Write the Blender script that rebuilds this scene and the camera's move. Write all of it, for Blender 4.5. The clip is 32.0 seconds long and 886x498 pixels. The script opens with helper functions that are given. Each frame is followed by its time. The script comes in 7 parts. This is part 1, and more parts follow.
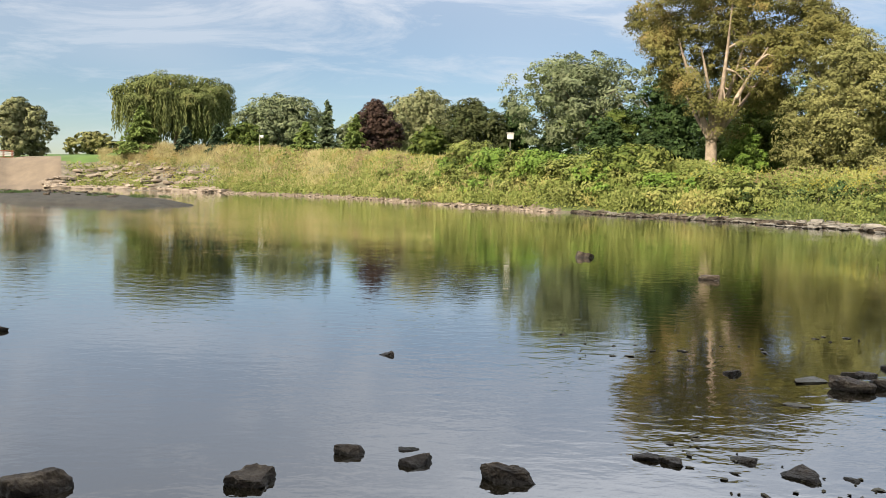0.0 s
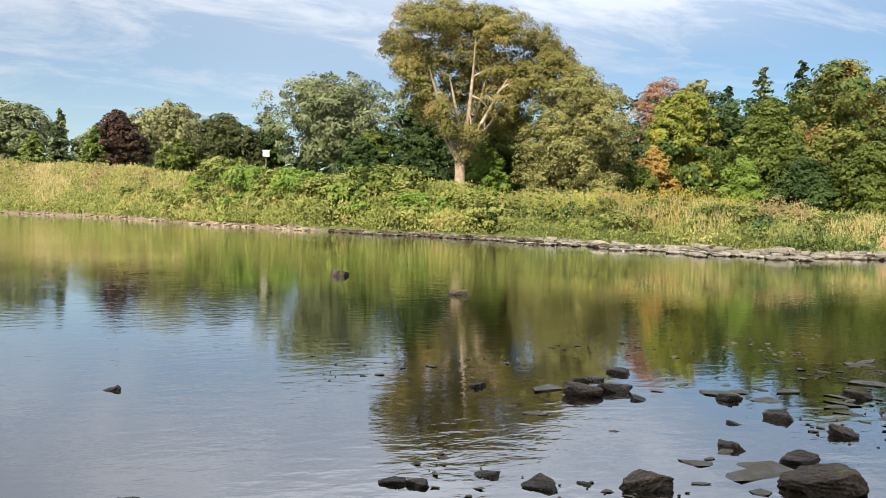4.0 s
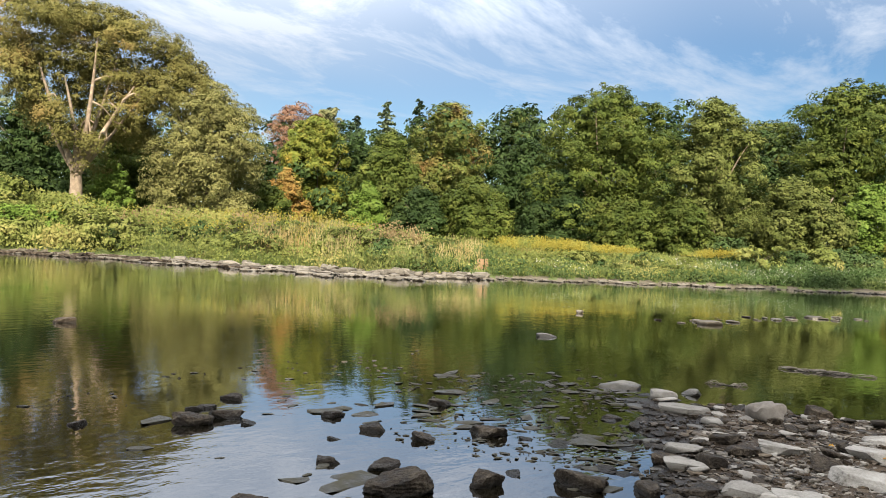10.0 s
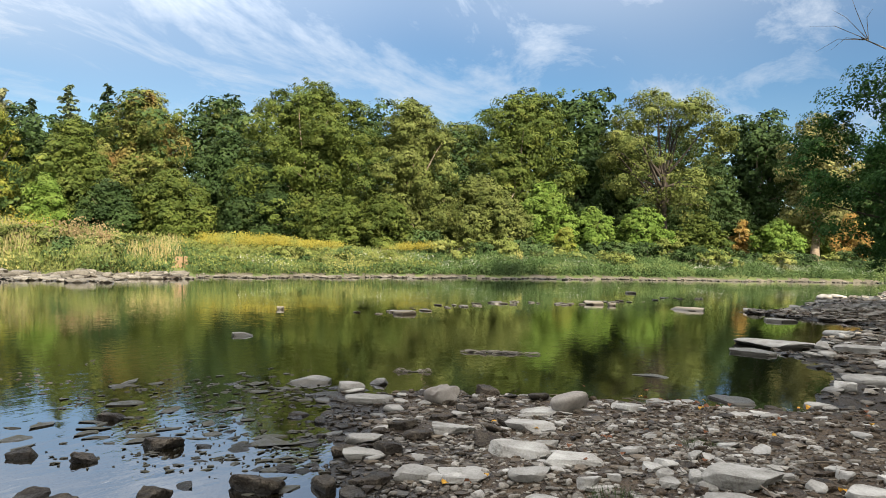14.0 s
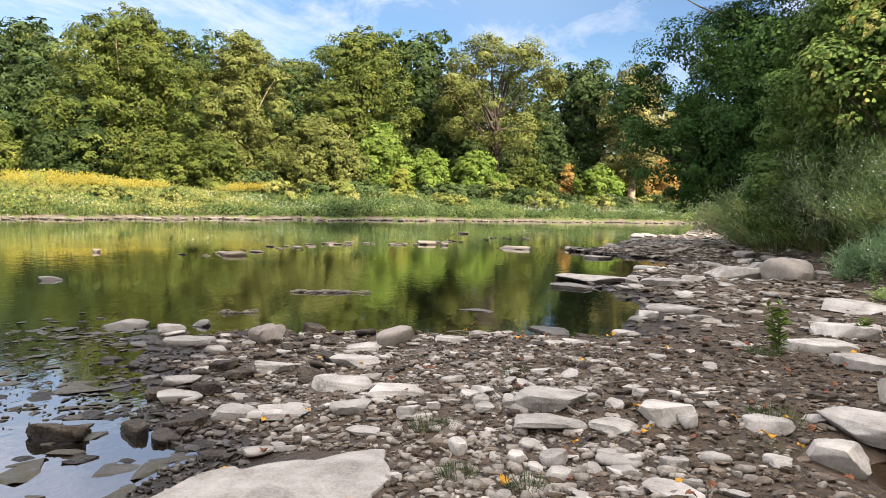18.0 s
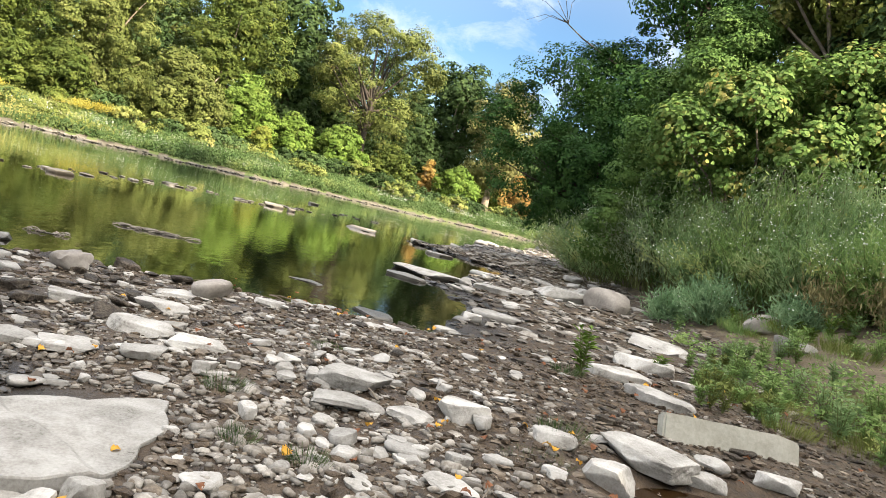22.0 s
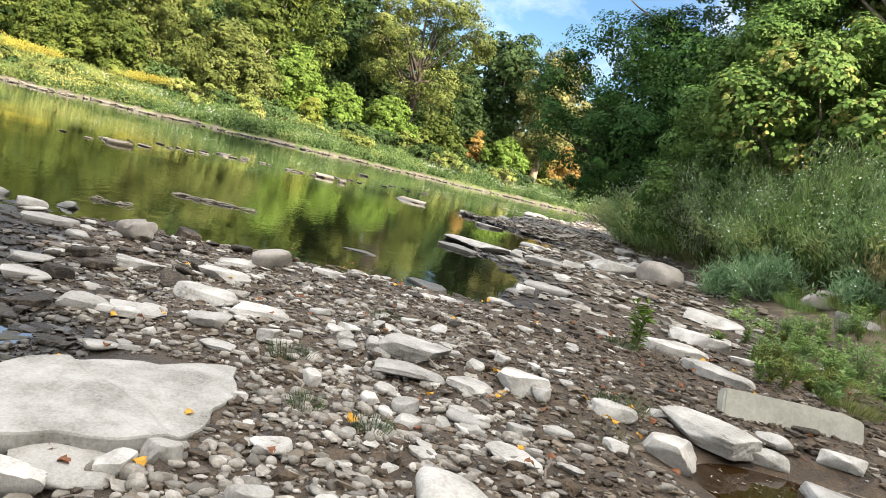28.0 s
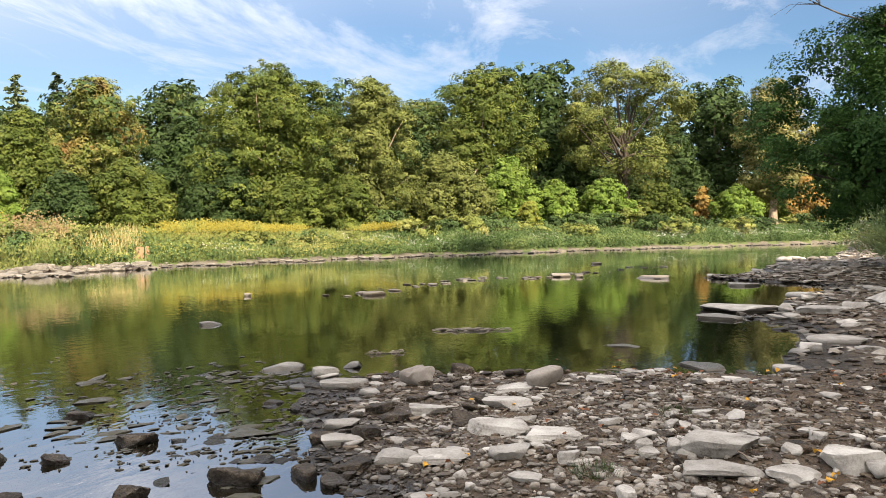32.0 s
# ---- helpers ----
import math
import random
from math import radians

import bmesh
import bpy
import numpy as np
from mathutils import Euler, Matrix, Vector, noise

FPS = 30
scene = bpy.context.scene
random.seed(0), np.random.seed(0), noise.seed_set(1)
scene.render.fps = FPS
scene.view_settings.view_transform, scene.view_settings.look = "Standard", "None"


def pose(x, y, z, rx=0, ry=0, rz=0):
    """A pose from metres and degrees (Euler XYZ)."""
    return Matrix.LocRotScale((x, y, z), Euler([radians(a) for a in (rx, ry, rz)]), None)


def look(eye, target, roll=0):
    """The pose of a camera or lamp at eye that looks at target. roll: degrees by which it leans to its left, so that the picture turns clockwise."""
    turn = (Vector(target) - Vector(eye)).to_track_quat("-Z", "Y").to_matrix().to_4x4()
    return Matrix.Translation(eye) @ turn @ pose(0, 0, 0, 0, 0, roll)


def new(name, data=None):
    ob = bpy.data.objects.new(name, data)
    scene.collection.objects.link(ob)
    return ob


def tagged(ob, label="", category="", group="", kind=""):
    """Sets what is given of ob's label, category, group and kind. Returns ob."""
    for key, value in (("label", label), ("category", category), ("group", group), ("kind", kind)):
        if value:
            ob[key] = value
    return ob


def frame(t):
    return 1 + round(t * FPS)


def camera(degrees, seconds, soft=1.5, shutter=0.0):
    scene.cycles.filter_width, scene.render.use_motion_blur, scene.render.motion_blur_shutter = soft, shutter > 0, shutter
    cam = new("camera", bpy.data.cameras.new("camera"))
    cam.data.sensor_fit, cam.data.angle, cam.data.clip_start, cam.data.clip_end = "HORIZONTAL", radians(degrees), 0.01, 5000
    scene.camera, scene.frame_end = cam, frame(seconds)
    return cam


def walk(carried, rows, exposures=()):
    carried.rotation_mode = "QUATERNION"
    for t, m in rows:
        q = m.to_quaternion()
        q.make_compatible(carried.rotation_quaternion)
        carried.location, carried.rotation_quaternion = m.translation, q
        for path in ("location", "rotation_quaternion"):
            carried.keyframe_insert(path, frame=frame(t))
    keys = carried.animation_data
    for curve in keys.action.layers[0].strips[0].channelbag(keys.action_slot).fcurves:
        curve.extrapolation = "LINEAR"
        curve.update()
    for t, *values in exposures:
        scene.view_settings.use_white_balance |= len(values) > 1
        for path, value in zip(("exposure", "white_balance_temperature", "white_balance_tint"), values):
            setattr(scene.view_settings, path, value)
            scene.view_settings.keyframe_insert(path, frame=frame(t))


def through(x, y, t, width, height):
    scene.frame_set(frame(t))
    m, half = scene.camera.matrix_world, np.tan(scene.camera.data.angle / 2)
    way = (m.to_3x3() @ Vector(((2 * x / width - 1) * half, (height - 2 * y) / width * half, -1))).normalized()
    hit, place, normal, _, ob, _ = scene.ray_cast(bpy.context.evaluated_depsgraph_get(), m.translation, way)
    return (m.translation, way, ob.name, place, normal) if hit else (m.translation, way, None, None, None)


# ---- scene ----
cam = camera(59.94, 32.0, soft=0.6)
EXPOSURES = [(0.0, 1.05, 6500, 10), (4.0, 1.12, 6500, 10), (9.0, 1.14, 6500, 10), (13.0, 1.08, 6500, 10), (15.5, 1.36, 6400, 6), (16.2, 1.41, 6430, 7), (17.0, 1.48, 6850, 19), (19.0, 1.76, 6600, 13), (21.0, 1.88, 6600, 10), (24.5, 1.78, 6500, 10), (28.0, 1.88, 6500, 9), (30.0, 1.80, 6550, 10), (32.0, 1.45, 6800, 14)]
PATH = [
    (0.0, (-0.019, 0.009, 1.383), (0.421, 9.968, 0.600), 1.32),
    (0.5, (-0.037, 0.116, 1.343), (0.693, 10.062, 0.602), 1.50),
    (1.0, (-0.039, 0.235, 1.325), (0.972, 10.157, 0.606), 1.48),
    (1.5, (-0.011, 0.261, 1.325), (1.364, 10.141, 0.628), 1.24),
    (2.0, (0.029, 0.263, 1.334), (1.888, 10.068, 0.684), 1.42),
    (2.5, (0.059, 0.253, 1.329), (2.389, 9.958, 0.710), 1.90),
    (3.0, (0.074, 0.250, 1.334), (2.785, 9.858, 0.751), 2.16),
    (3.5, (0.095, 0.238, 1.346), (3.125, 9.754, 0.833), 1.81),
    (4.0, (0.123, 0.225, 1.360), (3.594, 9.592, 0.904), 1.62),
    (4.5, (0.155, 0.215, 1.361), (4.298, 9.308, 0.975), 1.78),
    (6.5, (0.043, 0.098, 1.398), (5.172, 8.681, 1.263), 2.36),
    (7.0, (0.035, 0.070, 1.409), (5.424, 8.492, 1.265), 2.27),
    (7.5, (0.037, 0.038, 1.423), (5.733, 8.256, 1.276), 2.27),
    (8.0, (0.041, 0.005, 1.440), (6.072, 7.980, 1.277), 2.18),
    (8.5, (0.066, -0.002, 1.437), (6.442, 7.700, 1.276), 2.33),
    (9.0, (0.103, -0.031, 1.444), (6.858, 7.342, 1.333), 2.66),
    (9.5, (0.131, -0.033, 1.446), (7.200, 7.041, 1.383), 2.91),
    (10.0, (0.141, -0.057, 1.458), (7.454, 6.763, 1.426), 2.80),
    (10.5, (0.178, -0.065, 1.458), (7.740, 6.478, 1.420), 2.67),
    (11.0, (0.203, -0.075, 1.466), (8.027, 6.153, 1.421), 2.43),
    (11.5, (0.227, -0.090, 1.479), (8.281, 5.838, 1.519), 2.44),
    (12.0, (0.248, -0.091, 1.478), (8.467, 5.603, 1.631), 2.49),
    (12.5, (0.260, -0.112, 1.482), (8.634, 5.351, 1.680), 2.03),
    (13.0, (0.303, -0.136, 1.468), (9.011, 4.777, 1.586), 1.60),
    (13.5, (0.345, -0.174, 1.470), (9.433, 3.999, 1.529), 1.57),
    (15.5, (0.309, -0.230, 1.499), (9.801, 2.916, 1.449), 1.50),
    (16.0, (0.334, -0.240, 1.486), (9.916, 2.614, 1.282), 1.49),
    (16.5, (0.344, -0.242, 1.473), (10.016, 2.269, 1.094), 1.61),
    (17.0, (0.370, -0.256, 1.459), (10.111, 1.967, 1.027), 1.86),
    (17.5, (0.396, -0.272, 1.441), (10.188, 1.689, 0.920), 1.71),
    (18.0, (0.415, -0.288, 1.428), (10.261, 1.343, 0.786), 1.83),
    (18.5, (0.436, -0.306, 1.421), (10.334, 0.925, 0.707), 2.45),
    (19.0, (0.453, -0.322, 1.410), (10.391, 0.528, 0.686), 3.03),
    (19.5, (0.464, -0.336, 1.411), (10.420, 0.250, 0.684), 2.92),
    (20.0, (0.470, -0.343, 1.411), (10.438, 0.032, 0.701), 3.01),
    (20.5, (0.484, -0.365, 1.404), (10.455, -0.200, 0.656), 2.94),
    (21.0, (0.485, -0.367, 1.401), (10.445, -0.381, 0.513), 2.81),
    (21.5, (0.500, -0.378, 1.399), (10.459, -0.567, 0.520), 5.65),
    (22.0, (0.516, -0.368, 1.388), (10.494, -0.714, 0.814), 14.37),
    (22.5, (0.517, -0.355, 1.374), (10.507, -0.666, 1.052), 23.81),
    (23.0, (0.531, -0.351, 1.329), (10.520, -0.735, 1.061), 33.37),
    (23.5, (0.533, -0.339, 1.293), (10.515, -0.915, 1.117), 42.80),
    (24.0, (0.553, -0.324, 1.268), (10.529, -1.009, 1.214), 50.60),
    (24.5, (0.542, -0.328, 1.244), (10.517, -1.043, 1.330), 56.49),
    (26.5, (0.521, -0.288, 1.263), (10.506, -0.733, 0.943), 43.09),
    (27.0, (0.524, -0.282, 1.293), (10.484, -0.531, 0.429), 30.55),
    (27.5, (0.523, -0.288, 1.337), (10.444, -0.306, 0.087), 20.82),
    (28.0, (0.514, -0.292, 1.368), (10.454, -0.141, 0.288), 14.59),
    (28.5, (0.530, -0.294, 1.395), (10.493, 0.111, 0.629), 9.63),
    (29.0, (0.521, -0.289, 1.402), (10.478, 0.285, 0.683), 7.09),
    (29.5, (0.511, -0.279, 1.434), (10.462, 0.527, 0.874), 4.35),
    (30.0, (0.499, -0.275, 1.456), (10.428, 0.862, 1.118), 1.91),
    (30.5, (0.482, -0.260, 1.456), (10.377, 1.157, 1.165), 1.56),
    (31.0, (0.455, -0.227, 1.445), (10.278, 1.603, 1.050), 1.82),
    (31.5, (0.411, -0.186, 1.469), (10.052, 2.435, 1.041), 0.48),
    (32.0, (0.372, -0.147, 1.496), (9.826, 3.103, 1.256), -0.81),
]
walk(cam, [(t, look(e, g, r)) for t, e, g, r in PATH], exposures=EXPOSURES)

# ---- light ----
SUN_AZ, SUN_EL = 224.0, 34.0
world = bpy.data.worlds.new("world")
scene.world = world
world.use_nodes = True
wn, wl = world.node_tree.nodes, world.node_tree.links
wn.clear()


def wnode(kind, **sets):
    n = wn.new(kind)
    for k, v in sets.items():
        n.inputs[k].default_value = v
    return n


w_out = wn.new("ShaderNodeOutputWorld")
w_sky = wn.new("ShaderNodeTexSky")
w_sky.sky_type = "NISHITA"
w_sky.sun_disc = False
w_sky.sun_elevation, w_sky.sun_rotation = radians(SUN_EL), radians(SUN_AZ)
w_sky.air_density, w_sky.dust_density, w_sky.ozone_density = 1.0, 0.25, 2.0
w_bg = wnode("ShaderNodeBackground", Strength=0.052)
w_bg2 = wnode("ShaderNodeBackground", Color=(0.84, 0.88, 0.95, 1), Strength=0.5)
w_mix = wn.new("ShaderNodeMixShader")
w_co = wn.new("ShaderNodeTexCoord")
w_sep = wn.new("ShaderNodeSeparateXYZ")
wl.new(w_co.outputs["Generated"], w_sep.inputs[0])
w_up = wn.new("ShaderNodeMath")
w_up.operation = "ADD"
w_up.inputs[1].default_value = 0.16
w_abs = wn.new("ShaderNodeMath")
w_abs.operation = "MAXIMUM"
w_abs.inputs[1].default_value = 0.0
wl.new(w_sep.outputs[2], w_abs.inputs[0])
wl.new(w_abs.outputs[0], w_up.inputs[0])
w_div = wn.new("ShaderNodeVectorMath")
w_div.operation = "DIVIDE"
w_cmb = wn.new("ShaderNodeCombineXYZ")
for i in range(3):
    wl.new(w_up.outputs[0], w_cmb.inputs[i])
wl.new(w_co.outputs["Generated"], w_div.inputs[0])
wl.new(w_cmb.outputs[0], w_div.inputs[1])
# cirrus: long streaks and soft patches, laid on a high flat layer
w_map = wn.new("ShaderNodeMapping")
w_map.inputs["Rotation"].default_value = (0, 0, radians(28))
w_map.inputs["Scale"].default_value = (0.75, 1.4, 0.0)
w_map.inputs["Location"].default_value = (0.9, 0.35, 0)
wl.new(w_div.outputs[0], w_map.inputs[0])
w_n1 = wnode("ShaderNodeTexNoise", Scale=1.8, Detail=10.0, Roughness=0.66, Distortion=0.5)
w_n2 = wnode("ShaderNodeTexNoise", Scale=0.45, Detail=2.0, Roughness=0.5)
wl.new(w_map.outputs[0], w_n1.inputs["Vector"])
wl.new(w_div.outputs[0], w_n2.inputs["Vector"])
w_r1 = wn.new("ShaderNodeMapRange")
w_r1.inputs[1].default_value, w_r1.inputs[2].default_value = 0.48, 0.70
w_r1.inputs[4].default_value = 0.8
wl.new(w_n1.outputs["Fac"], w_r1.inputs[0])
# the cover is thicker overhead, and to the north than to the east
w_gr = wn.new("ShaderNodeMapRange")
w_gr.inputs[1].default_value, w_gr.inputs[2].default_value = -2.2, 0.6
w_gr.inputs[3].default_value, w_gr.inputs[4].default_value = 0.75, -0.36
w_dif = wn.new("ShaderNodeMath")
w_dif.operation = "SUBTRACT"
wl.new(w_sep.outputs[0], w_dif.inputs[0])
wl.new(w_sep.outputs[1], w_dif.inputs[1])
w_df = wn.new("ShaderNodeMath")
w_df.operation = "MULTIPLY"
w_df.inputs[1].default_value = 0.75
wl.new(w_dif.outputs[0], w_df.inputs[0])
w_hi = wn.new("ShaderNodeMath")
w_hi.operation = "MULTIPLY_ADD"
w_hi.inputs[1].default_value = -2.2
w_zen = wn.new("ShaderNodeMapRange")
w_zen.inputs[1].default_value, w_zen.inputs[2].default_value = 0.20, 0.75
w_zen.inputs[3].default_value, w_zen.inputs[4].default_value = 0.0, 1.1
wl.new(w_abs.outputs[0], w_zen.inputs[0])
w_east = wn.new("ShaderNodeMapRange")
w_east.inputs[1].default_value, w_east.inputs[2].default_value = -0.05, 0.7
w_east.inputs[3].default_value, w_east.inputs[4].default_value = 0.15, 1.2
wl.new(w_sep.outputs[0], w_east.inputs[0])
w_zmx = wn.new("ShaderNodeMath")
w_zmx.operation = "MULTIPLY_ADD"
wl.new(w_zen.outputs[0], w_zmx.inputs[0])
wl.new(w_east.outputs[0], w_zmx.inputs[1])
wl.new(w_abs.outputs[0], w_zmx.inputs[2])
wl.new(w_zmx.outputs[0], w_hi.inputs[0])
wl.new(w_df.outputs[0], w_hi.inputs[2])
wl.new(w_hi.outputs[0], w_gr.inputs[0])
w_r2 = wn.new("ShaderNodeMapRange")
w_r2.inputs[1].default_value, w_r2.inputs[2].default_value = 0.35, 0.65
w_r2.inputs[3].default_value, w_r2.inputs[4].default_value = -0.15, 0.30
wl.new(w_n2.outputs["Fac"], w_r2.inputs[0])
w_a1 = wn.new("ShaderNodeMath")
w_a1.operation = "ADD"
wl.new(w_r1.outputs[0], w_a1.inputs[0])
wl.new(w_gr.outputs[0], w_a1.inputs[1])
w_a2 = wn.new("ShaderNodeMath")
w_a2.operation = "ADD"
w_a2.use_clamp = True
wl.new(w_a1.outputs[0], w_a2.inputs[0])
wl.new(w_r2.outputs[0], w_a2.inputs[1])
w_cov = wn.new("ShaderNodeMath")
w_cov.operation = "MULTIPLY"
w_cov.inputs[1].default_value = 0.78
wl.new(w_a2.outputs[0], w_cov.inputs[0])
# thin cloud shines brighter the nearer it lies to the sun
w_dot = wn.new("ShaderNodeVectorMath")
w_dot.operation = "DOT_PRODUCT"
w_dot.inputs[1].default_value = (math.sin(radians(SUN_AZ)) * math.cos(radians(SUN_EL)), math.cos(radians(SUN_AZ)) * math.cos(radians(SUN_EL)), math.sin(radians(SUN_EL)))
wl.new(w_co.outputs["Generated"], w_dot.inputs[0])
w_ph = wn.new("ShaderNodeMapRange")
w_ph.interpolation_type = "SMOOTHSTEP"
w_ph.inputs[1].default_value, w_ph.inputs[2].default_value = 0.05, 1.0
w_ph.inputs[3].default_value, w_ph.inputs[4].default_value = 0.46, 1.5
wl.new(w_dot.outputs["Value"], w_ph.inputs[0])
w_zb = wn.new("ShaderNodeMapRange")
w_zb.interpolation_type = "SMOOTHSTEP"
w_zb.inputs[1].default_value, w_zb.inputs[2].default_value = 0.19, 0.55
# added gain on high cloud lifts water reflections: most north-east, less west and south
w_nb = wn.new("ShaderNodeMapRange")
w_nb.interpolation_type = "SMOOTHSTEP"
w_nb.inputs[1].default_value, w_nb.inputs[2].default_value = -0.30, 0.40
w_nb.inputs[3].default_value, w_nb.inputs[4].default_value = 0.0, 1.0
wl.new(w_sep.outputs[0], w_nb.inputs[0])
w_ns = wn.new("ShaderNodeMapRange")
w_ns.interpolation_type = "SMOOTHSTEP"
w_ns.inputs[1].default_value, w_ns.inputs[2].default_value = -0.2, 0.7
w_ns.inputs[3].default_value, w_ns.inputs[4].default_value = 0.0, 2.2
wl.new(w_sep.outputs[1], w_ns.inputs[0])
w_ne = wn.new("ShaderNodeMath")
w_ne.operation = "MULTIPLY_ADD"
w_ne.inputs[2].default_value = 1.6
wl.new(w_nb.outputs[0], w_ne.inputs[0])
wl.new(w_ns.outputs[0], w_ne.inputs[1])
wl.new(w_ne.outputs[0], w_zb.inputs[4])
w_zb.inputs[3].default_value = 1.0
wl.new(w_abs.outputs[0], w_zb.inputs[0])
w_bst = wn.new("ShaderNodeMath")
w_bst.operation = "MULTIPLY"
wl.new(w_ph.outputs[0], w_bst.inputs[0])
wl.new(w_zb.outputs[0], w_bst.inputs[1])
wl.new(w_bst.outputs[0], w_bg2.inputs["Strength"])
w_warm = wn.new("ShaderNodeMix")
w_warm.data_type = "RGBA"
w_warm.inputs[6].default_value, w_warm.inputs[7].default_value = (0.84, 0.88, 0.95, 1), (1.0, 0.94, 0.85, 1)
w_wf = wn.new("ShaderNodeMapRange")
w_wf.inputs[1].default_value, w_wf.inputs[2].default_value = -0.2, 0.9
wl.new(w_dot.outputs["Value"], w_wf.inputs[0])
wl.new(w_wf.outputs[0], w_warm.inputs[0])
wl.new(w_warm.outputs[2], w_bg2.inputs["Color"])
w_sat = wn.new("ShaderNodeHueSaturation")
w_sat.inputs["Saturation"].default_value = 1.2
wl.new(w_sky.outputs[0], w_sat.inputs["Color"])
wl.new(w_sat.outputs[0], w_bg.inputs[0])
# a clearer band above the horizon
w_lo = wn.new("ShaderNodeMapRange")
w_lo.inputs[1].default_value, w_lo.inputs[2].default_value = 0.02, 0.24
w_lo.inputs[3].default_value, w_lo.inputs[4].default_value = 0.25, 1.0
wl.new(w_abs.outputs[0], w_lo.inputs[0])
w_fin = wn.new("ShaderNodeMath")
w_fin.operation = "MULTIPLY"
wl.new(w_cov.outputs[0], w_fin.inputs[0])
wl.new(w_lo.outputs[0], w_fin.inputs[1])
wl.new(w_fin.outputs[0], w_mix.inputs[0])
wl.new(w_bg.outputs[0], w_mix.inputs[1])
wl.new(w_bg2.outputs[0], w_mix.inputs[2])
wl.new(w_mix.outputs[0], w_out.inputs[0])

sun = new("sun", bpy.data.lights.new("sun", "SUN"))
sun.data.energy, sun.data.angle, sun.data.color = 5.0, radians(0.6), (1.0, 0.87, 0.68)
sun.matrix_world = look((100 * math.sin(radians(SUN_AZ)), 100 * math.cos(radians(SUN_AZ)), 100 * math.tan(radians(SUN_EL))), (0, 0, 0))


# ---- materials ----
def shader(name):
    m = bpy.data.materials.new(name)
    m.use_nodes = True
    nt = m.node_tree
    return m, nt.nodes, nt.links, nt.nodes["Principled BSDF"]


def ramp(nodes, stops):
    r = nodes.new("ShaderNodeValToRGB")
    e = r.color_ramp.elements
    while len(e) < len(stops):
        e.new(0.5)
    for el, (p, c) in zip(e, stops):
        el.position, el.color = p, (*c, 1)
    return r


def foliage(name, cols, patch=None, amount=0.0, scale=0.35, through=0.16, rough=0.65):
    """Leaves: cols run over single leaves, patch is the colour of whole turning boughs."""
    m, n, l, p = shader(name)
    geo = n.new("ShaderNodeNewGeometry")
    k = len(cols) - 1
    r = ramp(n, [(i / k, c) for i, c in enumerate(cols)])
    col = r.outputs[0]
    co = n.new("ShaderNodeTexCoord")
    mid = n.new("ShaderNodeTexNoise")
    mid.inputs["Scale"].default_value, mid.inputs["Detail"].default_value = scale * 3.5, 2.0
    l.new(co.outputs["Object"], mid.inputs["Vector"])
    spread = n.new("ShaderNodeMapRange")
    spread.clamp = False
    spread.inputs[1].default_value, spread.inputs[2].default_value = 0.30, 0.70
    spread.inputs[3].default_value, spread.inputs[4].default_value = -0.10, 0.86
    l.new(mid.outputs["Fac"], spread.inputs[0])
    own = n.new("ShaderNodeMath")
    own.operation = "MULTIPLY_ADD"
    own.inputs[1].default_value = 0.26
    l.new(geo.outputs["Random Per Island"], own.inputs[0])
    l.new(spread.outputs[0], own.inputs[2])
    l.new(own.outputs[0], r.inputs[0])
    big = n.new("ShaderNodeTexNoise")
    big.inputs["Scale"].default_value, big.inputs["Detail"].default_value = scale, 3.0
    l.new(co.outputs["Object"], big.inputs["Vector"])
    if patch:
        lim = n.new("ShaderNodeMapRange")
        lim.inputs[1].default_value, lim.inputs[2].default_value = 0.62 - amount * 0.3, 0.74 - amount * 0.3
        l.new(big.outputs["Fac"], lim.inputs[0])
        mx = n.new("ShaderNodeMix")
        mx.data_type = "RGBA"
        l.new(lim.outputs[0], mx.inputs[0])
        l.new(col, mx.inputs[6])
        mx.inputs[7].default_value = (*patch, 1)
        col = mx.outputs[2]
    hsv = n.new("ShaderNodeHueSaturation")
    val = n.new("ShaderNodeMapRange")
    val.inputs[1].default_value, val.inputs[2].default_value = 0.3, 0.7
    val.inputs[3].default_value, val.inputs[4].default_value = 0.75, 1.25
    l.new(big.outputs["Fac"], val.inputs[0])
    l.new(val.outputs[0], hsv.inputs["Value"])
    l.new(col, hsv.inputs["Color"])
    l.new(hsv.outputs[0], p.inputs["Base Color"])
    p.inputs["Roughness"].default_value = rough
    p.inputs["Specular IOR Level"].default_value = 0.12
    tr = n.new("ShaderNodeBsdfTranslucent")
    l.new(hsv.outputs[0], tr.inputs[0])
    mix = n.new("ShaderNodeMixShader")
    mix.inputs[0].default_value = through
    l.new(p.outputs[0], mix.inputs[1])
    l.new(tr.outputs[0], mix.inputs[2])
    l.new(mix.outputs[0], n["Material Output"].inputs[0])
    return m


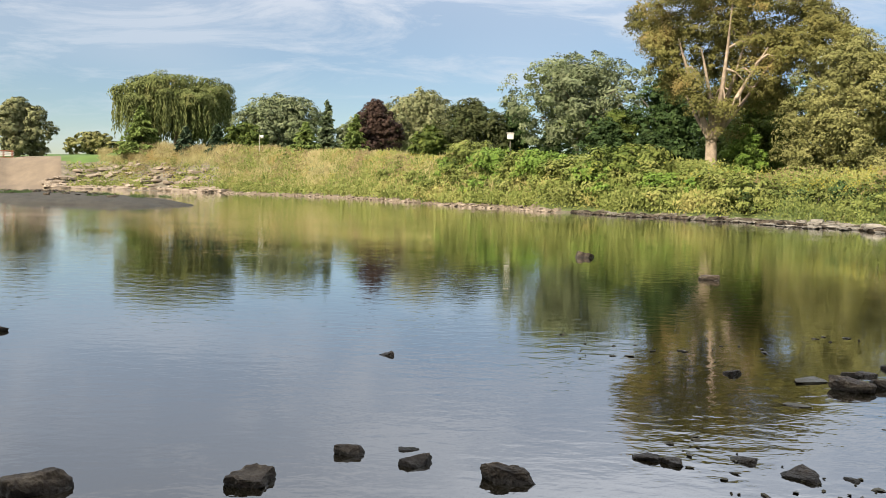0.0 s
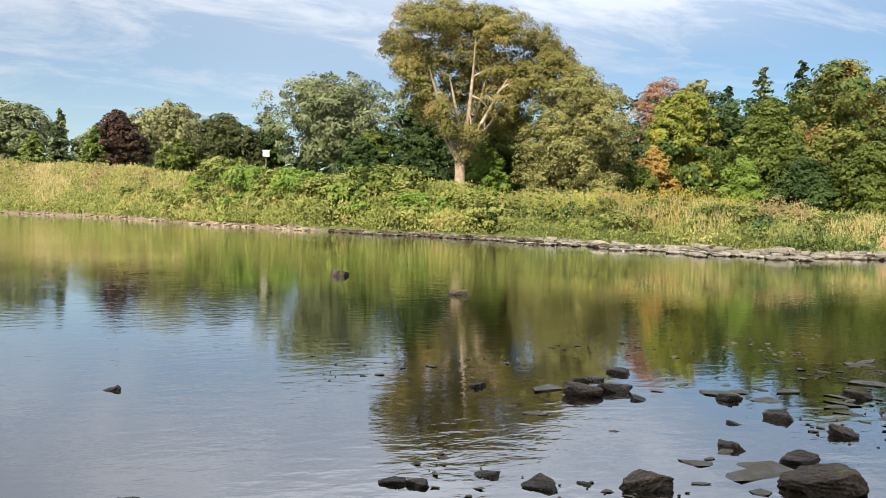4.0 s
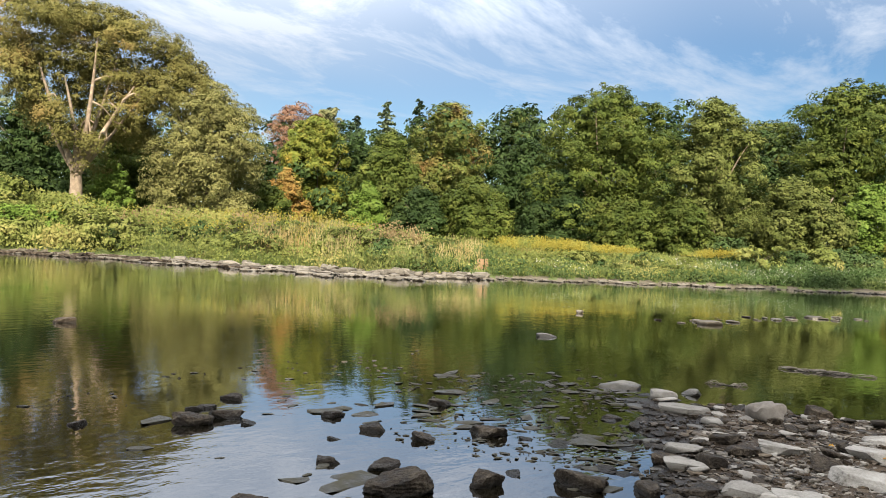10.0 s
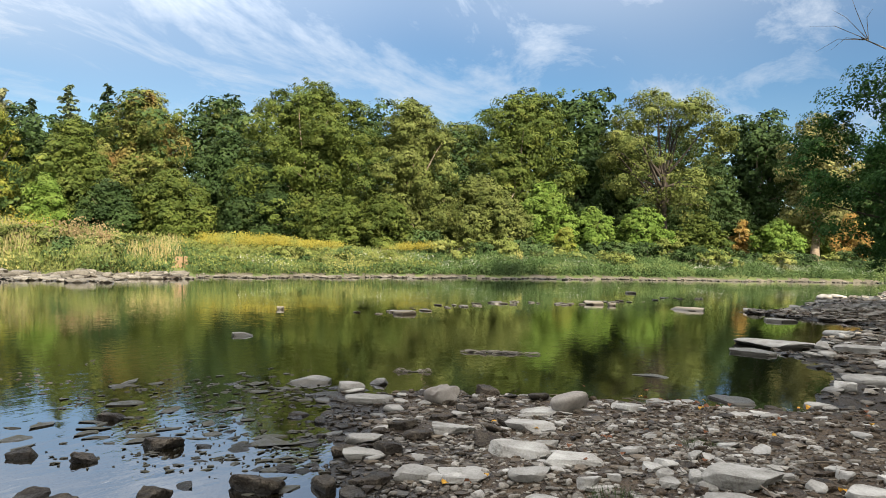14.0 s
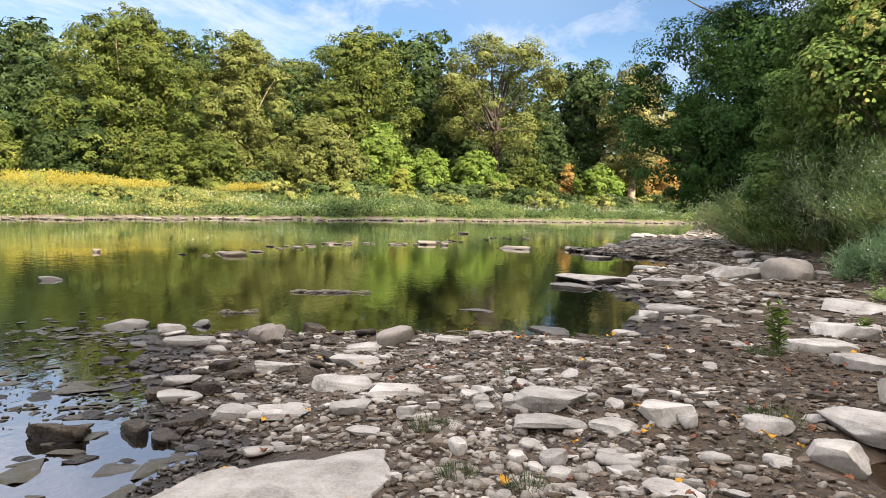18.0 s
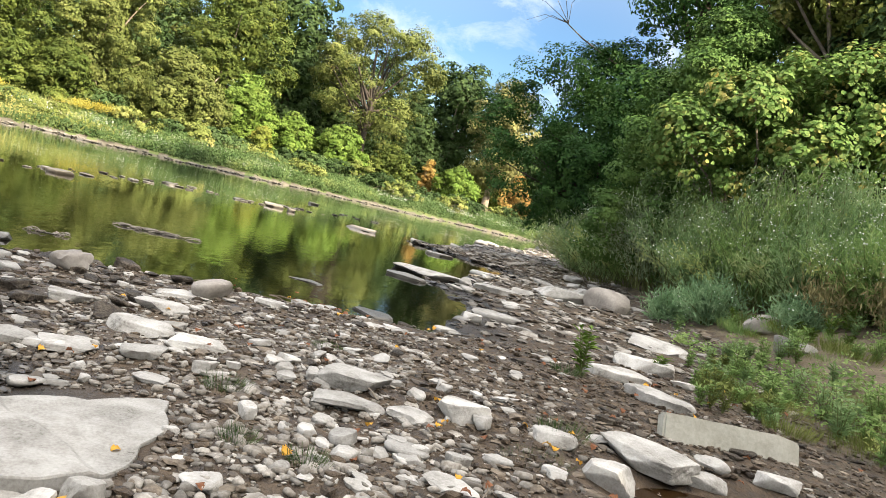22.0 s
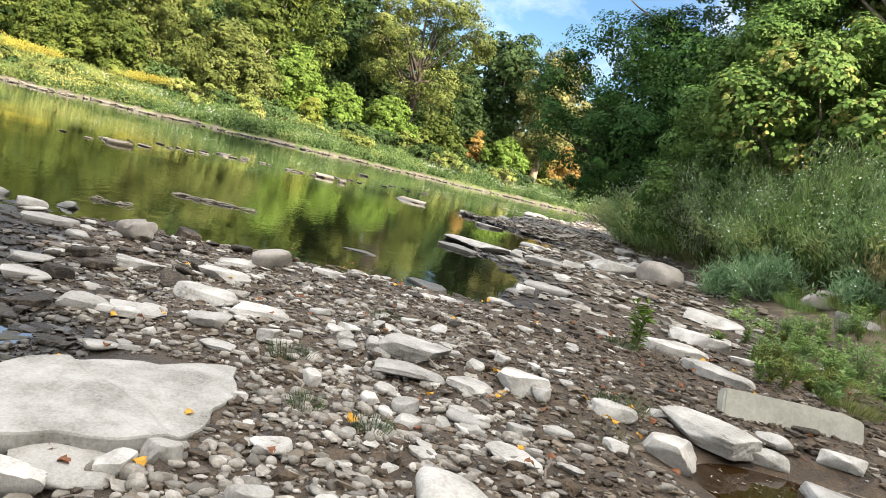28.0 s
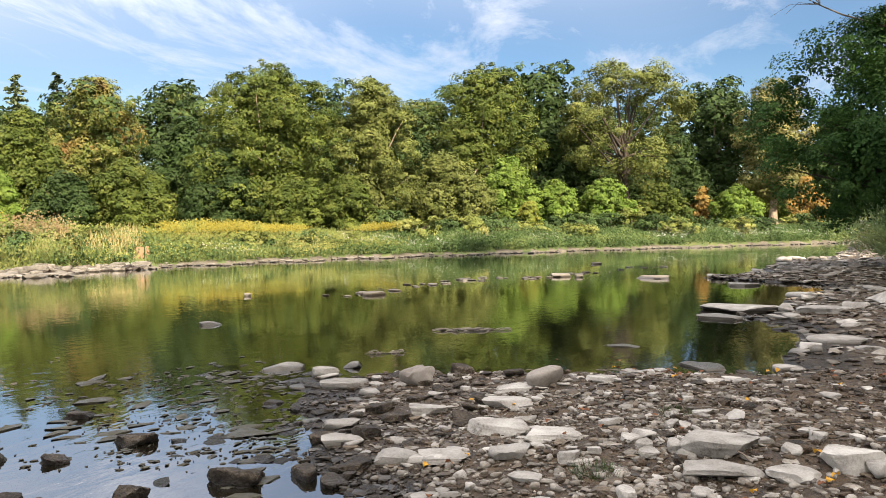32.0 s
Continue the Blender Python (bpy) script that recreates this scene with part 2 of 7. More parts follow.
def mottled(name, stops, scale=3.0, fine=30.0, rough=(0.6, 0.95), bump=0.3, dist=0.02, vary=0.0, wet=0.0, space="Object"):
    """Stone, mud and bark: two scales of noise, relief, and a wet foot up to the height wet."""
    m, n, l, p = shader(name)
    co = n.new("ShaderNodeTexCoord")
    src = co.outputs["Object"]
    if space == "World":
        src = n.new("ShaderNodeNewGeometry").outputs["Position"]
    a = n.new("ShaderNodeTexNoise")
    a.inputs["Scale"].default_value, a.inputs["Detail"].default_value, a.inputs["Roughness"].default_value = scale, 6.0, 0.6
    b = n.new("ShaderNodeTexNoise")
    b.inputs["Scale"].default_value, b.inputs["Detail"].default_value, b.inputs["Roughness"].default_value = fine, 5.0, 0.65
    oi = n.new("ShaderNodeObjectInfo")
    shift = n.new("ShaderNodeVectorMath")
    shift.operation = "MULTIPLY_ADD"
    shift.inputs[1].default_value = (17.0, 17.0, 17.0)
    l.new(oi.outputs["Random"], shift.inputs[0])
    l.new(src, shift.inputs[2])
    for t in (a, b):
        l.new(shift.outputs[0], t.inputs["Vector"])
    add = n.new("ShaderNodeMath")
    add.operation = "MULTIPLY_ADD"
    add.inputs[1].default_value = 0.5
    l.new(b.outputs["Fac"], add.inputs[0])
    sub = n.new("ShaderNodeMath")
    sub.operation = "SUBTRACT"
    sub.inputs[1].default_value = 0.25
    l.new(a.outputs["Fac"], sub.inputs[0])
    l.new(sub.outputs[0], add.inputs[2])
    r = ramp(n, stops)
    l.new(add.outputs[0], r.inputs[0])
    col = r.outputs[0]
    if vary:
        isl = n.new("ShaderNodeNewGeometry")
        sm = n.new("ShaderNodeMath")
        sm.operation = "ADD"
        l.new(isl.outputs["Random Per Island"], sm.inputs[0])
        l.new(oi.outputs["Random"], sm.inputs[1])
        fr = n.new("ShaderNodeMath")
        fr.operation = "FRACT"
        l.new(sm.outputs[0], fr.inputs[0])
        mr = n.new("ShaderNodeMapRange")
        mr.inputs[3].default_value, mr.inputs[4].default_value = 1.0 - vary, 1.0 + vary * 0.6
        l.new(fr.outputs[0], mr.inputs[0])
        h = n.new("ShaderNodeHueSaturation")
        l.new(mr.outputs[0], h.inputs["Value"])
        l.new(col, h.inputs["Color"])
        col = h.outputs[0]
    rr = n.new("ShaderNodeMapRange")
    rr.inputs[1].default_value, rr.inputs[2].default_value = 0.35, 0.65
    rr.inputs[3].default_value, rr.inputs[4].default_value = rough
    l.new(a.outputs["Fac"], rr.inputs[0])
    ro = rr.outputs[0]
    if wet:
        g = n.new("ShaderNodeNewGeometry")
        sep = n.new("ShaderNodeSeparateXYZ")
        l.new(g.outputs["Position"], sep.inputs[0])
        off = n.new("ShaderNodeMath")
        off.operation = "MULTIPLY_ADD"
        off.inputs[1].default_value = -0.10
        l.new(a.outputs["Fac"], off.inputs[0])
        l.new(sep.outputs[2], off.inputs[2])
        wr = n.new("ShaderNodeMapRange")
        wr.inputs[1].default_value, wr.inputs[2].default_value = wet - 0.075, wet - 0.03
        l.new(off.outputs[0], wr.inputs[0])
        mx = n.new("ShaderNodeMix")
        mx.data_type = "RGBA"
        dk = n.new("ShaderNodeMix")
        dk.data_type, dk.blend_type = "RGBA", "MULTIPLY"
        dk.inputs[0].default_value = 1.0
        dk.inputs[7].default_value = (0.20, 0.19, 0.17, 1)
        l.new(col, dk.inputs[6])
        l.new(wr.outputs[0], mx.inputs[0])
        l.new(dk.outputs[2], mx.inputs[6])
        l.new(col, mx.inputs[7])
        col = mx.outputs[2]
        rm = n.new("ShaderNodeMix")
        rm.inputs[2].default_value = 0.36
        l.new(wr.outputs[0], rm.inputs[0])
        l.new(ro, rm.inputs[3])
        ro = rm.outputs[0]
    l.new(col, p.inputs["Base Color"])
    l.new(ro, p.inputs["Roughness"])
    p.inputs["Specular IOR Level"].default_value = 0.3
    bp = n.new("ShaderNodeBump")
    bp.inputs["Strength"].default_value, bp.inputs["Distance"].default_value = bump, dist
    l.new(add.outputs[0], bp.inputs["Height"])
    l.new(bp.outputs[0], p.inputs["Normal"])
    return m


def water_material(name, base, ripple, ior):
    m, n, l, p = shader(name)
    p.inputs["Base Color"].default_value = (*base, 1)
    p.inputs["Roughness"].default_value = 0.025
    p.inputs["IOR"].default_value = ior
    p.inputs["Coat Weight"].default_value, p.inputs["Coat IOR"].default_value, p.inputs["Coat Roughness"].default_value = (1.0 if ior > 1.5 else 0.0), 1.33, 0.02
    g = n.new("ShaderNodeNewGeometry")
    mp = n.new("ShaderNodeMapping")
    mp.inputs["Rotation"].default_value = (0, 0, radians(35))
    mp.inputs["Scale"].default_value = (0.8, 1.5, 1)
    l.new(g.outputs["Position"], mp.inputs[0])
    a = n.new("ShaderNodeTexNoise")
    a.inputs["Scale"].default_value, a.inputs["Detail"].default_value, a.inputs["Distortion"].default_value = 4.2, 3.0, 0.3
    b = n.new("ShaderNodeTexNoise")
    b.inputs["Scale"].default_value, b.inputs["Detail"].default_value = 0.25, 2.0
    l.new(mp.outputs[0], a.inputs["Vector"])
    l.new(g.outputs["Position"], b.inputs["Vector"])
    # calm and ruffled reaches
    calm = n.new("ShaderNodeMapRange")
    calm.inputs[1].default_value, calm.inputs[2].default_value = 0.38, 0.62
    calm.inputs[3].default_value, calm.inputs[4].default_value = 0.35, 1.0
    l.new(b.outputs["Fac"], calm.inputs[0])
    bp = n.new("ShaderNodeBump")
    bp.inputs["Distance"].default_value = ripple
    l.new(calm.outputs[0], bp.inputs["Strength"])
    fine = n.new("ShaderNodeTexNoise")
    fine.inputs["Scale"].default_value, fine.inputs["Detail"].default_value = 15.0, 2.0
    l.new(mp.outputs[0], fine.inputs["Vector"])
    both = n.new("ShaderNodeMath")
    both.operation = "MULTIPLY_ADD"
    both.inputs[1].default_value = 0.22
    l.new(fine.outputs["Fac"], both.inputs[0])
    l.new(a.outputs["Fac"], both.inputs[2])
    l.new(both.outputs[0], bp.inputs["Height"])
    l.new(bp.outputs[0], p.inputs["Normal"])
    l.new(bp.outputs[0], p.inputs["Coat Normal"])
    return m


def plain(name, col, rough=0.7, metal=0.0):
    return mottled(name, [(0.3, tuple(c * 0.8 for c in col)), (0.7, tuple(min(1, c * 1.15) for c in col))], 4.0, 40.0, (rough - 0.1, min(1, rough + 0.1)), 0.1, 0.005)


M_WATER = water_material("river_water", (0.006, 0.005, 0.0025), 0.0044, 1.9)
M_POOL = water_material("pool_water", (0.024, 0.0125, 0.0045), 0.0012, 1.33)
M_STONE = mottled("pale_limestone", [(0.24, (0.09, 0.079, 0.064)), (0.37, (0.237, 0.223, 0.2)), (0.58, (0.37, 0.353, 0.325)), (0.78, (0.475, 0.46, 0.43))], 5.0, 70.0, (0.8, 0.97), 0.8, 0.010, 0.26, 0.06, "World")
M_FARSTONE = mottled("grey_shore_stone", [(0.25, (0.07, 0.062, 0.05)), (0.5, (0.145, 0.133, 0.113)), (0.75, (0.24, 0.222, 0.193))], 2.0, 14.0, (0.7, 0.95), 0.4, 0.03, 0.35, 0.05, "World")
M_BOULDERS = mottled("tan_boulders", [(0.25, (0.11, 0.086, 0.064)), (0.5, (0.20, 0.162, 0.124)), (0.75, (0.29, 0.242, 0.193))], 0.8, 8.0, (0.75, 0.95), 0.5, 0.05, 0.2, 0, "World")
M_GREYSTONE = mottled("grey_brown_boulder", [(0.25, (0.13, 0.115, 0.10)), (0.5, (0.235, 0.21, 0.185)), (0.75, (0.34, 0.31, 0.275))], 3.0, 40.0, (0.75, 0.95), 0.4, 0.012, 0.15, 0, "World")
M_BROWNSTONE = mottled("brown_wet_stone", [(0.3, (0.008, 0.0055, 0.0035)), (0.47, (0.032, 0.023, 0.015)), (0.62, (0.085, 0.069, 0.051)), (0.76, (0.17, 0.147, 0.117))], 9.0, 45.0, (0.55, 0.95), 1.0, 0.05, 0.3, 0.03, "World")
M_PEBBLE = mottled("pebbles", [(0.22, (0.085, 0.070, 0.053)), (0.45, (0.180, 0.160, 0.134)), (0.72, (0.345, 0.325, 0.293))], 8.0, 70.0, (0.7, 0.95), 0.4, 0.008, 0.5, 0.05, "World")
M_DARKPEB = mottled("dark_flat_pebbles", [(0.25, (0.026, 0.019, 0.013)), (0.5, (0.092, 0.071, 0.050)), (0.75, (0.20, 0.165, 0.125))], 8.0, 70.0, (0.4, 0.9), 0.4, 0.008, 0.5, 0.05, "World")
M_MUD = mottled("dark_river_mud", [(0.30, (0.012, 0.008, 0.005)), (0.50, (0.058, 0.040, 0.025)), (0.74, (0.130, 0.096, 0.063))], 9.0, 60.0, (0.4, 0.95), 1.0, 0.035, 0, 0.05, "World")
M_BANK = mottled("grassy_soil", [(0.25, (0.035, 0.045, 0.014)), (0.5, (0.075, 0.10, 0.028)), (0.75, (0.14, 0.15, 0.05))], 0.5, 8.0, (0.8, 1.0), 0.6, 0.05, 0, 0, "World")
M_SOIL = mottled("trodden_bank_soil", [(0.27, (0.045, 0.034, 0.021)), (0.5, (0.115, 0.089, 0.058)), (0.75, (0.21, 0.17, 0.115))], 3.0, 40.0, (0.7, 0.97), 1.0, 0.03, 0, 0, "World")
M_LAWN = mottled("mown_grass", [(0.25, (0.042, 0.077, 0.017)), (0.75, (0.084, 0.133, 0.032))], 0.3, 9.0, (0.8, 1.0), 0.4, 0.03, 0, 0, "World")
M_GRAVEL = mottled("shore_gravel", [(0.25, (0.045, 0.038, 0.027)), (0.5, (0.10, 0.087, 0.063)), (0.75, (0.19, 0.165, 0.13))], 1.2, 9.0, (0.7, 0.95), 0.8, 0.05, 0, 0, "World")
M_SAND = mottled("sandy_ramp", [(0.25, (0.088, 0.068, 0.048)), (0.75, (0.16, 0.126, 0.092))], 0.4, 5.0, (0.8, 1.0), 0.3, 0.03, 0, 0, "World")
M_BARK = mottled("grey_brown_bark", [(0.25, (0.06, 0.048, 0.036)), (0.5, (0.16, 0.13, 0.10)), (0.75, (0.27, 0.23, 0.18))], 3.0, 18.0, (0.8, 1.0), 0.9, 0.04)
M_PALEBARK = mottled("pale_warm_bark", [(0.25, (0.111, 0.086, 0.060)), (0.5, (0.240, 0.189, 0.137)), (0.75, (0.390, 0.319, 0.240))], 2.0, 14.0, (0.8, 1.0), 0.8, 0.04)
M_DARKBARK = mottled("dark_bark", [(0.25, (0.018, 0.014, 0.011)), (0.5, (0.045, 0.036, 0.028)), (0.75, (0.085, 0.07, 0.055))], 3.0, 18.0, (0.8, 1.0), 0.9, 0.04)
M_STEM = mottled("green_stems", [(0.3, (0.06, 0.08, 0.02)), (0.7, (0.14, 0.15, 0.05))], 5.0, 40.0, (0.6, 0.9), 0.2, 0.005)
M_CONCRETE = mottled("weathered_concrete", [(0.25, (0.19, 0.18, 0.15)), (0.5, (0.30, 0.29, 0.245)), (0.75, (0.40, 0.385, 0.34))], 2.2, 35.0, (0.8, 0.98), 0.4, 0.01)
M_POST = mottled("tan_concrete", [(0.3, (0.19, 0.125, 0.07)), (0.7, (0.27, 0.18, 0.105))], 2.0, 30.0, (0.8, 0.95), 0.3, 0.01)
M_WHITE = plain("white_paint", (0.50, 0.48, 0.43), 0.6)
M_REDBROWN = plain("red_brown_timber", (0.22, 0.08, 0.045), 0.75)
M_WOOD = mottled("driftwood", [(0.3, (0.090, 0.077, 0.065)), (0.7, (0.270, 0.243, 0.207))], 4.0, 30.0, (0.7, 0.95), 0.6, 0.01)
M_WEED = mottled("water_weed", [(0.3, (0.016, 0.015, 0.010)), (0.7, (0.06, 0.055, 0.035))], 9.0, 60.0, (0.35, 0.8), 0.6, 0.01)
M_BAR = mottled("dark_bar_gravel", [(0.3, (0.010, 0.009, 0.007)), (0.7, (0.045, 0.042, 0.034))], 1.5, 14.0, (0.9, 1.0), 1.0, 0.05)
M_YELLOWLEAF = foliage("fallen_yellow_leaf", [(0.50, 0.24, 0.025), (0.56, 0.31, 0.05), (0.42, 0.16, 0.03)], None, 0, 1, 0.25)
M_REDLEAF = foliage("fallen_red_leaf", [(0.14, 0.055, 0.03), (0.24, 0.11, 0.055)], None, 0, 1, 0.2)

L_GREEN = foliage("leaf_mid_green", [(0.038, 0.059, 0.011), (0.067, 0.094, 0.018), (0.118, 0.141, 0.030)], (0.16, 0.175, 0.038), 0.05)
# deep green leaves; the colour also stands in for shade inside the wood
L_DEEP = foliage("leaf_deep_green_and_shade", [(0.019, 0.037, 0.011), (0.031, 0.056, 0.016), (0.053, 0.083, 0.024)], (0.08, 0.11, 0.03), 0.0)
L_FRESH = foliage("leaf_fresh_green", [(0.048, 0.098, 0.022), (0.080, 0.145, 0.034), (0.125, 0.195, 0.050)], None, 0, 0.35, 0.2)
L_MAPLE = foliage("leaf_shaded_maple", [(0.018, 0.050, 0.012), (0.032, 0.080, 0.018), (0.060, 0.120, 0.027)], (0.08, 0.12, 0.03), 0.0)
L_BRIGHT = foliage("leaf_bright_green", [(0.068, 0.12, 0.018), (0.105, 0.168, 0.028), (0.16, 0.22, 0.045)], (0.24, 0.24, 0.05), 0.0)
L_OLIVE = foliage("leaf_olive", [(0.058, 0.077, 0.018), (0.095, 0.116, 0.029), (0.150, 0.167, 0.049)], (0.17, 0.165, 0.05), 0.0)
L_LIGHTOLIVE = foliage("leaf_light_olive", [(0.126, 0.128, 0.043), (0.171, 0.171, 0.061), (0.221, 0.213, 0.086)], (0.21, 0.20, 0.075), 0.0)
L_TURNING = foliage("leaf_turning_gold", [(0.105, 0.108, 0.030), (0.155, 0.147, 0.045), (0.205, 0.185, 0.062)], (0.185, 0.135, 0.050), 0.22, 0.28, 0.25)
L_SILVER = foliage("leaf_silver_green", [(0.080, 0.100, 0.048), (0.125, 0.148, 0.076), (0.185, 0.205, 0.115)], (0.07, 0.09, 0.035), 0.2)
L_PALE = foliage("leaf_pale_green", [(0.105, 0.115, 0.050), (0.150, 0.158, 0.074), (0.205, 0.205, 0.105)], (0.19, 0.165, 0.07), 0.0)
L_RED = foliage("leaf_orange_red", [(0.20, 0.115, 0.078), (0.27, 0.155, 0.105), (0.26, 0.175, 0.105)], (0.20, 0.17, 0.08), 0.2, 0.35, 0.3)
L_ORANGE = foliage("leaf_orange", [(0.19, 0.115, 0.034), (0.26, 0.160, 0.045), (0.23, 0.185, 0.055)], (0.15, 0.17, 0.04), 0.3, 0.6)
L_YELLOWGREEN = foliage("leaf_yellow_green", [(0.095, 0.13, 0.024), (0.150, 0.178, 0.032), (0.235, 0.225, 0.042)], (0.28, 0.17, 0.03), 0.05, 0.3)
L_BROWN = foliage("leaf_green_brown", [(0.065, 0.095, 0.020), (0.105, 0.130, 0.030), (0.15, 0.145, 0.042)], (0.17, 0.11, 0.042), 0.25, 0.3)
L_PURPLE = foliage("leaf_dark_purple", [(0.026, 0.017, 0.014), (0.045, 0.027, 0.021), (0.070, 0.045, 0.032)], (0.05, 0.045, 0.022), 0.1)
L_DUSK = foliage("leaf_dark_bronze", [(0.034, 0.044, 0.018), (0.054, 0.064, 0.024), (0.080, 0.088, 0.032)], (0.05, 0.07, 0.02), 0.2)
L_CONIFER = foliage("needles_blue_green", [(0.030, 0.052, 0.030), (0.048, 0.075, 0.040), (0.075, 0.105, 0.058)], None, 0, 0.5, 0.15)
L_PINE = foliage("needles_light_green", [(0.105, 0.145, 0.038), (0.15, 0.20, 0.054), (0.20, 0.245, 0.075)], None, 0, 0.5, 0.3)
L_SPRUCE = foliage("needles_grey_green", [(0.09, 0.12, 0.06), (0.13, 0.165, 0.085), (0.18, 0.21, 0.12)], None, 0, 0.5, 0.25)
L_WILLOW = foliage("willow_leaf", [(0.074, 0.094, 0.026), (0.110, 0.130, 0.041), (0.162, 0.174, 0.065)], (0.15, 0.145, 0.055), 0.1)
L_SHRUBWILLOW = foliage("grey_green_narrow_leaf", [(0.12, 0.20, 0.075), (0.20, 0.295, 0.12), (0.31, 0.39, 0.19)], (0.27, 0.28, 0.11), 0.1, 0.8, 0.42)
L_VINE = foliage("vine_leaf", [(0.066, 0.132, 0.029), (0.112, 0.188, 0.044), (0.176, 0.236, 0.068)], (0.27, 0.23, 0.07), 0.2, 2.2, 0.3)
L_GRASS = foliage("grass_blade", [(0.060, 0.092, 0.022), (0.100, 0.138, 0.040), (0.165, 0.185, 0.070)], (0.23, 0.20, 0.085), 0.2, 0.6)
L_STRAW = foliage("straw_grass", [(0.25, 0.215, 0.095), (0.32, 0.275, 0.13), (0.385, 0.335, 0.17)], (0.25, 0.185, 0.075), 0.3, 0.3)
L_GOLDEN = foliage("goldenrod_flower", [(0.22, 0.19, 0.03), (0.285, 0.245, 0.04), (0.23, 0.225, 0.06)], (0.14, 0.165, 0.045), 0.25, 0.5, 0.3)
L_WEEDGREEN = foliage("bank_weed_leaf", [(0.104, 0.132, 0.030), (0.150, 0.174, 0.044), (0.205, 0.214, 0.068)], (0.195, 0.18, 0.06), 0.25, 0.25)
L_WEEDDARK = foliage("bank_shrub_leaf", [(0.032, 0.062, 0.018), (0.054, 0.090, 0.028), (0.088, 0.122, 0.042)], (0.10, 0.125, 0.038), 0.12, 0.4)
L_RUSSET = foliage("russet_weed", [(0.165, 0.115, 0.055), (0.215, 0.165, 0.085), (0.18, 0.165, 0.07)], (0.15, 0.16, 0.05), 0.35, 0.3)
L_ASTER = foliage("white_aster", [(0.62, 0.64, 0.58), (0.78, 0.79, 0.74)], None, 0, 1, 0.3)
L_BLUEGREEN = foliage("blue_green_narrow_leaf", [(0.125, 0.215, 0.105), (0.19, 0.30, 0.15), (0.29, 0.40, 0.22)], None, 0, 1, 0.4)
L_ASTERGREEN = foliage("aster_leaf", [(0.13, 0.215, 0.06), (0.20, 0.30, 0.095), (0.30, 0.38, 0.14)], (0.30, 0.31, 0.11), 0.1, 0.8, 0.42)
L_GREYHEAD = foliage("grey_seeding_leaf", [(0.17, 0.235, 0.12), (0.26, 0.33, 0.185), (0.38, 0.43, 0.28)], None, 0, 0.8, 0.42)

# ---- geometry helpers ----
def polar(az, d):
    return d * math.sin(radians(az)), d * math.cos(radians(az))


def mesh_from(name, verts, faces, mats, index=None, smooth=False):
    """A mesh from arrays; all faces have the same number of corners."""
    verts, faces = np.asarray(verts, dtype=np.float32), np.asarray(faces, dtype=np.int32)
    me = bpy.data.meshes.new(name)
    n, k = faces.shape
    me.vertices.add(len(verts))
    me.vertices.foreach_set("co", verts.ravel())
    me.loops.add(n * k)
    me.loops.foreach_set("vertex_index", faces.ravel())
    me.polygons.add(n)
    me.polygons.foreach_set("loop_start", np.arange(n, dtype=np.int32) * k)
    for m in mats:
        me.materials.append(m)
    if index is not None:
        me.polygons.foreach_set("material_index", np.asarray(index, dtype=np.int32))
    me.polygons.foreach_set("use_smooth", np.full(n, smooth))
    me.update(calc_edges=True)
    return me


def part(name, me, parent=None, label=""):
    ob = new(name, me)
    if parent is not None:
        ob.parent = parent
    return tagged(ob, label)


def thing(name, x, y, z, label, category, group="", kind="", turn=0.0):
    ob = new(name)
    ob.matrix_basis = pose(x, y, z, 0, 0, turn)
    return tagged(ob, label, category, group, kind)


def unit(a):
    return a / np.maximum(np.linalg.norm(a, axis=-1, keepdims=True), 1e-9)


DIAMOND = np.array([(-0.5, 0), (-0.02, -0.30), (0.5, 0), (0.05, 0.30)])
TRI = np.array([(-0.45, -0.36), (0.55, 0.02), (-0.40, 0.36)])
LANCE = np.array([(-0.5, 0), (-0.05, -0.08), (0.5, 0), (-0.05, 0.08)])
LOBED = np.array([(-0.5, 0), (-0.42, -0.30), (-0.12, -0.48), (0.0, -0.30), (0.22, -0.36), (0.5, 0), (0.22, 0.36), (0.0, 0.30), (-0.12, 0.48), (-0.42, 0.30)])


def leaf_arrays(cen, nor, size, shape, rng, along=None, bend=0.12):
    """Leaves of one outline: their centres, facing and lengths."""
    n, k = len(cen), len(shape)
    if n == 0:
        return np.zeros((0, 3)), np.zeros((0, k), dtype=np.int32)
    nor = unit(nor)
    t = rng.normal(size=(n, 3)) if along is None else along
    t = unit(t - nor * np.sum(t * nor, axis=1, keepdims=True) * (1 if along is None else 0))
    b = unit(np.cross(nor, t))
    s = np.asarray(size).reshape(-1, 1, 1)
    u, v = shape[:, 0].reshape(1, k, 1), shape[:, 1].reshape(1, k, 1)
    pts = cen[:, None, :] + s * (u * t[:, None, :] + v * b[:, None, :] + bend * (np.abs(v) * 2 - u * u * 1.5) * nor[:, None, :])
    return pts.reshape(-1, 3), np.arange(n * k, dtype=np.int32).reshape(n, k)


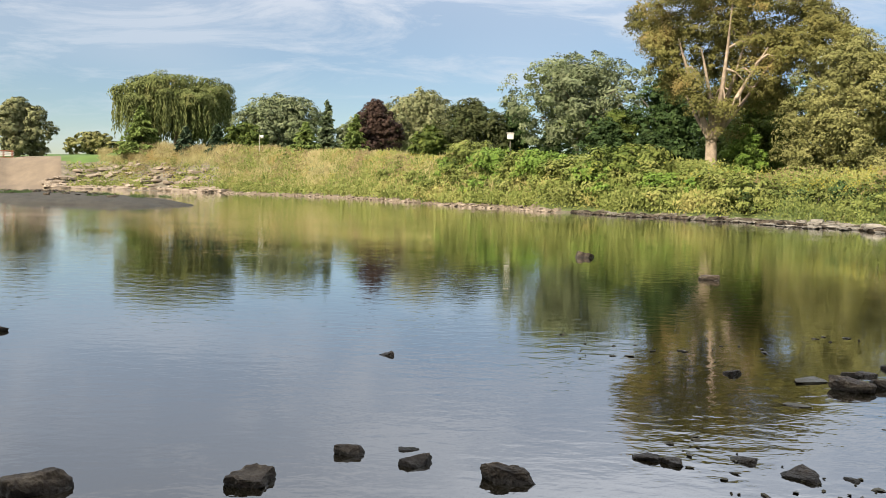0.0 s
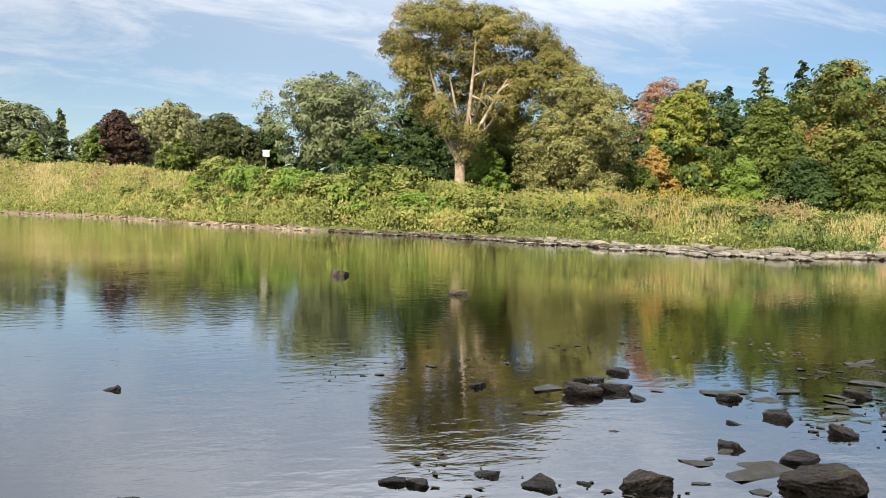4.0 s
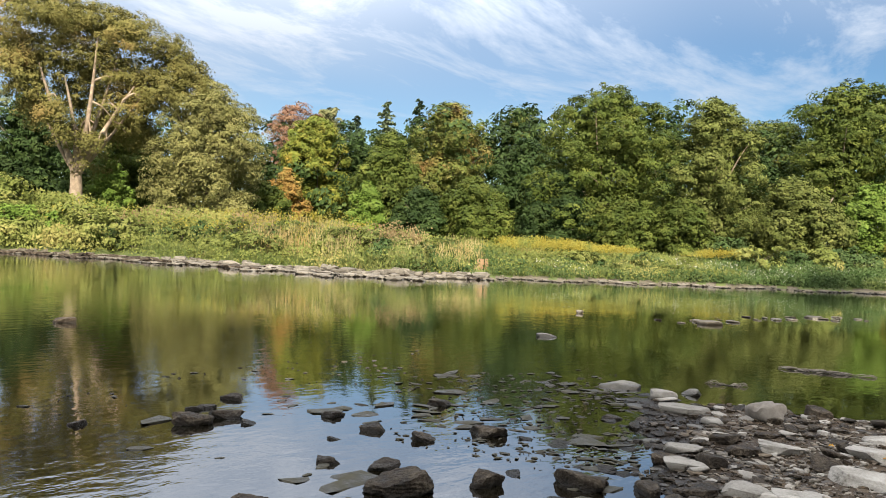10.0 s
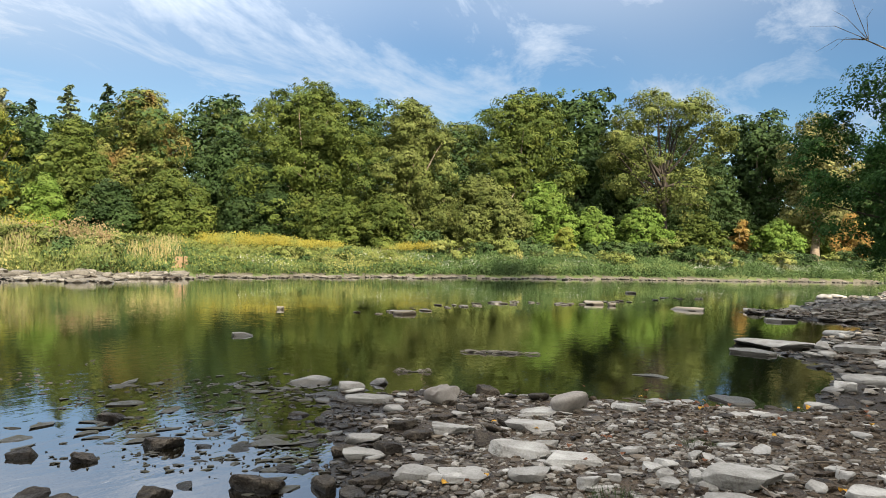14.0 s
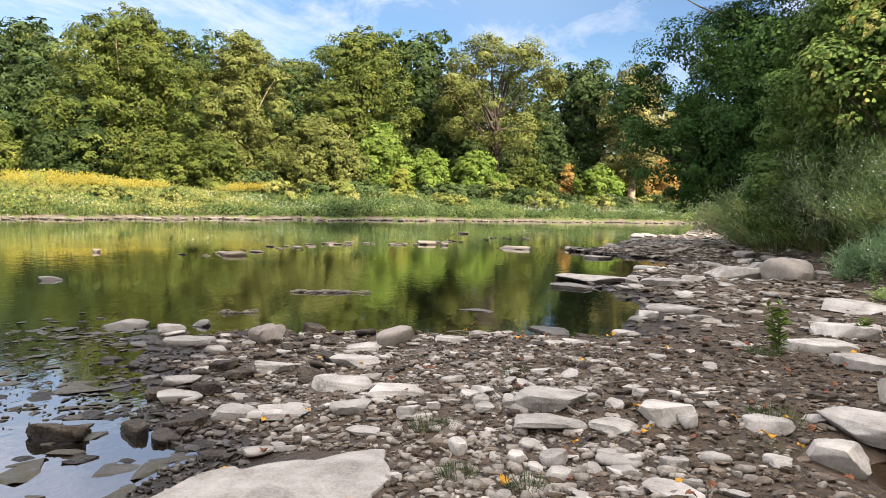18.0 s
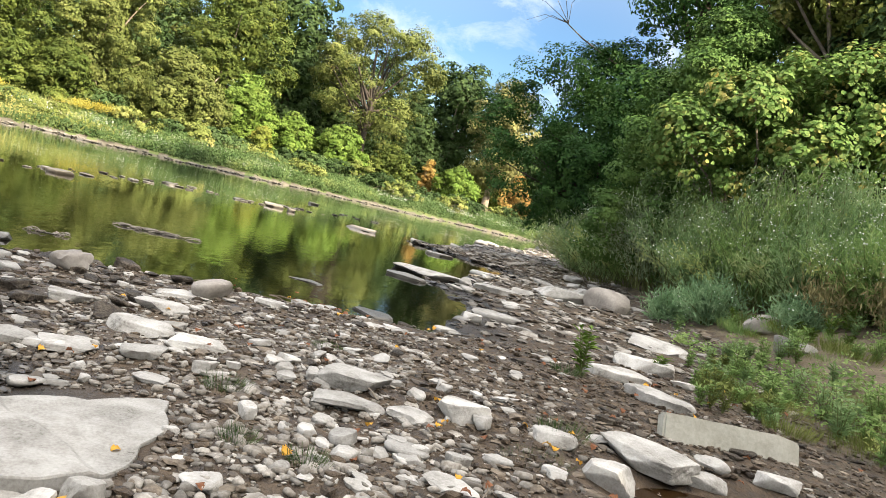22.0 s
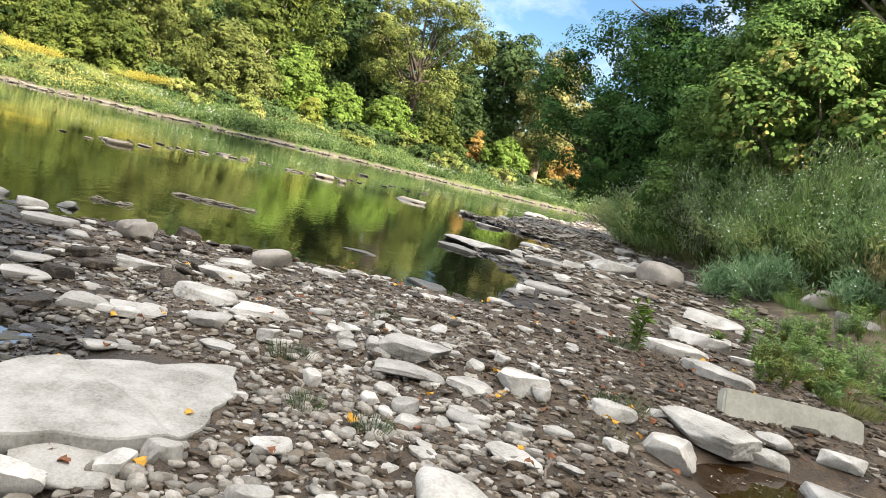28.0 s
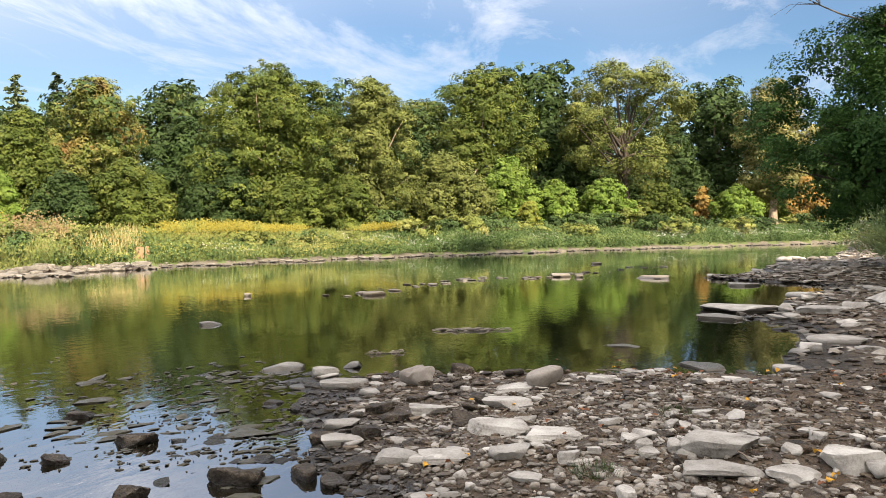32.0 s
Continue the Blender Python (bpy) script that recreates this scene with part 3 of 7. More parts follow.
def tube_arrays(path, radii, sides=6):
    path, radii = np.asarray(path, float), np.asarray(radii, float)
    n = len(path)
    d = unit(np.gradient(path, axis=0))
    ref = np.where(np.abs(d[:, 2:3]) > 0.9, np.array([[1.0, 0, 0]]), np.array([[0, 0, 1.0]]))
    a = unit(np.cross(d, ref))
    b = np.cross(d, a)
    ang = np.arange(sides) * 2 * math.pi / sides
    v = path[:, None, :] + radii[:, None, None] * (np.cos(ang)[None, :, None] * a[:, None, :] + np.sin(ang)[None, :, None] * b[:, None, :])
    i, j = np.meshgrid(np.arange(n - 1), np.arange(sides), indexing="ij")
    f = np.stack([i * sides + j, i * sides + (j + 1) % sides, (i + 1) * sides + (j + 1) % sides, (i + 1) * sides + j], axis=-1).reshape(-1, 4)
    return v.reshape(-1, 3), f


def gather(pieces):
    vs, fs, o = [], [], 0
    for v, f in pieces:
        vs.append(v)
        fs.append(f + o)
        o += len(v)
    return np.concatenate(vs), np.concatenate(fs)


def waves(p, freq, seed, n=6):
    """Smooth noise as a sum of waves, about -1 to 1."""
    r = np.random.default_rng(seed)
    k = r.normal(size=(n, p.shape[1])) * freq
    ph = r.uniform(0, 6.283, n)
    return np.sin(p @ k.T + ph).sum(axis=1) / math.sqrt(n * 2.0)


# ---- the lie of the land ----
FAR_AZ = [-180, -60, -35, -27, -23, -18, -13, -5, 2.5, 8.3, 14, 20, 27, 33, 39, 44, 50, 56, 62, 68.5, 77, 82, 90, 98, 104, 115, 180]
FAR_R = [150, 150, 150, 146, 138, 128, 116, 92, 64, 54, 48, 44.5, 40, 36.5, 34.5, 34, 36.5, 39, 41.5, 44.5, 48.5, 53, 59.5, 70.5, 80, 95, 120]
RISE_AZ = [-180, -60, -27, -23, -18, -13, -5, 2.5, 8.5, 14, 21, 33, 45, 56, 70, 85, 98, 180]
RISE_Z = [3, 3, 5.0, 5.6, 6.6, 6.4, 5.0, 3.0, 2.9, 2.2, 1.6, 1.15, 0.8, 0.75, 0.9, 1.0, 1.0, 1.0]
NEAR_X = [-200, -30, -8, 0, 2.6, 4.2, 4.9, 5.9, 6.7, 7.2, 7.5, 7.7, 7.8, 7.95, 8.2, 9.4, 11.4, 13.0, 14.0, 15.0, 17.2, 21.5, 22.8, 24.0, 26.0, 28.5, 35, 43, 55, 80, 300]
NEAR_Y = [40, 8, 2.2, 1.7, 1.6, 1.75, 2.6, 3.05, 3.4, 4.1, 3.1, 2.0, 1.0, 0.1, -0.6, -1.05, -1.3, -1.2, -0.6, -1.4, -1.8, -3.2, -1.4, 0.0, -1.2, -2.0, -2.9, -6.3, -8.5, -13.3, -60]
TOE_X = [-200, 0, 6, 9, 12, 16, 20, 26, 40, 64, 300]
TOE_Y = [-6, -6, -5.0, -4.9, -5.0, -4.9, -5.4, -6.4, -8.8, -13, -64]


def ground_z(x, y):
    x, y = np.asarray(x, float), np.asarray(y, float)
    p = np.stack([x.ravel(), y.ravel()], axis=1)
    az, r = np.degrees(np.arctan2(x, y)), np.hypot(x, y)
    inland = np.interp(x, NEAR_X, NEAR_Y) - y
    near = np.where(inland > 0, 0.012 + 0.062 * np.minimum(inland, 3.4), 0.14 * np.maximum(inland, -8.0))
    near = near - 0.035 * np.exp(-(((x - 3.60) / 0.5) ** 2 + ((y - 0.92) / 0.3) ** 2) ** 2)
    near = near - 0.16 * np.exp(-(((x - 4.35) / 0.72) ** 2 + ((y + 2.35) / 0.80) ** 2) ** 2)
    back = np.interp(x, TOE_X, TOE_Y) - y
    near = near + np.clip(back * 0.42, 0, 2.1) + np.clip(back - 8, 0, 40) * 0.05
    bumps = (0.024 * waves(p, 2.2, 3) + 0.012 * waves(p, 6.0, 4)).reshape(x.shape)
    near = near + bumps * np.clip(inland + 1.5, 0, 1.5) / 1.5
    s = r - np.interp(az, FAR_AZ, FAR_R) - 0.8 * np.sin(az * 1.1) - 0.4 * np.sin(az * 3.7)
    top = np.interp(az, RISE_AZ, RISE_Z)
    reach = 5.0 + 1.6 * top
    k = np.clip((s - 1.0) / reach, 0, 1)
    far = np.where(s < 0, 0.16 * np.maximum(s, -6), 0.12 * np.minimum(s, 1.6) + top * k * k * (3 - 2 * k) + np.clip(s - reach - 1, 0, 60) * 0.035)
    far = far + (0.12 * waves(p, 0.35, 8)).reshape(x.shape) * np.clip(s / 4, 0, 1)
    return np.maximum(near, far)


def gz(x, y):
    return float(ground_z(np.array([x]), np.array([y]))[0])


def far_depth(x, y):
    az, r = np.degrees(np.arctan2(x, y)), np.hypot(x, y)
    return r - np.interp(az, FAR_AZ, FAR_R) - 0.8 * np.sin(az * 1.1) - 0.4 * np.sin(az * 3.7)


def build_ground():
    rad = np.concatenate([[0.15], np.geomspace(0.4, 30, 150), np.linspace(30.8, 185, 120), np.geomspace(190, 1400, 22)])
    ang = np.radians(np.concatenate([np.arange(-180, -35, 3.0), np.arange(-35, -20, 0.3), np.arange(-20, 20, 0.8), np.arange(20, 125, 0.65), np.arange(125, 180, 3.0)]))
    R, A = np.meshgrid(rad, ang, indexing="ij")
    X, Y = R * np.sin(A), R * np.cos(A)
    Z = ground_z(X, Y)
    nr, na = R.shape
    i, j = np.meshgrid(np.arange(nr - 1), np.arange(na), indexing="ij")
    f = np.stack([i * na + j, (i + 1) * na + j, (i + 1) * na + (j + 1) % na, i * na + (j + 1) % na], axis=-1).reshape(-1, 4)
    f = f[:, ::-1]
    v = np.stack([X, Y, Z], axis=-1).reshape(-1, 3)
    c = v[f].mean(axis=1)
    s = far_depth(c[:, 0], c[:, 1])
    az = np.degrees(np.arctan2(c[:, 0], c[:, 1]))
    back = np.interp(c[:, 0], TOE_X, TOE_Y) - c[:, 1]
    idx = np.zeros(len(f), dtype=int)
    idx[back > 0.4] = 5
    idx[s > -3] = 3
    idx[(s > 1.2) & (np.abs(az) < 110)] = 1
    idx[(s > 11) & (az < 12)] = 2
    idx[(s > -3) & (s < 15 + 1.5 * np.sin(az * 5) + (-23.3 - az) * 1.2) & (az < -22.6 - 0.10 * s) & (az > -34)] = 4
    idx[(idx == 3) & (az > -24) & (az < 10)] = 4
    idx[(s > -3) & (s < 2.2) & (az > -24) & (az < 10)] = 4
    idx[(s > -3) & (s < 10.5) & (az > -24) & (az < -13.4)] = 3
    me = mesh_from("ground", v, f, [M_MUD, M_BANK, M_LAWN, M_GRAVEL, M_SAND, M_SOIL], idx, True)
    return tagged(new("ground", me), "dark muddy shore and grassy river banks", "ground", kind="structure")


build_ground()
wv = [(-1500, -1500, 0), (1500, -1500, 0), (1500, 1500, 0), (-1500, 1500, 0)]
tagged(new("water", mesh_from("water", wv, [(0, 1, 2, 3)], [M_WATER])), "calm shallow river with soft ripples and reflections", "river", kind="structure")

# ---- trees ----
EYE_Z = 1.4


def crown_lobes(rng, width, depth, low, high, n, style):
    """The rounded masses of a crown as centre and radii: many at its rim, a few deep ones at its core."""
    h = high - low

    def rim_at(q):
        if style == "skirt":
            return max(0.05, 1 - q ** 2.3) ** 0.62 * (0.84 + 0.16 * min(1, q * 3))
        if style == "dome":
            return max(0.05, 1 - q ** 3.6) ** 0.5 * (0.76 + 0.24 * min(1, q * 2))
        return math.sin(math.pi * (0.10 + 0.78 * q)) ** 0.6

    out = []
    m = int(n * 1.9)
    for i in range(m):
        q = (i + rng.uniform(0.2, 0.8)) / m
        rim = rim_at(q)
        a = i * 2.4 + rng.uniform(-0.6, 0.6)
        r = rng.uniform(0.17, 0.36)
        off = max(0.0, rim - r * 0.85) * rng.uniform(0.78, 1.04)
        rz = min(r * (width + depth) / 4 * rng.uniform(0.75, 1.15), h * 0.2)
        out.append((math.cos(a) * off * width / 2, math.sin(a) * off * depth / 2, low + rz * 0.6 + (h - rz * 1.5) * q, r * width / 2, r * depth / 2, rz))
    for q in (0.22, 0.48, 0.72):
        rim = rim_at(q) * 0.52
        out.append((0, 0, low + h * q, rim * width / 2, rim * depth / 2, h * 0.22))
    return np.array(out)


def core_leaves(rng, lobes, n, leaf):
    """The shaded inner boughs: large sprays round the crown's core."""
    c = lobes[-3:]
    which = rng.integers(0, 3, n)
    u = unit(rng.normal(size=(n, 3)))
    p = c[which, :3] + u * c[which, 3:] * rng.uniform(0.7, 0.95, n)[:, None]
    return leaf_arrays(p, u + rng.normal(0, 0.35, (n, 3)), leaf * rng.uniform(0.7, 1.3, n), TRI, rng)


def crown_leaves(rng, lobes, clumps, per, clump_r, leaf, shape=TRI, up=0.3, inner=0.2, loose=0.30):
    """Leaves in sprays on the outer and upper side of each mass, turned outwards as on real boughs; the undersides stay open and dark."""
    area = np.prod(lobes[:, 3:], axis=1) ** (2 / 3)
    area[-3:] *= 0.4
    which = rng.choice(len(lobes), clumps, p=area / area.sum())
    out = lobes[which, :3] - lobes[:, :3].mean(axis=0)
    out = unit(out / np.maximum(np.abs(lobes[:, :3]).max(axis=0), 0.1))
    u = unit(rng.normal(size=(clumps, 3)) + out * 0.35 + np.array([0, 0, 0.38]))
    rad = np.where(rng.random(clumps) < inner, rng.uniform(0.3, 0.75, clumps), rng.uniform(0.82, 1.08, clumps))
    c = lobes[which, :3] + u * lobes[which, 3:] * rad[:, None]
    size = clump_r * rng.uniform(0.45, 1.25, clumps)
    n = clumps * per
    own = np.repeat(np.arange(clumps), per)
    v = unit(rng.normal(size=(n, 3)) + u[own] * 0.5 + np.array([0, 0, 0.35]))
    p = c[own] + v * (size[own] * rng.uniform(0.3, 1.0, n) ** 0.5)[:, None] * np.array([1, 1, 0.66])
    nor = v * 0.7 + u[own] * 0.55 + rng.normal(size=(n, 3)) * loose + np.array([0, 0, up])
    ls = leaf * rng.uniform(0.6, 1.4, n)
    return c, leaf_arrays(p, nor, ls, shape, rng)


def limb_arrays(rng, trunk_top, trunk_r, ends, sides=5):
    out = []
    for e in ends:
        st = np.array(trunk_top) * np.array([1, 1, rng.uniform(0.55, 1.0)])
        mid = st * 0.45 + e * 0.55 + rng.normal(size=3) * 0.06 * np.linalg.norm(e - st) + np.array([0, 0, 0.05 * np.linalg.norm(e - st)])
        t = np.linspace(0, 1, 6)[:, None]
        path = (1 - t) ** 2 * st + 2 * t * (1 - t) * mid + t * t * e
        r0 = trunk_r * rng.uniform(0.28, 0.5)
        out.append(tube_arrays(path, np.linspace(r0, r0 * 0.15, 6), sides))
    return out


def tree(name, label, az, d, top_el, w_deg, mat, style="round", seed=1, low=0.14, dens=1.0, leaf=None, bark=None, limbs=10, lobes=9, trunk=None, trunk_az=None, group="trees on the far bank", inner=0.2, clump=None, cap=None):
    rng = np.random.default_rng(seed)
    bark = bark or M_BARK
    x, y = polar(az, d)
    base = gz(x, y) - 0.05
    high = EYE_Z + d * math.tan(radians(top_el)) - base
    width = d * 2 * math.tan(radians(w_deg / 2)) * 1.2
    depth = width * 0.85
    ob = thing(name, x, y, base, label, "tree", group, turn=-az)
    near = leaf is not None
    leaf = leaf or max(0.13, 0.0028 * d)
    lb = crown_lobes(rng, width, depth, high * low, high, lobes, style)
    surf = 4 * math.pi * (width * depth * high * (1 - low) / 8) ** (2 / 3)
    cap = cap or (13000 if mat is L_DEEP and d > 64 else 38000 if d < 75 else 22000)
    leaf = max(leaf, math.sqrt(min(dens, 1.0) * 1.25 * surf / (0.35 * cap)))
    total = int(min(cap, dens * 2.3 * surf / (leaf * leaf * 0.33)))
    cr = clump or max(0.36, 0.056 * (width + high * (1 - low)) / 2)
    per = max(24, int(4.6 * (cr / leaf) ** 2))
    clumps = max(14, total // per)
    ends, lv = crown_leaves(rng, lb, clumps, per, cr, leaf, TRI if not near else DIAMOND, inner=inner)
    if dens > 0.7:
        inner_r = lb[-3:, 3:].mean()
        big = leaf * 1.6
        if near:
            part("inner_crown", mesh_from("inner_crown", *core_leaves(rng, lb, int(dens * 2 * 4 * math.pi * inner_r ** 2 / (big * big * 0.3)), big), [mat]), ob)
        else:
            lv = gather([lv, core_leaves(rng, lb, int(dens * 3 * 4 * math.pi * inner_r ** 2 * 1.1 / (big * big * 0.3)), big)])
    part("crown", mesh_from("crown", *lv, [mat]), ob)
    tr = trunk or max(0.14, 0.022 * high)
    off = 0.0 if trunk_az is None else d * math.tan(radians(trunk_az - az))
    hh = high * (low + 0.35 * (1 - low))
    t = np.linspace(0, 1, 8)
    path = np.stack([off * (1 - t) + 0.12 * tr * np.sin(t * 5 + seed), 0.1 * tr * np.cos(t * 4), hh * t - 0.15], axis=1)
    stem = tube_arrays(path, tr * (1.0 - 0.45 * t + 0.5 * np.exp(-t * 14)), 9)
    pick = ends[rng.permutation(len(ends))[:limbs]]
    boughs = limb_arrays(rng, (path[-1][0], path[-1][1], hh), tr, pick)
    if limbs >= 16:
        stock = part("trunk", mesh_from("trunk", *stem, [bark], smooth=True), ob)
        for b in boughs:
            part("limb", mesh_from("limb", *b, [bark], smooth=True), stock)
    else:
        part("trunk", mesh_from("trunk", *gather([stem] + boughs), [bark], smooth=True), ob)
    return ob


def conifer(name, label, az, d, top_el, w_deg, mat, seed, group="trees on the far bank", low=0.04):
    rng = np.random.default_rng(seed)
    x, y = polar(az, d)
    base = gz(x, y) - 0.05
    high = EYE_Z + d * math.tan(radians(top_el)) - base
    half = d * math.tan(radians(w_deg / 2))
    ob = thing(name, x, y, base, label, "tree", group)
    part("trunk", mesh_from("trunk", *tube_arrays([(0, 0, -0.1), (0, 0, high * 0.5), (0, 0, high)], (0.02 * high, 0.012 * high, 0.01), 7), [M_BARK], smooth=True), ob)
    big = max(0.3, 0.0062 * d)
    cs, ns, al, sz = [], [], [], []
    tiers = int(12 + high * 0.9)
    for i in range(tiers):
        q = i / tiers
        z = high * (low + (1 - low) * q)
        reach = half * (1 - q) ** 0.85 + 0.12
        for k in range(max(5, int(13 - 6 * q))):
            a = rng.uniform(0, 6.283)
            ln = reach * rng.uniform(0.6, 1.15)
            z = high * (low + (1 - low) * (q + rng.uniform(-0.5, 0.5) / tiers))
            m = max(9, int(ln * 22 * 0.45 / big))
            s = rng.uniform(0.1, 1, m) * ln
            side = rng.normal(0, 0.13, m) * (0.3 + s)
            cs.append(np.stack([np.cos(a) * s - np.sin(a) * side, np.sin(a) * s + np.cos(a) * side, z - 0.25 * s + 0.10 * s * s / max(ln, 0.1) + rng.normal(0, 0.06, m)], axis=1))
            al.append(np.tile([math.cos(a), math.sin(a), -0.3], (m, 1)) + rng.normal(0, 0.45, (m, 3)))
            ns.append(rng.normal(0, 0.35, (m, 3)) + [0, 0, 1])
            sz.append(rng.uniform(0.65, 1.35, m) * big)
    shape = np.array([(-0.5, 0), (0, -0.26), (0.5, 0), (0, 0.26)])
    v = leaf_arrays(np.concatenate(cs), np.concatenate(ns), np.concatenate(sz), shape, rng, unit(np.concatenate(al)))
    part("crown", mesh_from("crown", *v, [mat]), ob)
    return ob


def weeping(name, label, az, d, top_el, w_deg, mat, seed, hang=0.55, low=0.25, trunk=0.5, strands=520, group="trees on the far bank"):
    """A willow: rounded crown with curtains of hanging shoots."""
    rng = np.random.default_rng(seed)
    x, y = polar(az, d)
    base = gz(x, y) - 0.05
    high = EYE_Z + d * math.tan(radians(top_el)) - base
    width = d * 2 * math.tan(radians(w_deg / 2))
    ob = thing(name, x, y, base, label, "tree", group, turn=-az)
    lb = crown_lobes(rng, width * 0.94, width * 0.8, high * 0.42, high, 9, "round")
    leaf = max(0.2, 0.0030 * d)
    cr = width * 0.075
    ends, lv = crown_leaves(rng, lb, 420, 84, cr * 0.9, leaf * 0.8, DIAMOND)
    which = rng.integers(0, len(lb), strands)
    a = rng.uniform(0, 6.283, strands)
    st = lb[which, :3] + np.stack([np.cos(a) * lb[which, 3] * rng.uniform(0.7, 1.1, strands), np.sin(a) * lb[which, 4] * rng.uniform(0.7, 1.1, strands), rng.uniform(-0.2, 0.7, strands) * lb[which, 5]], axis=1)
    cs, al = [], []
    for s in st:
        ln = min(high * hang * rng.uniform(0.4, 1.0), max(0.5, s[2] - high * low * rng.uniform(0.1, 1.0)))
        m = max(4, int(ln / (leaf * 0.55)))
        k = np.linspace(0, 1, m)
        cs.append(np.stack([s[0] * (1 + 0.04 * k), s[1] * (1 + 0.04 * k), s[2] - ln * k], axis=1) + rng.normal(0, leaf * 0.28, (m, 3)))
    cs = np.concatenate(cs)
    al = np.tile([0.0, 0, -1.0], (len(cs), 1)) + rng.normal(0, 0.25, (len(cs), 3))
    nor = np.cross(al, rng.normal(size=(len(cs), 3)))
    shape = np.array([(-0.5, 0), (0, -0.17), (0.5, 0), (0, 0.17)])
    hv = leaf_arrays(cs, nor, leaf * 1.5 * rng.uniform(0.7, 1.2, len(cs)), shape, rng, unit(al))
    part("crown", mesh_from("crown", *gather([lv, hv]), [mat]), ob)
    t = np.linspace(0, 1, 6)
    pieces = [tube_arrays(np.stack([0.1 * np.sin(t * 4), 0 * t, high * 0.6 * t - 0.1], axis=1), trunk * (1 - 0.5 * t), 8)]
    pieces += limb_arrays(rng, (0, 0, high * 0.55), trunk, ends[:12])
    part("trunk", mesh_from("trunk", *gather(pieces), [M_PALEBARK], smooth=True), ob)
    return ob


# far left, over the meadow
tree("maple_tree", "round grey-green tree beside the footbridge", -26.4, 172, 5.2, 4.0, L_PALE, "dome", 11, 0.0)
tree("small_tree", "low yellowish tree on the grassy rise", -21.9, 168, 3.3, 3.6, L_LIGHTOLIVE, "skirt", 12, 0.0, limbs=5)
weeping("willow_tree", "broad weeping willow with drooping dark green shoots", -16.6, 152, 7.35, 8.6, L_WILLOW, 13, trunk=0.8, strands=1500)
conifer("pine_tree", "young light green pine before the willow", -18.9, 144, 5.2, 3.4, L_PINE, 14)
conifer("spruce_tree", "small blue spruce beside the willow", -13.9, 134, 4.1, 1.8, L_CONIFER, 15)
conifer("spruce_tree", "small blue spruce beside the willow", -16.0, 138, 3.9, 1.7, L_CONIFER, 16)
tree("poplar_tree", "rounded silvery green tree", -9.3, 140, 6.5, 6.4, L_SILVER, "dome", 17, 0.0, lobes=13)
tree("maple_tree", "low green tree on the meadow's edge", -12.0, 134, 4.4, 3.4, L_GREEN, "skirt", 18, 0.03)
conifer("spruce_tree", "narrow dark spruce on the meadow", -6.2, 122, 6.2, 2.2, L_SPRUCE, 19)
conifer("pine_tree", "light green pine on the meadow", -7.7, 116, 4.6, 2.8, L_PINE, 20)
conifer("pine_tree", "light green pine on the meadow", -4.1, 110, 5.3, 2.7, L_PINE, 21)
tree("copper_beech", "dark red-purple leaved tree", -2.7, 112, 6.3, 3.6, L_PURPLE, "skirt", 22, 0.04)
tree("poplar_tree", "wide pale green tree beyond the meadow", 0.6, 138, 7.1, 7.8, L_PALE, "dome", 23, 0.0, lobes=14)
tree("poplar_tree", "pale green tree beyond the meadow", -3.0, 140, 5.6, 4.6, L_SILVER, "dome", 24, 0.0)
tree("maple_tree", "dark bronze-green rounded tree", 4.3, 98, 6.5, 6.2, L_DUSK, "skirt", 25, 0.03, lobes=11)
tree("maple_tree", "low green tree at the foot of a dark one", 1.4, 96, 4.7, 3.2, L_GREEN, "skirt", 26, 0.03)
tree("maple_tree", "dark green rounded tree", 7.7, 100, 6.1, 4.0, L_DEEP, "skirt", 27, 0.03)
tree("maple_tree", "dark green tree behind the meadow's edge", 10.3, 104, 4.4, 3.4, L_DEEP, "skirt", 105, 0.0)
tree("silver_maple", "large open silver-green tree with grey limbs", 12.2, 92, 9.6, 10.6, L_SILVER, "round", 28, 0.22, 0.75, limbs=26, lobes=13, inner=0.1, clump=1.15)
tree("cedar_bush", "dense rounded dark green cedar", 14.9, 76, 5.9, 4.4, L_GREEN, "skirt", 29, 0.01)
tree("maple_tree", "dark green tree behind a pale trunk", 18.6, 78, 9.1, 5.4, L_DEEP, "skirt", 30, 0.03)
tree("small_tree", "low green tree under the silver maple", 14.3, 74, 5.2, 4.4, L_DEEP, "skirt", 31, 0.0, lobes=11)
tree("small_tree", "low dark green tree", 17.2, 74, 4.6, 3.0, L_DEEP, "skirt", 32, 0.01)


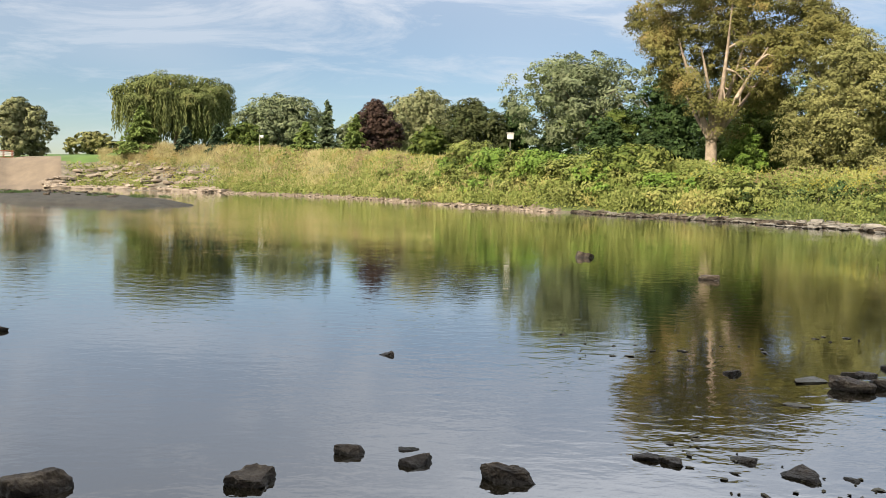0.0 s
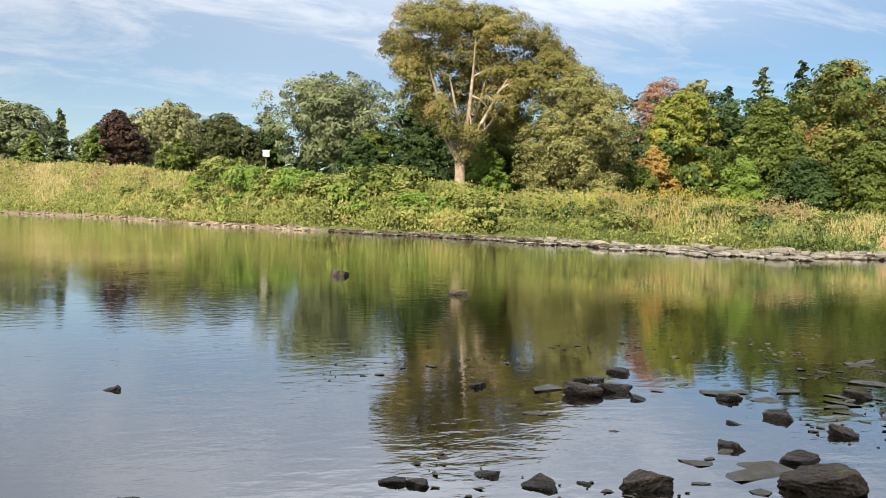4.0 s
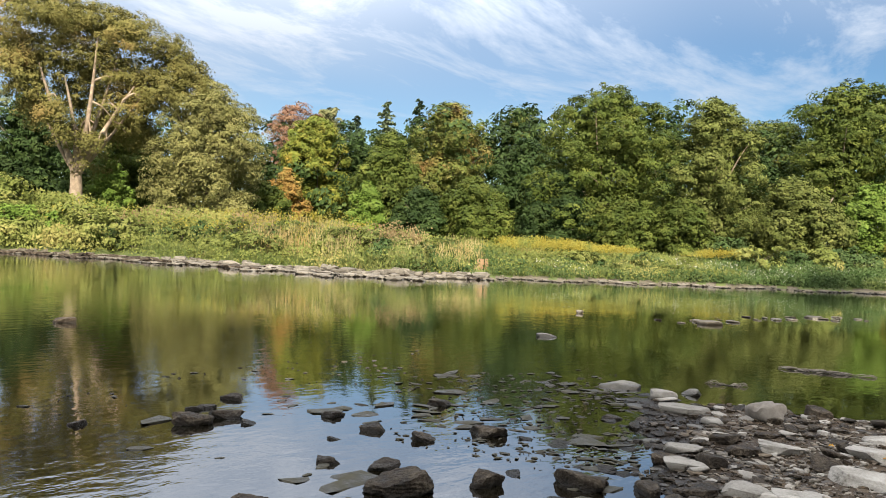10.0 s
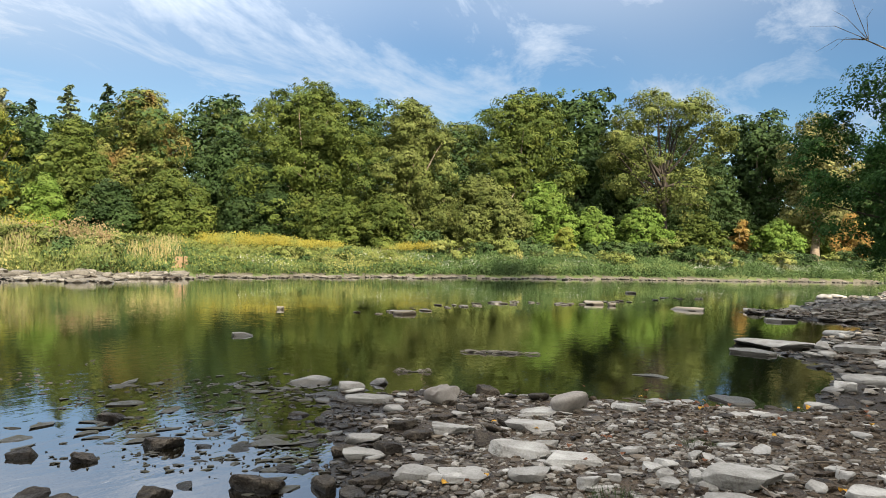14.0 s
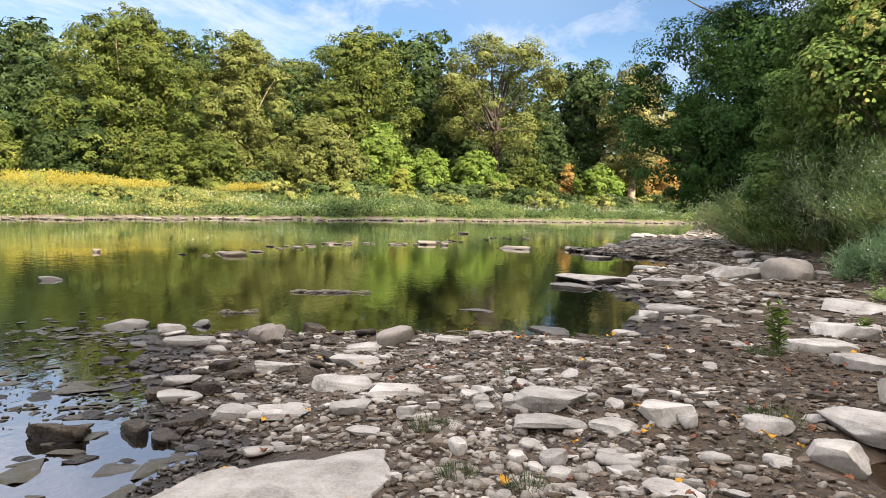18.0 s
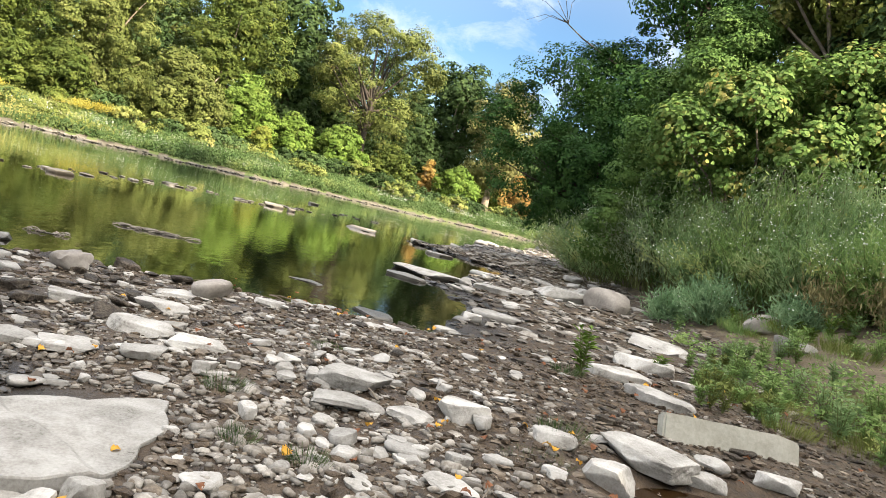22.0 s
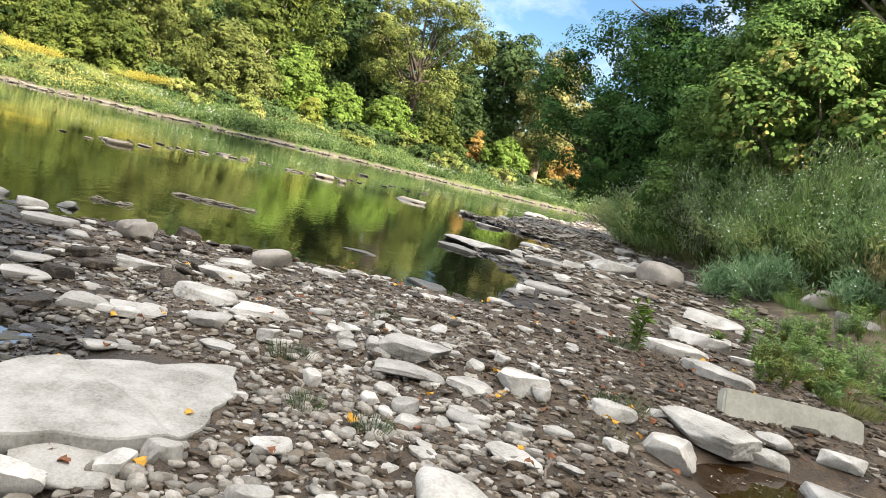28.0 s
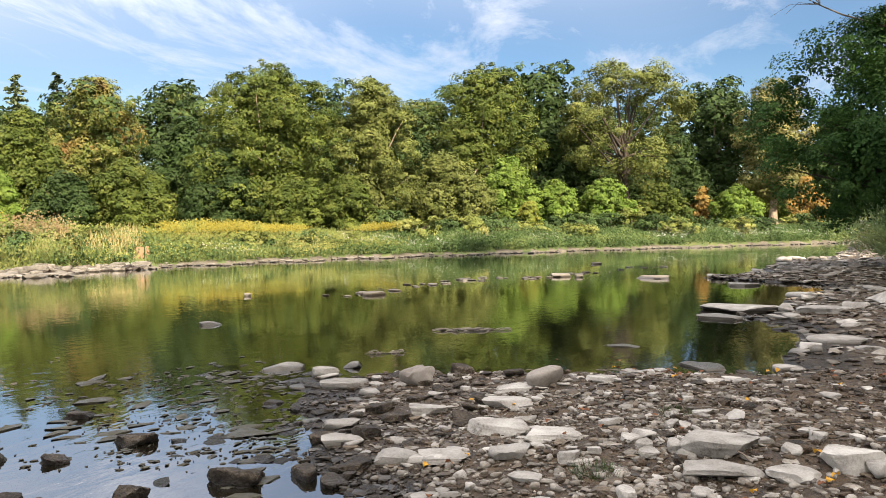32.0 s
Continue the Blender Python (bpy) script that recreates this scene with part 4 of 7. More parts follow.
def landmark_tree():
    """The tall tree with a bare pale trunk that forks into a spreading crown of gold and green."""
    rng = np.random.default_rng(41)
    az, d = 21.35, 58.0
    x, y = polar(az, d)
    base = gz(x, y) - 0.1
    ob = thing("ash_tree", x, y, base, "tall tree with pale bare trunk and gold-green spreading crown", "tree", "trees on the far bank", turn=-az)
    high = EYE_Z + d * math.tan(radians(15.2)) - base
    spots = [(-3.9, 0.73, 2.0, 1.5), (-4.9, 0.80, 1.5, 1.1), (-2.6, 0.86, 2.3, 1.6), (-0.6, 0.90, 2.5, 1.7), (1.2, 0.885, 2.4, 1.6), (3.0, 0.83, 2.2, 1.6), (5.0, 0.80, 2.0, 1.5),
             (6.4, 0.72, 1.8, 1.6), (7.3, 0.67, 1.5, 1.2), (-1.8, 0.70, 2.2, 1.6), (0.9, 0.70, 2.6, 1.8), (3.6, 0.66, 2.3, 1.7), (5.2, 0.60, 1.8, 1.4), (-2.6, 0.57, 1.6, 1.4),
             (3.1, 0.52, 1.9, 1.6), (0.3, 0.55, 1.9, 1.4), (3.9, 0.44, 1.4, 1.2), (-1.3, 0.45, 1.1, 1.0), (2.0, 0.42, 1.3, 1.1), (-0.9, 0.37, 0.9, 0.8), (0.9, 0.34, 0.9, 0.8), (0.1, 0.40, 1.1, 0.8),
             (-2.5, 0.48, 1.2, 1.2), (-3.6, 0.62, 1.3, 1.2), (1.9, 0.49, 1.5, 1.3), (0.35, 0.25, 0.6, 0.6), (1.5, 0.27, 0.9, 0.8)]
    lb = np.array([(a, rng.uniform(-2.2, 2.2), q * high, r, r * 1.15, rz) for a, q, r, rz in spots])
    ends, lv = crown_leaves(rng, lb, 2300, 62, 0.66, 0.14, inner=0.42)
    part("crown", mesh_from("crown", *lv, [L_TURNING]), ob)
    t = np.linspace(0, 1, 9)
    stock = part("trunk", mesh_from("trunk", *tube_arrays(np.stack([0.12 * np.sin(t * 3), 0 * t, 3.9 * t], axis=1), 0.47 - 0.13 * t + 0.25 * np.exp(-t * 10), 12), [M_PALEBARK], smooth=True), ob)
    for tx, ty, tz, r in [(-2.4, -1.4, 10.2, 0.27), (-0.9, -1.0, 9.6, 0.24), (1.0, -1.5, 12.4, 0.26), (3.4, -1.4, 9.4, 0.27), (2.4, 0.3, 11.8, 0.20), (-3.9, 0.4, 12.6, 0.14), (5.4, 0.2, 11.4, 0.14)]:
        k = np.linspace(0, 1, 9)[:, None]
        st, e = np.array([0.1, 0, 3.1]), np.array([tx, ty, tz])
        mid = np.array([tx * 0.42 + rng.uniform(-0.5, 0.5), ty * 0.6 - 0.5, 6.0])
        path = (1 - k) ** 2 * st + 2 * k * (1 - k) * mid + k * k * e
        part("limb", mesh_from("limb", *tube_arrays(path, np.linspace(r, 0.05, 9), 8), [M_PALEBARK], smooth=True), stock)
        for j in range(6):
            b0 = path[rng.integers(3, 8)]
            near = ends[np.argsort(np.linalg.norm(ends - b0, axis=1))[rng.integers(2, 14)]]
            part("branch", mesh_from("branch", *tube_arrays([b0, b0 * 0.5 + near * 0.5 + [0, 0, 0.25], near], [r * 0.4, r * 0.25, 0.02], 5), [M_PALEBARK], smooth=True), stock)


landmark_tree()
# the wood on the far bank
tree("ash_tree", "dense olive-green tree beside the tall tree", 29.9, 57, 10.7, 8.0, L_LIGHTOLIVE, "dome", 42, 0.0, 1.15, 0.15, lobes=18, inner=0.35, cap=70000)
tree("maple_tree", "shaded green tree behind the tall trunk", 22.0, 74, 7.6, 4.6, L_DEEP, "skirt", 86, 0.0)
tree("maple_tree", "shaded green tree behind the tall trunk", 25.0, 68, 7.5, 6.0, L_GREEN, "skirt", 43, 0.03)
tree("small_tree", "bright green young tree beside the trunk", 23.6, 60, 4.8, 2.6, L_BRIGHT, "skirt", 44, 0.02)
tree("red_maple", "orange-red autumn maple crown", 36.0, 80, 10.0, 4.6, L_RED, "dome", 45, 0.2, 0.6, 0.17, limbs=24, lobes=13, inner=0.1)
tree("sugar_maple", "yellow-green maple turning orange", 37.4, 72, 9.2, 5.6, L_YELLOWGREEN, "dome", 46, 0.04, lobes=11)
tree("young_maple", "low orange maple between green trees", 35.4, 68, 5.2, 3.0, L_ORANGE, "skirt", 47, 0.05)
tree("small_tree", "green shrubby tree at the wood's edge", 33.6, 62, 4.2, 4.4, L_GREEN, "skirt", 48, 0.01)
tree("small_tree", "pale green treetop behind the maples", 38.2, 92, 9.8, 2.2, L_PALE, "round", 49, 0.5)
conifer("spruce_tree", "dark spruce behind the maples", 40.2, 96, 9.4, 4.6, L_CONIFER, 50)
conifer("spruce_tree", "tall dark spruce rising over the wood", 42.4, 96, 10.6, 6.0, L_SPRUCE, 51)
conifer("spruce_tree", "narrow dark spruce top", 44.8, 90, 10.9, 4.4, L_CONIFER, 52)
tree("ash_tree", "light green young tree at the wood's edge", 42.9, 62, 8.3, 5.4, L_GREEN, "skirt", 53, 0.03, lobes=11)
tree("small_tree", "bright green sapling before the wood", 41.3, 57, 4.6, 2.8, L_BRIGHT, "skirt", 54, 0.02)
tree("oak_tree", "green-brown tree turning to autumn", 47.3, 68, 10.7, 7.0, L_BROWN, "dome", 55, 0.03, lobes=12)
tree("shrub_tree", "broad dark green shrub at the wood's edge", 49.2, 56, 5.3, 5.8, L_GREEN, "skirt", 56, 0.0, lobes=10)
tree("shrub_tree", "dark green shrub at the wood's edge", 45.2, 56, 4.3, 4.2, L_DEEP, "skirt", 57, 0.0)
tree("poplar_tree", "yellowish tree behind the wood", 52.4, 86, 10.4, 5.2, L_OLIVE, "round", 58, 0.1)
tree("oak_tree", "tree with its shade put into dark green leaves", 53.0, 66, 8.4, 4.8, L_DEEP, "dome", 59, 0.0)
tree("oak_tree", "tree with its shade put into dark green leaves", 40.6, 74, 7.4, 4.4, L_DEEP, "skirt", 60, 0.0)
tree("linden_tree", "massive dense green tree with pale limbs", 59.0, 56, 12.2, 10.6, L_GREEN, "dome", 61, 0.02, 1.1, limbs=20, lobes=18, bark=M_PALEBARK, cap=62000)
tree("linden_tree", "tall dense olive-green tree with pale limbs", 66.2, 55, 11.4, 6.2, L_OLIVE, "dome", 62, 0.02, 1.1, limbs=16, lobes=14, bark=M_PALEBARK, cap=48000)
tree("linden_tree", "dark green lower tree", 55.4, 54, 6.2, 5.2, L_DEEP, "skirt", 63, 0.0)
tree("shrub_tree", "dark green shrub at the linden's foot", 60.6, 52, 4.2, 4.6, L_GREEN, "skirt", 84, 0.0)
tree("shrub_tree", "dark green shrub at the linden's foot", 64.2, 52, 4.4, 4.4, L_GREEN, "skirt", 85, 0.0)
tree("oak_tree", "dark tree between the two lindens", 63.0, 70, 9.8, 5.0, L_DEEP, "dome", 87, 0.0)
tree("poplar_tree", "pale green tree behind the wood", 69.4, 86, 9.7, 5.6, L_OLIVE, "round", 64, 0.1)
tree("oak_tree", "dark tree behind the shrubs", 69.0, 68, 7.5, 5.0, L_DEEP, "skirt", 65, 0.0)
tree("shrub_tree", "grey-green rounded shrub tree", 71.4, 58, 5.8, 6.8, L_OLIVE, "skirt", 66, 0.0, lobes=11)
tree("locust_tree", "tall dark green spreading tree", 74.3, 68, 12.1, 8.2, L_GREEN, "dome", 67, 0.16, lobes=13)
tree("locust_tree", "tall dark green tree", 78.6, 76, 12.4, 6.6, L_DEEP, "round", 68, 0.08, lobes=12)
tree("shrub_tree", "bright green shrub at the wood's edge", 76.1, 60, 5.4, 4.6, L_BRIGHT, "skirt", 69, 0.0)
tree("cottonwood_tree", "thin-leaved tall tree with dark bare limbs", 84.6, 70, 12.0, 7.6, L_OLIVE, "round", 70, 0.22, 0.5, limbs=34, lobes=15, inner=0.05, clump=1.0, trunk=0.34, bark=M_DARKBARK)
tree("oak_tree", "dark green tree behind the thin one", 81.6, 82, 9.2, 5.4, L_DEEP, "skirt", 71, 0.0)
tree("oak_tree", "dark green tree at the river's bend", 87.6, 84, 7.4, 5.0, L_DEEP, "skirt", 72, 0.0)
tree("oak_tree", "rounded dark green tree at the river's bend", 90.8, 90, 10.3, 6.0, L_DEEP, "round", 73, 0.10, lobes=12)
tree("willow_tree", "yellowing willow with an orange-brown trunk", 94.4, 84, 10.0, 4.8, L_LIGHTOLIVE, "dome", 74, 0.14, 0.95, limbs=14, lobes=13, bark=M_PALEBARK, trunk=0.42)
tree("small_tree", "orange autumn shrub by the river bend", 89.8, 78, 2.8, 1.3, L_ORANGE, "skirt", 75, 0.0)
tree("small_tree", "orange and green shrub", 96.4, 80, 3.4, 2.2, L_ORANGE, "skirt", 76, 0.1)
tree("shrub_tree", "sunlit green shrub along the wood's foot", 79.6, 62, 3.6, 3.6, L_BRIGHT, "skirt", 77, 0.0)
tree("shrub_tree", "sunlit green shrub along the wood's foot", 83.2, 64, 3.7, 4.4, L_BRIGHT, "skirt", 78, 0.0)
tree("shrub_tree", "sunlit green shrub along the wood's foot", 87.0, 70, 3.3, 3.6, L_GREEN, "skirt", 79, 0.0)
tree("shrub_tree", "sunlit green shrub along the wood's foot", 92.0, 76, 3.0, 3.2, L_BRIGHT, "skirt", 80, 0.0)
tree("small_tree", "yellow shrub at the wood's foot", 77.7, 57, 2.2, 1.6, L_YELLOWGREEN, "skirt", 81, 0.0)
tree("oak_tree", "dark green tree closing the river's bend", 98.6, 92, 8.0, 6.5, L_DEEP, "skirt", 82, 0.0)
tree("oak_tree", "dark green tree closing the river's bend", 104.0, 96, 9.0, 7.0, L_DEEP, "skirt", 83, 0.0)

tree("oak_tree", "dark green tree deep in the wood", 85.6, 80, 6.6, 5.0, L_DEEP, "skirt", 101, 0.0)
tree("oak_tree", "dark green tree deep in the wood", 79.4, 86, 7.2, 5.0, L_DEEP, "skirt", 102, 0.0)
tree("shrub_tree", "green shrub behind the willow's trunk", 94.8, 92, 4.6, 5.0, L_GREEN, "skirt", 103, 0.0)
tree("shrub_tree", "green shrub between the oaks", 88.8, 86, 4.4, 4.0, L_DEEP, "skirt", 104, 0.0)

# ---- near bank, up the shore ----
NB = "trees on the near bank"
tree("norway_maple", "dark green maple with boughs hanging over the shore", 102.6, 28, 14.2, 16.5, L_MAPLE, "dome", 91, 0.15, 1.1, 0.105, limbs=24, lobes=18, group=NB, clump=0.6, bark=M_DARKBARK, cap=85000)
tall_maple = tree("norway_maple", "tall dark maple with sky between its limbs", 106.4, 27, 36.0, 20.0, L_MAPLE, "round", 92, 0.36, 0.80, 0.12, limbs=16, lobes=15, group=NB, inner=0.2, clump=0.8, trunk=0.24, bark=M_DARKBARK, cap=68000)
dead = part("dead_limb", mesh_from("dead_limb", *tube_arrays([(-2.2, 0, 6.6), (-3.6, -0.3, 7.2), (-4.4, -0.4, 7.7)], [0.035, 0.026, 0.016], 6), [M_BARK], smooth=True), tall_maple, "bare grey dead limb with thin twigs")
for fx, fy, fz in [(-5.7, -0.2, 7.5), (-5.8, -0.7, 8.2), (-5.3, -0.1, 8.8), (-4.7, -0.6, 9.1), (-5.1, -1.0, 7.3), (-4.2, 0.2, 8.7)]:
    part("twig", mesh_from("twig", *tube_arrays([(-4.2, -0.4, 7.6), ((fx - 4.4) / 2, fy / 2 - 0.25, (fz + 7.8) / 2 + 0.12), (fx, fy, fz)], [0.013, 0.008, 0.003], 5), [M_BARK], smooth=True), dead)
tree("elm_tree", "light green leafy tree over the vines", 109.0, 20, 17.0, 12.0, L_FRESH, "skirt", 93, 0.0, 1.0, 0.09, limbs=16, lobes=14, group=NB, clump=0.45, cap=75000)
tree("locust_tree", "tall thin-leaved tree with yellow-brown leaves", 115.5, 20, 34.0, 15.0, L_BROWN, "round", 94, 0.40, 0.55, 0.15, limbs=30, lobes=12, group=NB, inner=0.05, clump=0.55, trunk=0.16)
tree("elm_tree", "dark green tree behind the vines", 122.0, 21, 27.0, 16.0, L_DEEP, "skirt", 95, 0.0, 1.0, 0.2, limbs=12, lobes=13, group=NB, clump=0.7)
tree("elm_tree", "green tree behind the vines", 115.0, 23, 21.0, 12.0, L_GREEN, "skirt", 96, 0.0, 1.0, 0.2, limbs=12, lobes=13, group=NB, clump=0.7)
# unseen row added along the near bank behind the viewpoint to shade the shore
for k, (bx, by, high, half) in enumerate([(-38, -11, 20, 5.4), (-31, -13, 21, 5.4), (-24, -14, 21, 5.4), (-17, -14, 20, 5.4), (-10, -14, 19, 5.4), (-5, -15, 16, 5.4), (-0.5, -15.5, 14, 5.4), (4.4, -14.8, 12.5, 2.6)]):
    baz, bd = math.degrees(math.atan2(bx, by)), math.hypot(bx, by)
    tree("maple_tree", "unseen green tree added on the near bank to shade the shore", baz, bd, math.degrees(math.atan2(high, bd)), math.degrees(2 * math.atan2(half, bd)), L_GREEN, "skirt", 120 + k, 0.06, 1.1, 0.75, limbs=10, lobes=14, group=NB, cap=6000)


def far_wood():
    """The depth of the wood behind the first rows of trees, its shade put into dark leaves."""
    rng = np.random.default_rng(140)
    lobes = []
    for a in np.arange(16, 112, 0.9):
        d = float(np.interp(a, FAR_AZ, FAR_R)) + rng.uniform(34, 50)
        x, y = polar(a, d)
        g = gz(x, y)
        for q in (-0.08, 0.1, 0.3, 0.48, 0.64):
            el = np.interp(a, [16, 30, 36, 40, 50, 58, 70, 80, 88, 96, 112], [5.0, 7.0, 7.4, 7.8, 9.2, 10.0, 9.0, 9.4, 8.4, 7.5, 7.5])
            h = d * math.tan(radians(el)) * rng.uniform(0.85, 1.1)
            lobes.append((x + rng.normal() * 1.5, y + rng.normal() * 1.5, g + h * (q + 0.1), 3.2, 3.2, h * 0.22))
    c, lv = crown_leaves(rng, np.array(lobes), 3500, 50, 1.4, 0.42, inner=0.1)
    tagged(new("far_wood", mesh_from("far_wood", *lv, [L_DEEP])), "wood behind the bank trees, shade put into its dark green leaves", "wood", kind="stuff")


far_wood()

# ---- bank plants ----
def scatter_far(rng, n, az0, az1, s0, s1):
    az = rng.uniform(az0, az1, n)
    s = rng.uniform(s0, s1, n)
    az = np.where((np.abs(az - 50.0) < 0.9) & (s > 1.2) & (s < 3.4), az + 1.9, az)
    r = np.interp(az, FAR_AZ, FAR_R) + 0.8 * np.sin(az * 1.1) + 0.4 * np.sin(az * 3.7) + s
    x, y = r * np.sin(np.radians(az)), r * np.cos(np.radians(az))
    return x, y, ground_z(x, y), az, s


def herbs(name, label, mat, n, az0, az1, s0, s1, h0, h1, seed, per=16, leaf=0.16, spread=0.28, shape=TRI, top=0.0, upright=0.5, keep=None):
    """One sheet of wild plants: leaves set up the height of many stems."""
    rng = np.random.default_rng(seed)
    per, leaf = int(per * 1.5), leaf * 0.78
    x, y, z, az, s = scatter_far(rng, n, az0, az1, s0, s1)
    w = 0.5 + 0.5 * waves(np.stack([x, y], axis=1), 0.45, seed + 7)
    if keep is not None:
        ok = w > keep
        x, y, z, w, az = x[ok], y[ok], z[ok], w[ok], az[ok]
    m = len(x)
    low = np.interp(az, [46, 51, 69, 74], [1.0, 0.5, 0.5, 0.75]) if name != "goldenrod" else 1.0
    h = low * (h0 + (h1 - h0) * np.clip(w, 0, 1)) * rng.uniform(0.75, 1.15, m)
    own = np.repeat(np.arange(m), per)
    q = rng.uniform(top, 1.0, m * per)
    cen = np.stack([x[own], y[own], z[own] + h[own] * q], axis=1) + rng.normal(0, 1, (m * per, 3)) * [spread, spread, 0.05]
    al = rng.normal(0, 1, (m * per, 3)) * (1 - upright) + np.array([0, 0, upright * 1.6])
    nor = unit(np.cross(al, rng.normal(size=(m * per, 3)))) * 0.7 + np.stack([-x[own], -y[own], 0 * x[own]], axis=1) / 60.0 + np.array([0, 0, 0.6])
    v = leaf_arrays(cen, nor, leaf * rng.uniform(0.6, 1.4, m * per), shape, rng, unit(al))
    return tagged(new(name, mesh_from(name, *v, [mat])), label, "plants", kind="stuff")


herbs("bank_weeds", "mixed green weeds covering the far bank", L_WEEDGREEN, 3600, 14, 68, 1.6, 11, 0.5, 1.5, 201, 13)
herbs("bank_weeds", "dark green weeds below the wood", L_WEEDDARK, 2400, 64, 99, 1.6, 10, 0.5, 1.3, 214, 13)
herbs("bank_grass", "tall grass and green weeds on the far bank", L_GRASS, 2000, 26, 66, 1.2, 8, 0.5, 1.3, 202, 14, 0.42, 0.2, np.array([(-0.5, -0.032), (0.5, 0), (-0.5, 0.032)]), 0.0, 0.75)
herbs("bank_brush", "dense green brush on the left part of the far bank", L_WEEDGREEN, 3400, -4, 22, 1.6, 14, 0.6, 1.7, 203, 16, 0.22, 0.4)
herbs("meadow_grass", "pale straw-coloured tall grass on the bank's slope", L_STRAW, 3600, -13.8, 9, 3.0, 17, 0.7, 1.5, 204, 14, 0.55, 0.35, np.array([(-0.5, -0.045), (0.5, 0), (-0.5, 0.045)]), 0.0, 0.75, 0.12)
herbs("meadow_grass", "tall dry grass above the stone facing", L_STRAW, 1100, -21.5, -13.4, 9.5, 17, 0.8, 1.7, 216, 14, 0.55, 0.35, np.array([(-0.5, -0.045), (0.5, 0), (-0.5, 0.045)]), 0.0, 0.75, 0.12)
herbs("facing_weeds", "tufts of dry grass and weeds between the facing stones", L_WEEDGREEN, 420, -23.5, -13.2, 1.5, 10, 0.3, 0.8, 218, 12, 0.34, 0.45, keep=0.3)
herbs("meadow_weeds", "green weeds low on the meadow slope", L_WEEDGREEN, 1500, -14, 9, 1.8, 6.5, 0.5, 1.3, 217, 14, 0.3, 0.45)
herbs("meadow_weeds", "olive weeds among the tall grass", L_WEEDGREEN, 1300, -13.5, 6, 2.5, 16, 0.6, 1.4, 205, 14, 0.34, 0.5, keep=0.45)
herbs("goldenrod", "yellow goldenrod flowers along the far bank", L_GOLDEN, 560, 22, 52, 3.5, 10, 1.0, 1.9, 206, 10, 0.10, 0.22, top=0.72, upright=0.5, keep=0.45)
herbs("goldenrod", "dense yellow goldenrod flowers before the wood", L_GOLDEN, 1000, 51.5, 69, 6.4, 9.8, 0.7, 1.3, 207, 10, 0.11, 0.26, top=0.7, keep=0.12)
herbs("goldenrod", "scattered yellow goldenrod on the bank's slope", L_GOLDEN, 420, -9, 22, 4, 13, 0.9, 1.9, 208, 9, 0.14, 0.3, top=0.7, keep=0.4)
herbs("russet_weeds", "russet seed heads among the bank weeds", L_RUSSET, 480, 21, 46, 3.5, 8, 1.0, 1.6, 209, 12, 0.15, 0.2, top=0.55, keep=0.6)
herbs("russet_weeds", "russet dry weeds on the meadow slope", L_RUSSET, 700, -20, 0, 6, 17, 0.9, 1.7, 210, 12, 0.3, 0.4, top=0.45, keep=0.45)
herbs("straw_grass", "tall pale grass along the far shore", L_STRAW, 520, 32, 50, 2.5, 8, 0.9, 1.7, 211, 12, 0.42, 0.2, np.array([(-0.5, -0.032), (0.5, 0), (-0.5, 0.032)]), 0.2, 0.8, 0.4)
herbs("white_asters", "white aster flowers low on the far bank", L_ASTER, 1100, 54, 98, 2.0, 5.5, 0.6, 1.1, 212, 6, 0.06, 0.25, top=0.6, keep=0.5)
herbs("dark_weeds", "dark green low plants at the bank's foot", L_WEEDDARK, 4600, 44, 99, 1.6, 6, 0.4, 1.1, 213, 14, 0.16, 0.26, keep=0.2)


def shrub(name, label, az, d_in, r, h, mat, seed, leaf=0.17, group="shrubs on the far bank"):
    rng = np.random.default_rng(seed)
    d = float(np.interp(az, FAR_AZ, FAR_R)) + d_in
    x, y = polar(az, d)
    ob = thing(name, x, y, gz(x, y) - 0.08, label, "shrub", group, turn=rng.uniform(0, 360))
    lb = []
    for i in range(7):
        a, o = i * 2.4, rng.uniform(0.1, 0.62) * r
        q = rng.uniform(0.45, 0.62)
        lb.append((math.cos(a) * o, math.sin(a) * o, h * q * rng.uniform(0.7, 1.05), r * 0.5, r * 0.5, h * 0.42))
    lb = np.array(lb)
    n = int(11.5 * r * h) + 8
    c, lv = crown_leaves(rng, lb, int(n * 1.5), 40, 0.30 * (r + h) / 3 + 0.10, leaf * 0.85, inner=0.1)
    lv[0][:, 2] = np.maximum(lv[0][:, 2], 0.02)
    part("foliage", mesh_from("foliage", *lv, [mat]), ob)
    st = [tube_arrays([(0, 0, -0.1), (e[0] * 0.4, e[1] * 0.4, e[2] * 0.6), e], [0.04, 0.025, 0.008], 5) for e in c[:9]]
    tagged(part("stem_cluster", mesh_from("stem_cluster", *gather(st), [M_BARK], smooth=True), ob), kind="stuff")
    return ob


srng = np.random.default_rng(301)
for k in range(40):
    a = -2 + 26 * (k + srng.uniform(0, 1)) / 40
    shrub("shrub", "rounded green shrub in the bank's thicket", a, srng.uniform(3.0, 8.5), srng.uniform(1.1, 2.0), srng.uniform(1.2, 2.2), [L_WEEDGREEN, L_BRIGHT, L_WEEDGREEN][k % 3], 310 + k, 0.2)
for k in range(11):
    shrub("shrub", "tall dense green shrub on the bank", 3.5 + 1.35 * k + srng.uniform(-0.4, 0.4), srng.uniform(4.5, 8.0), srng.uniform(1.8, 2.5), srng.uniform(2.0, 2.9), [L_GREEN, L_WEEDGREEN, L_BRIGHT][k % 3], 340 + k, 0.24)
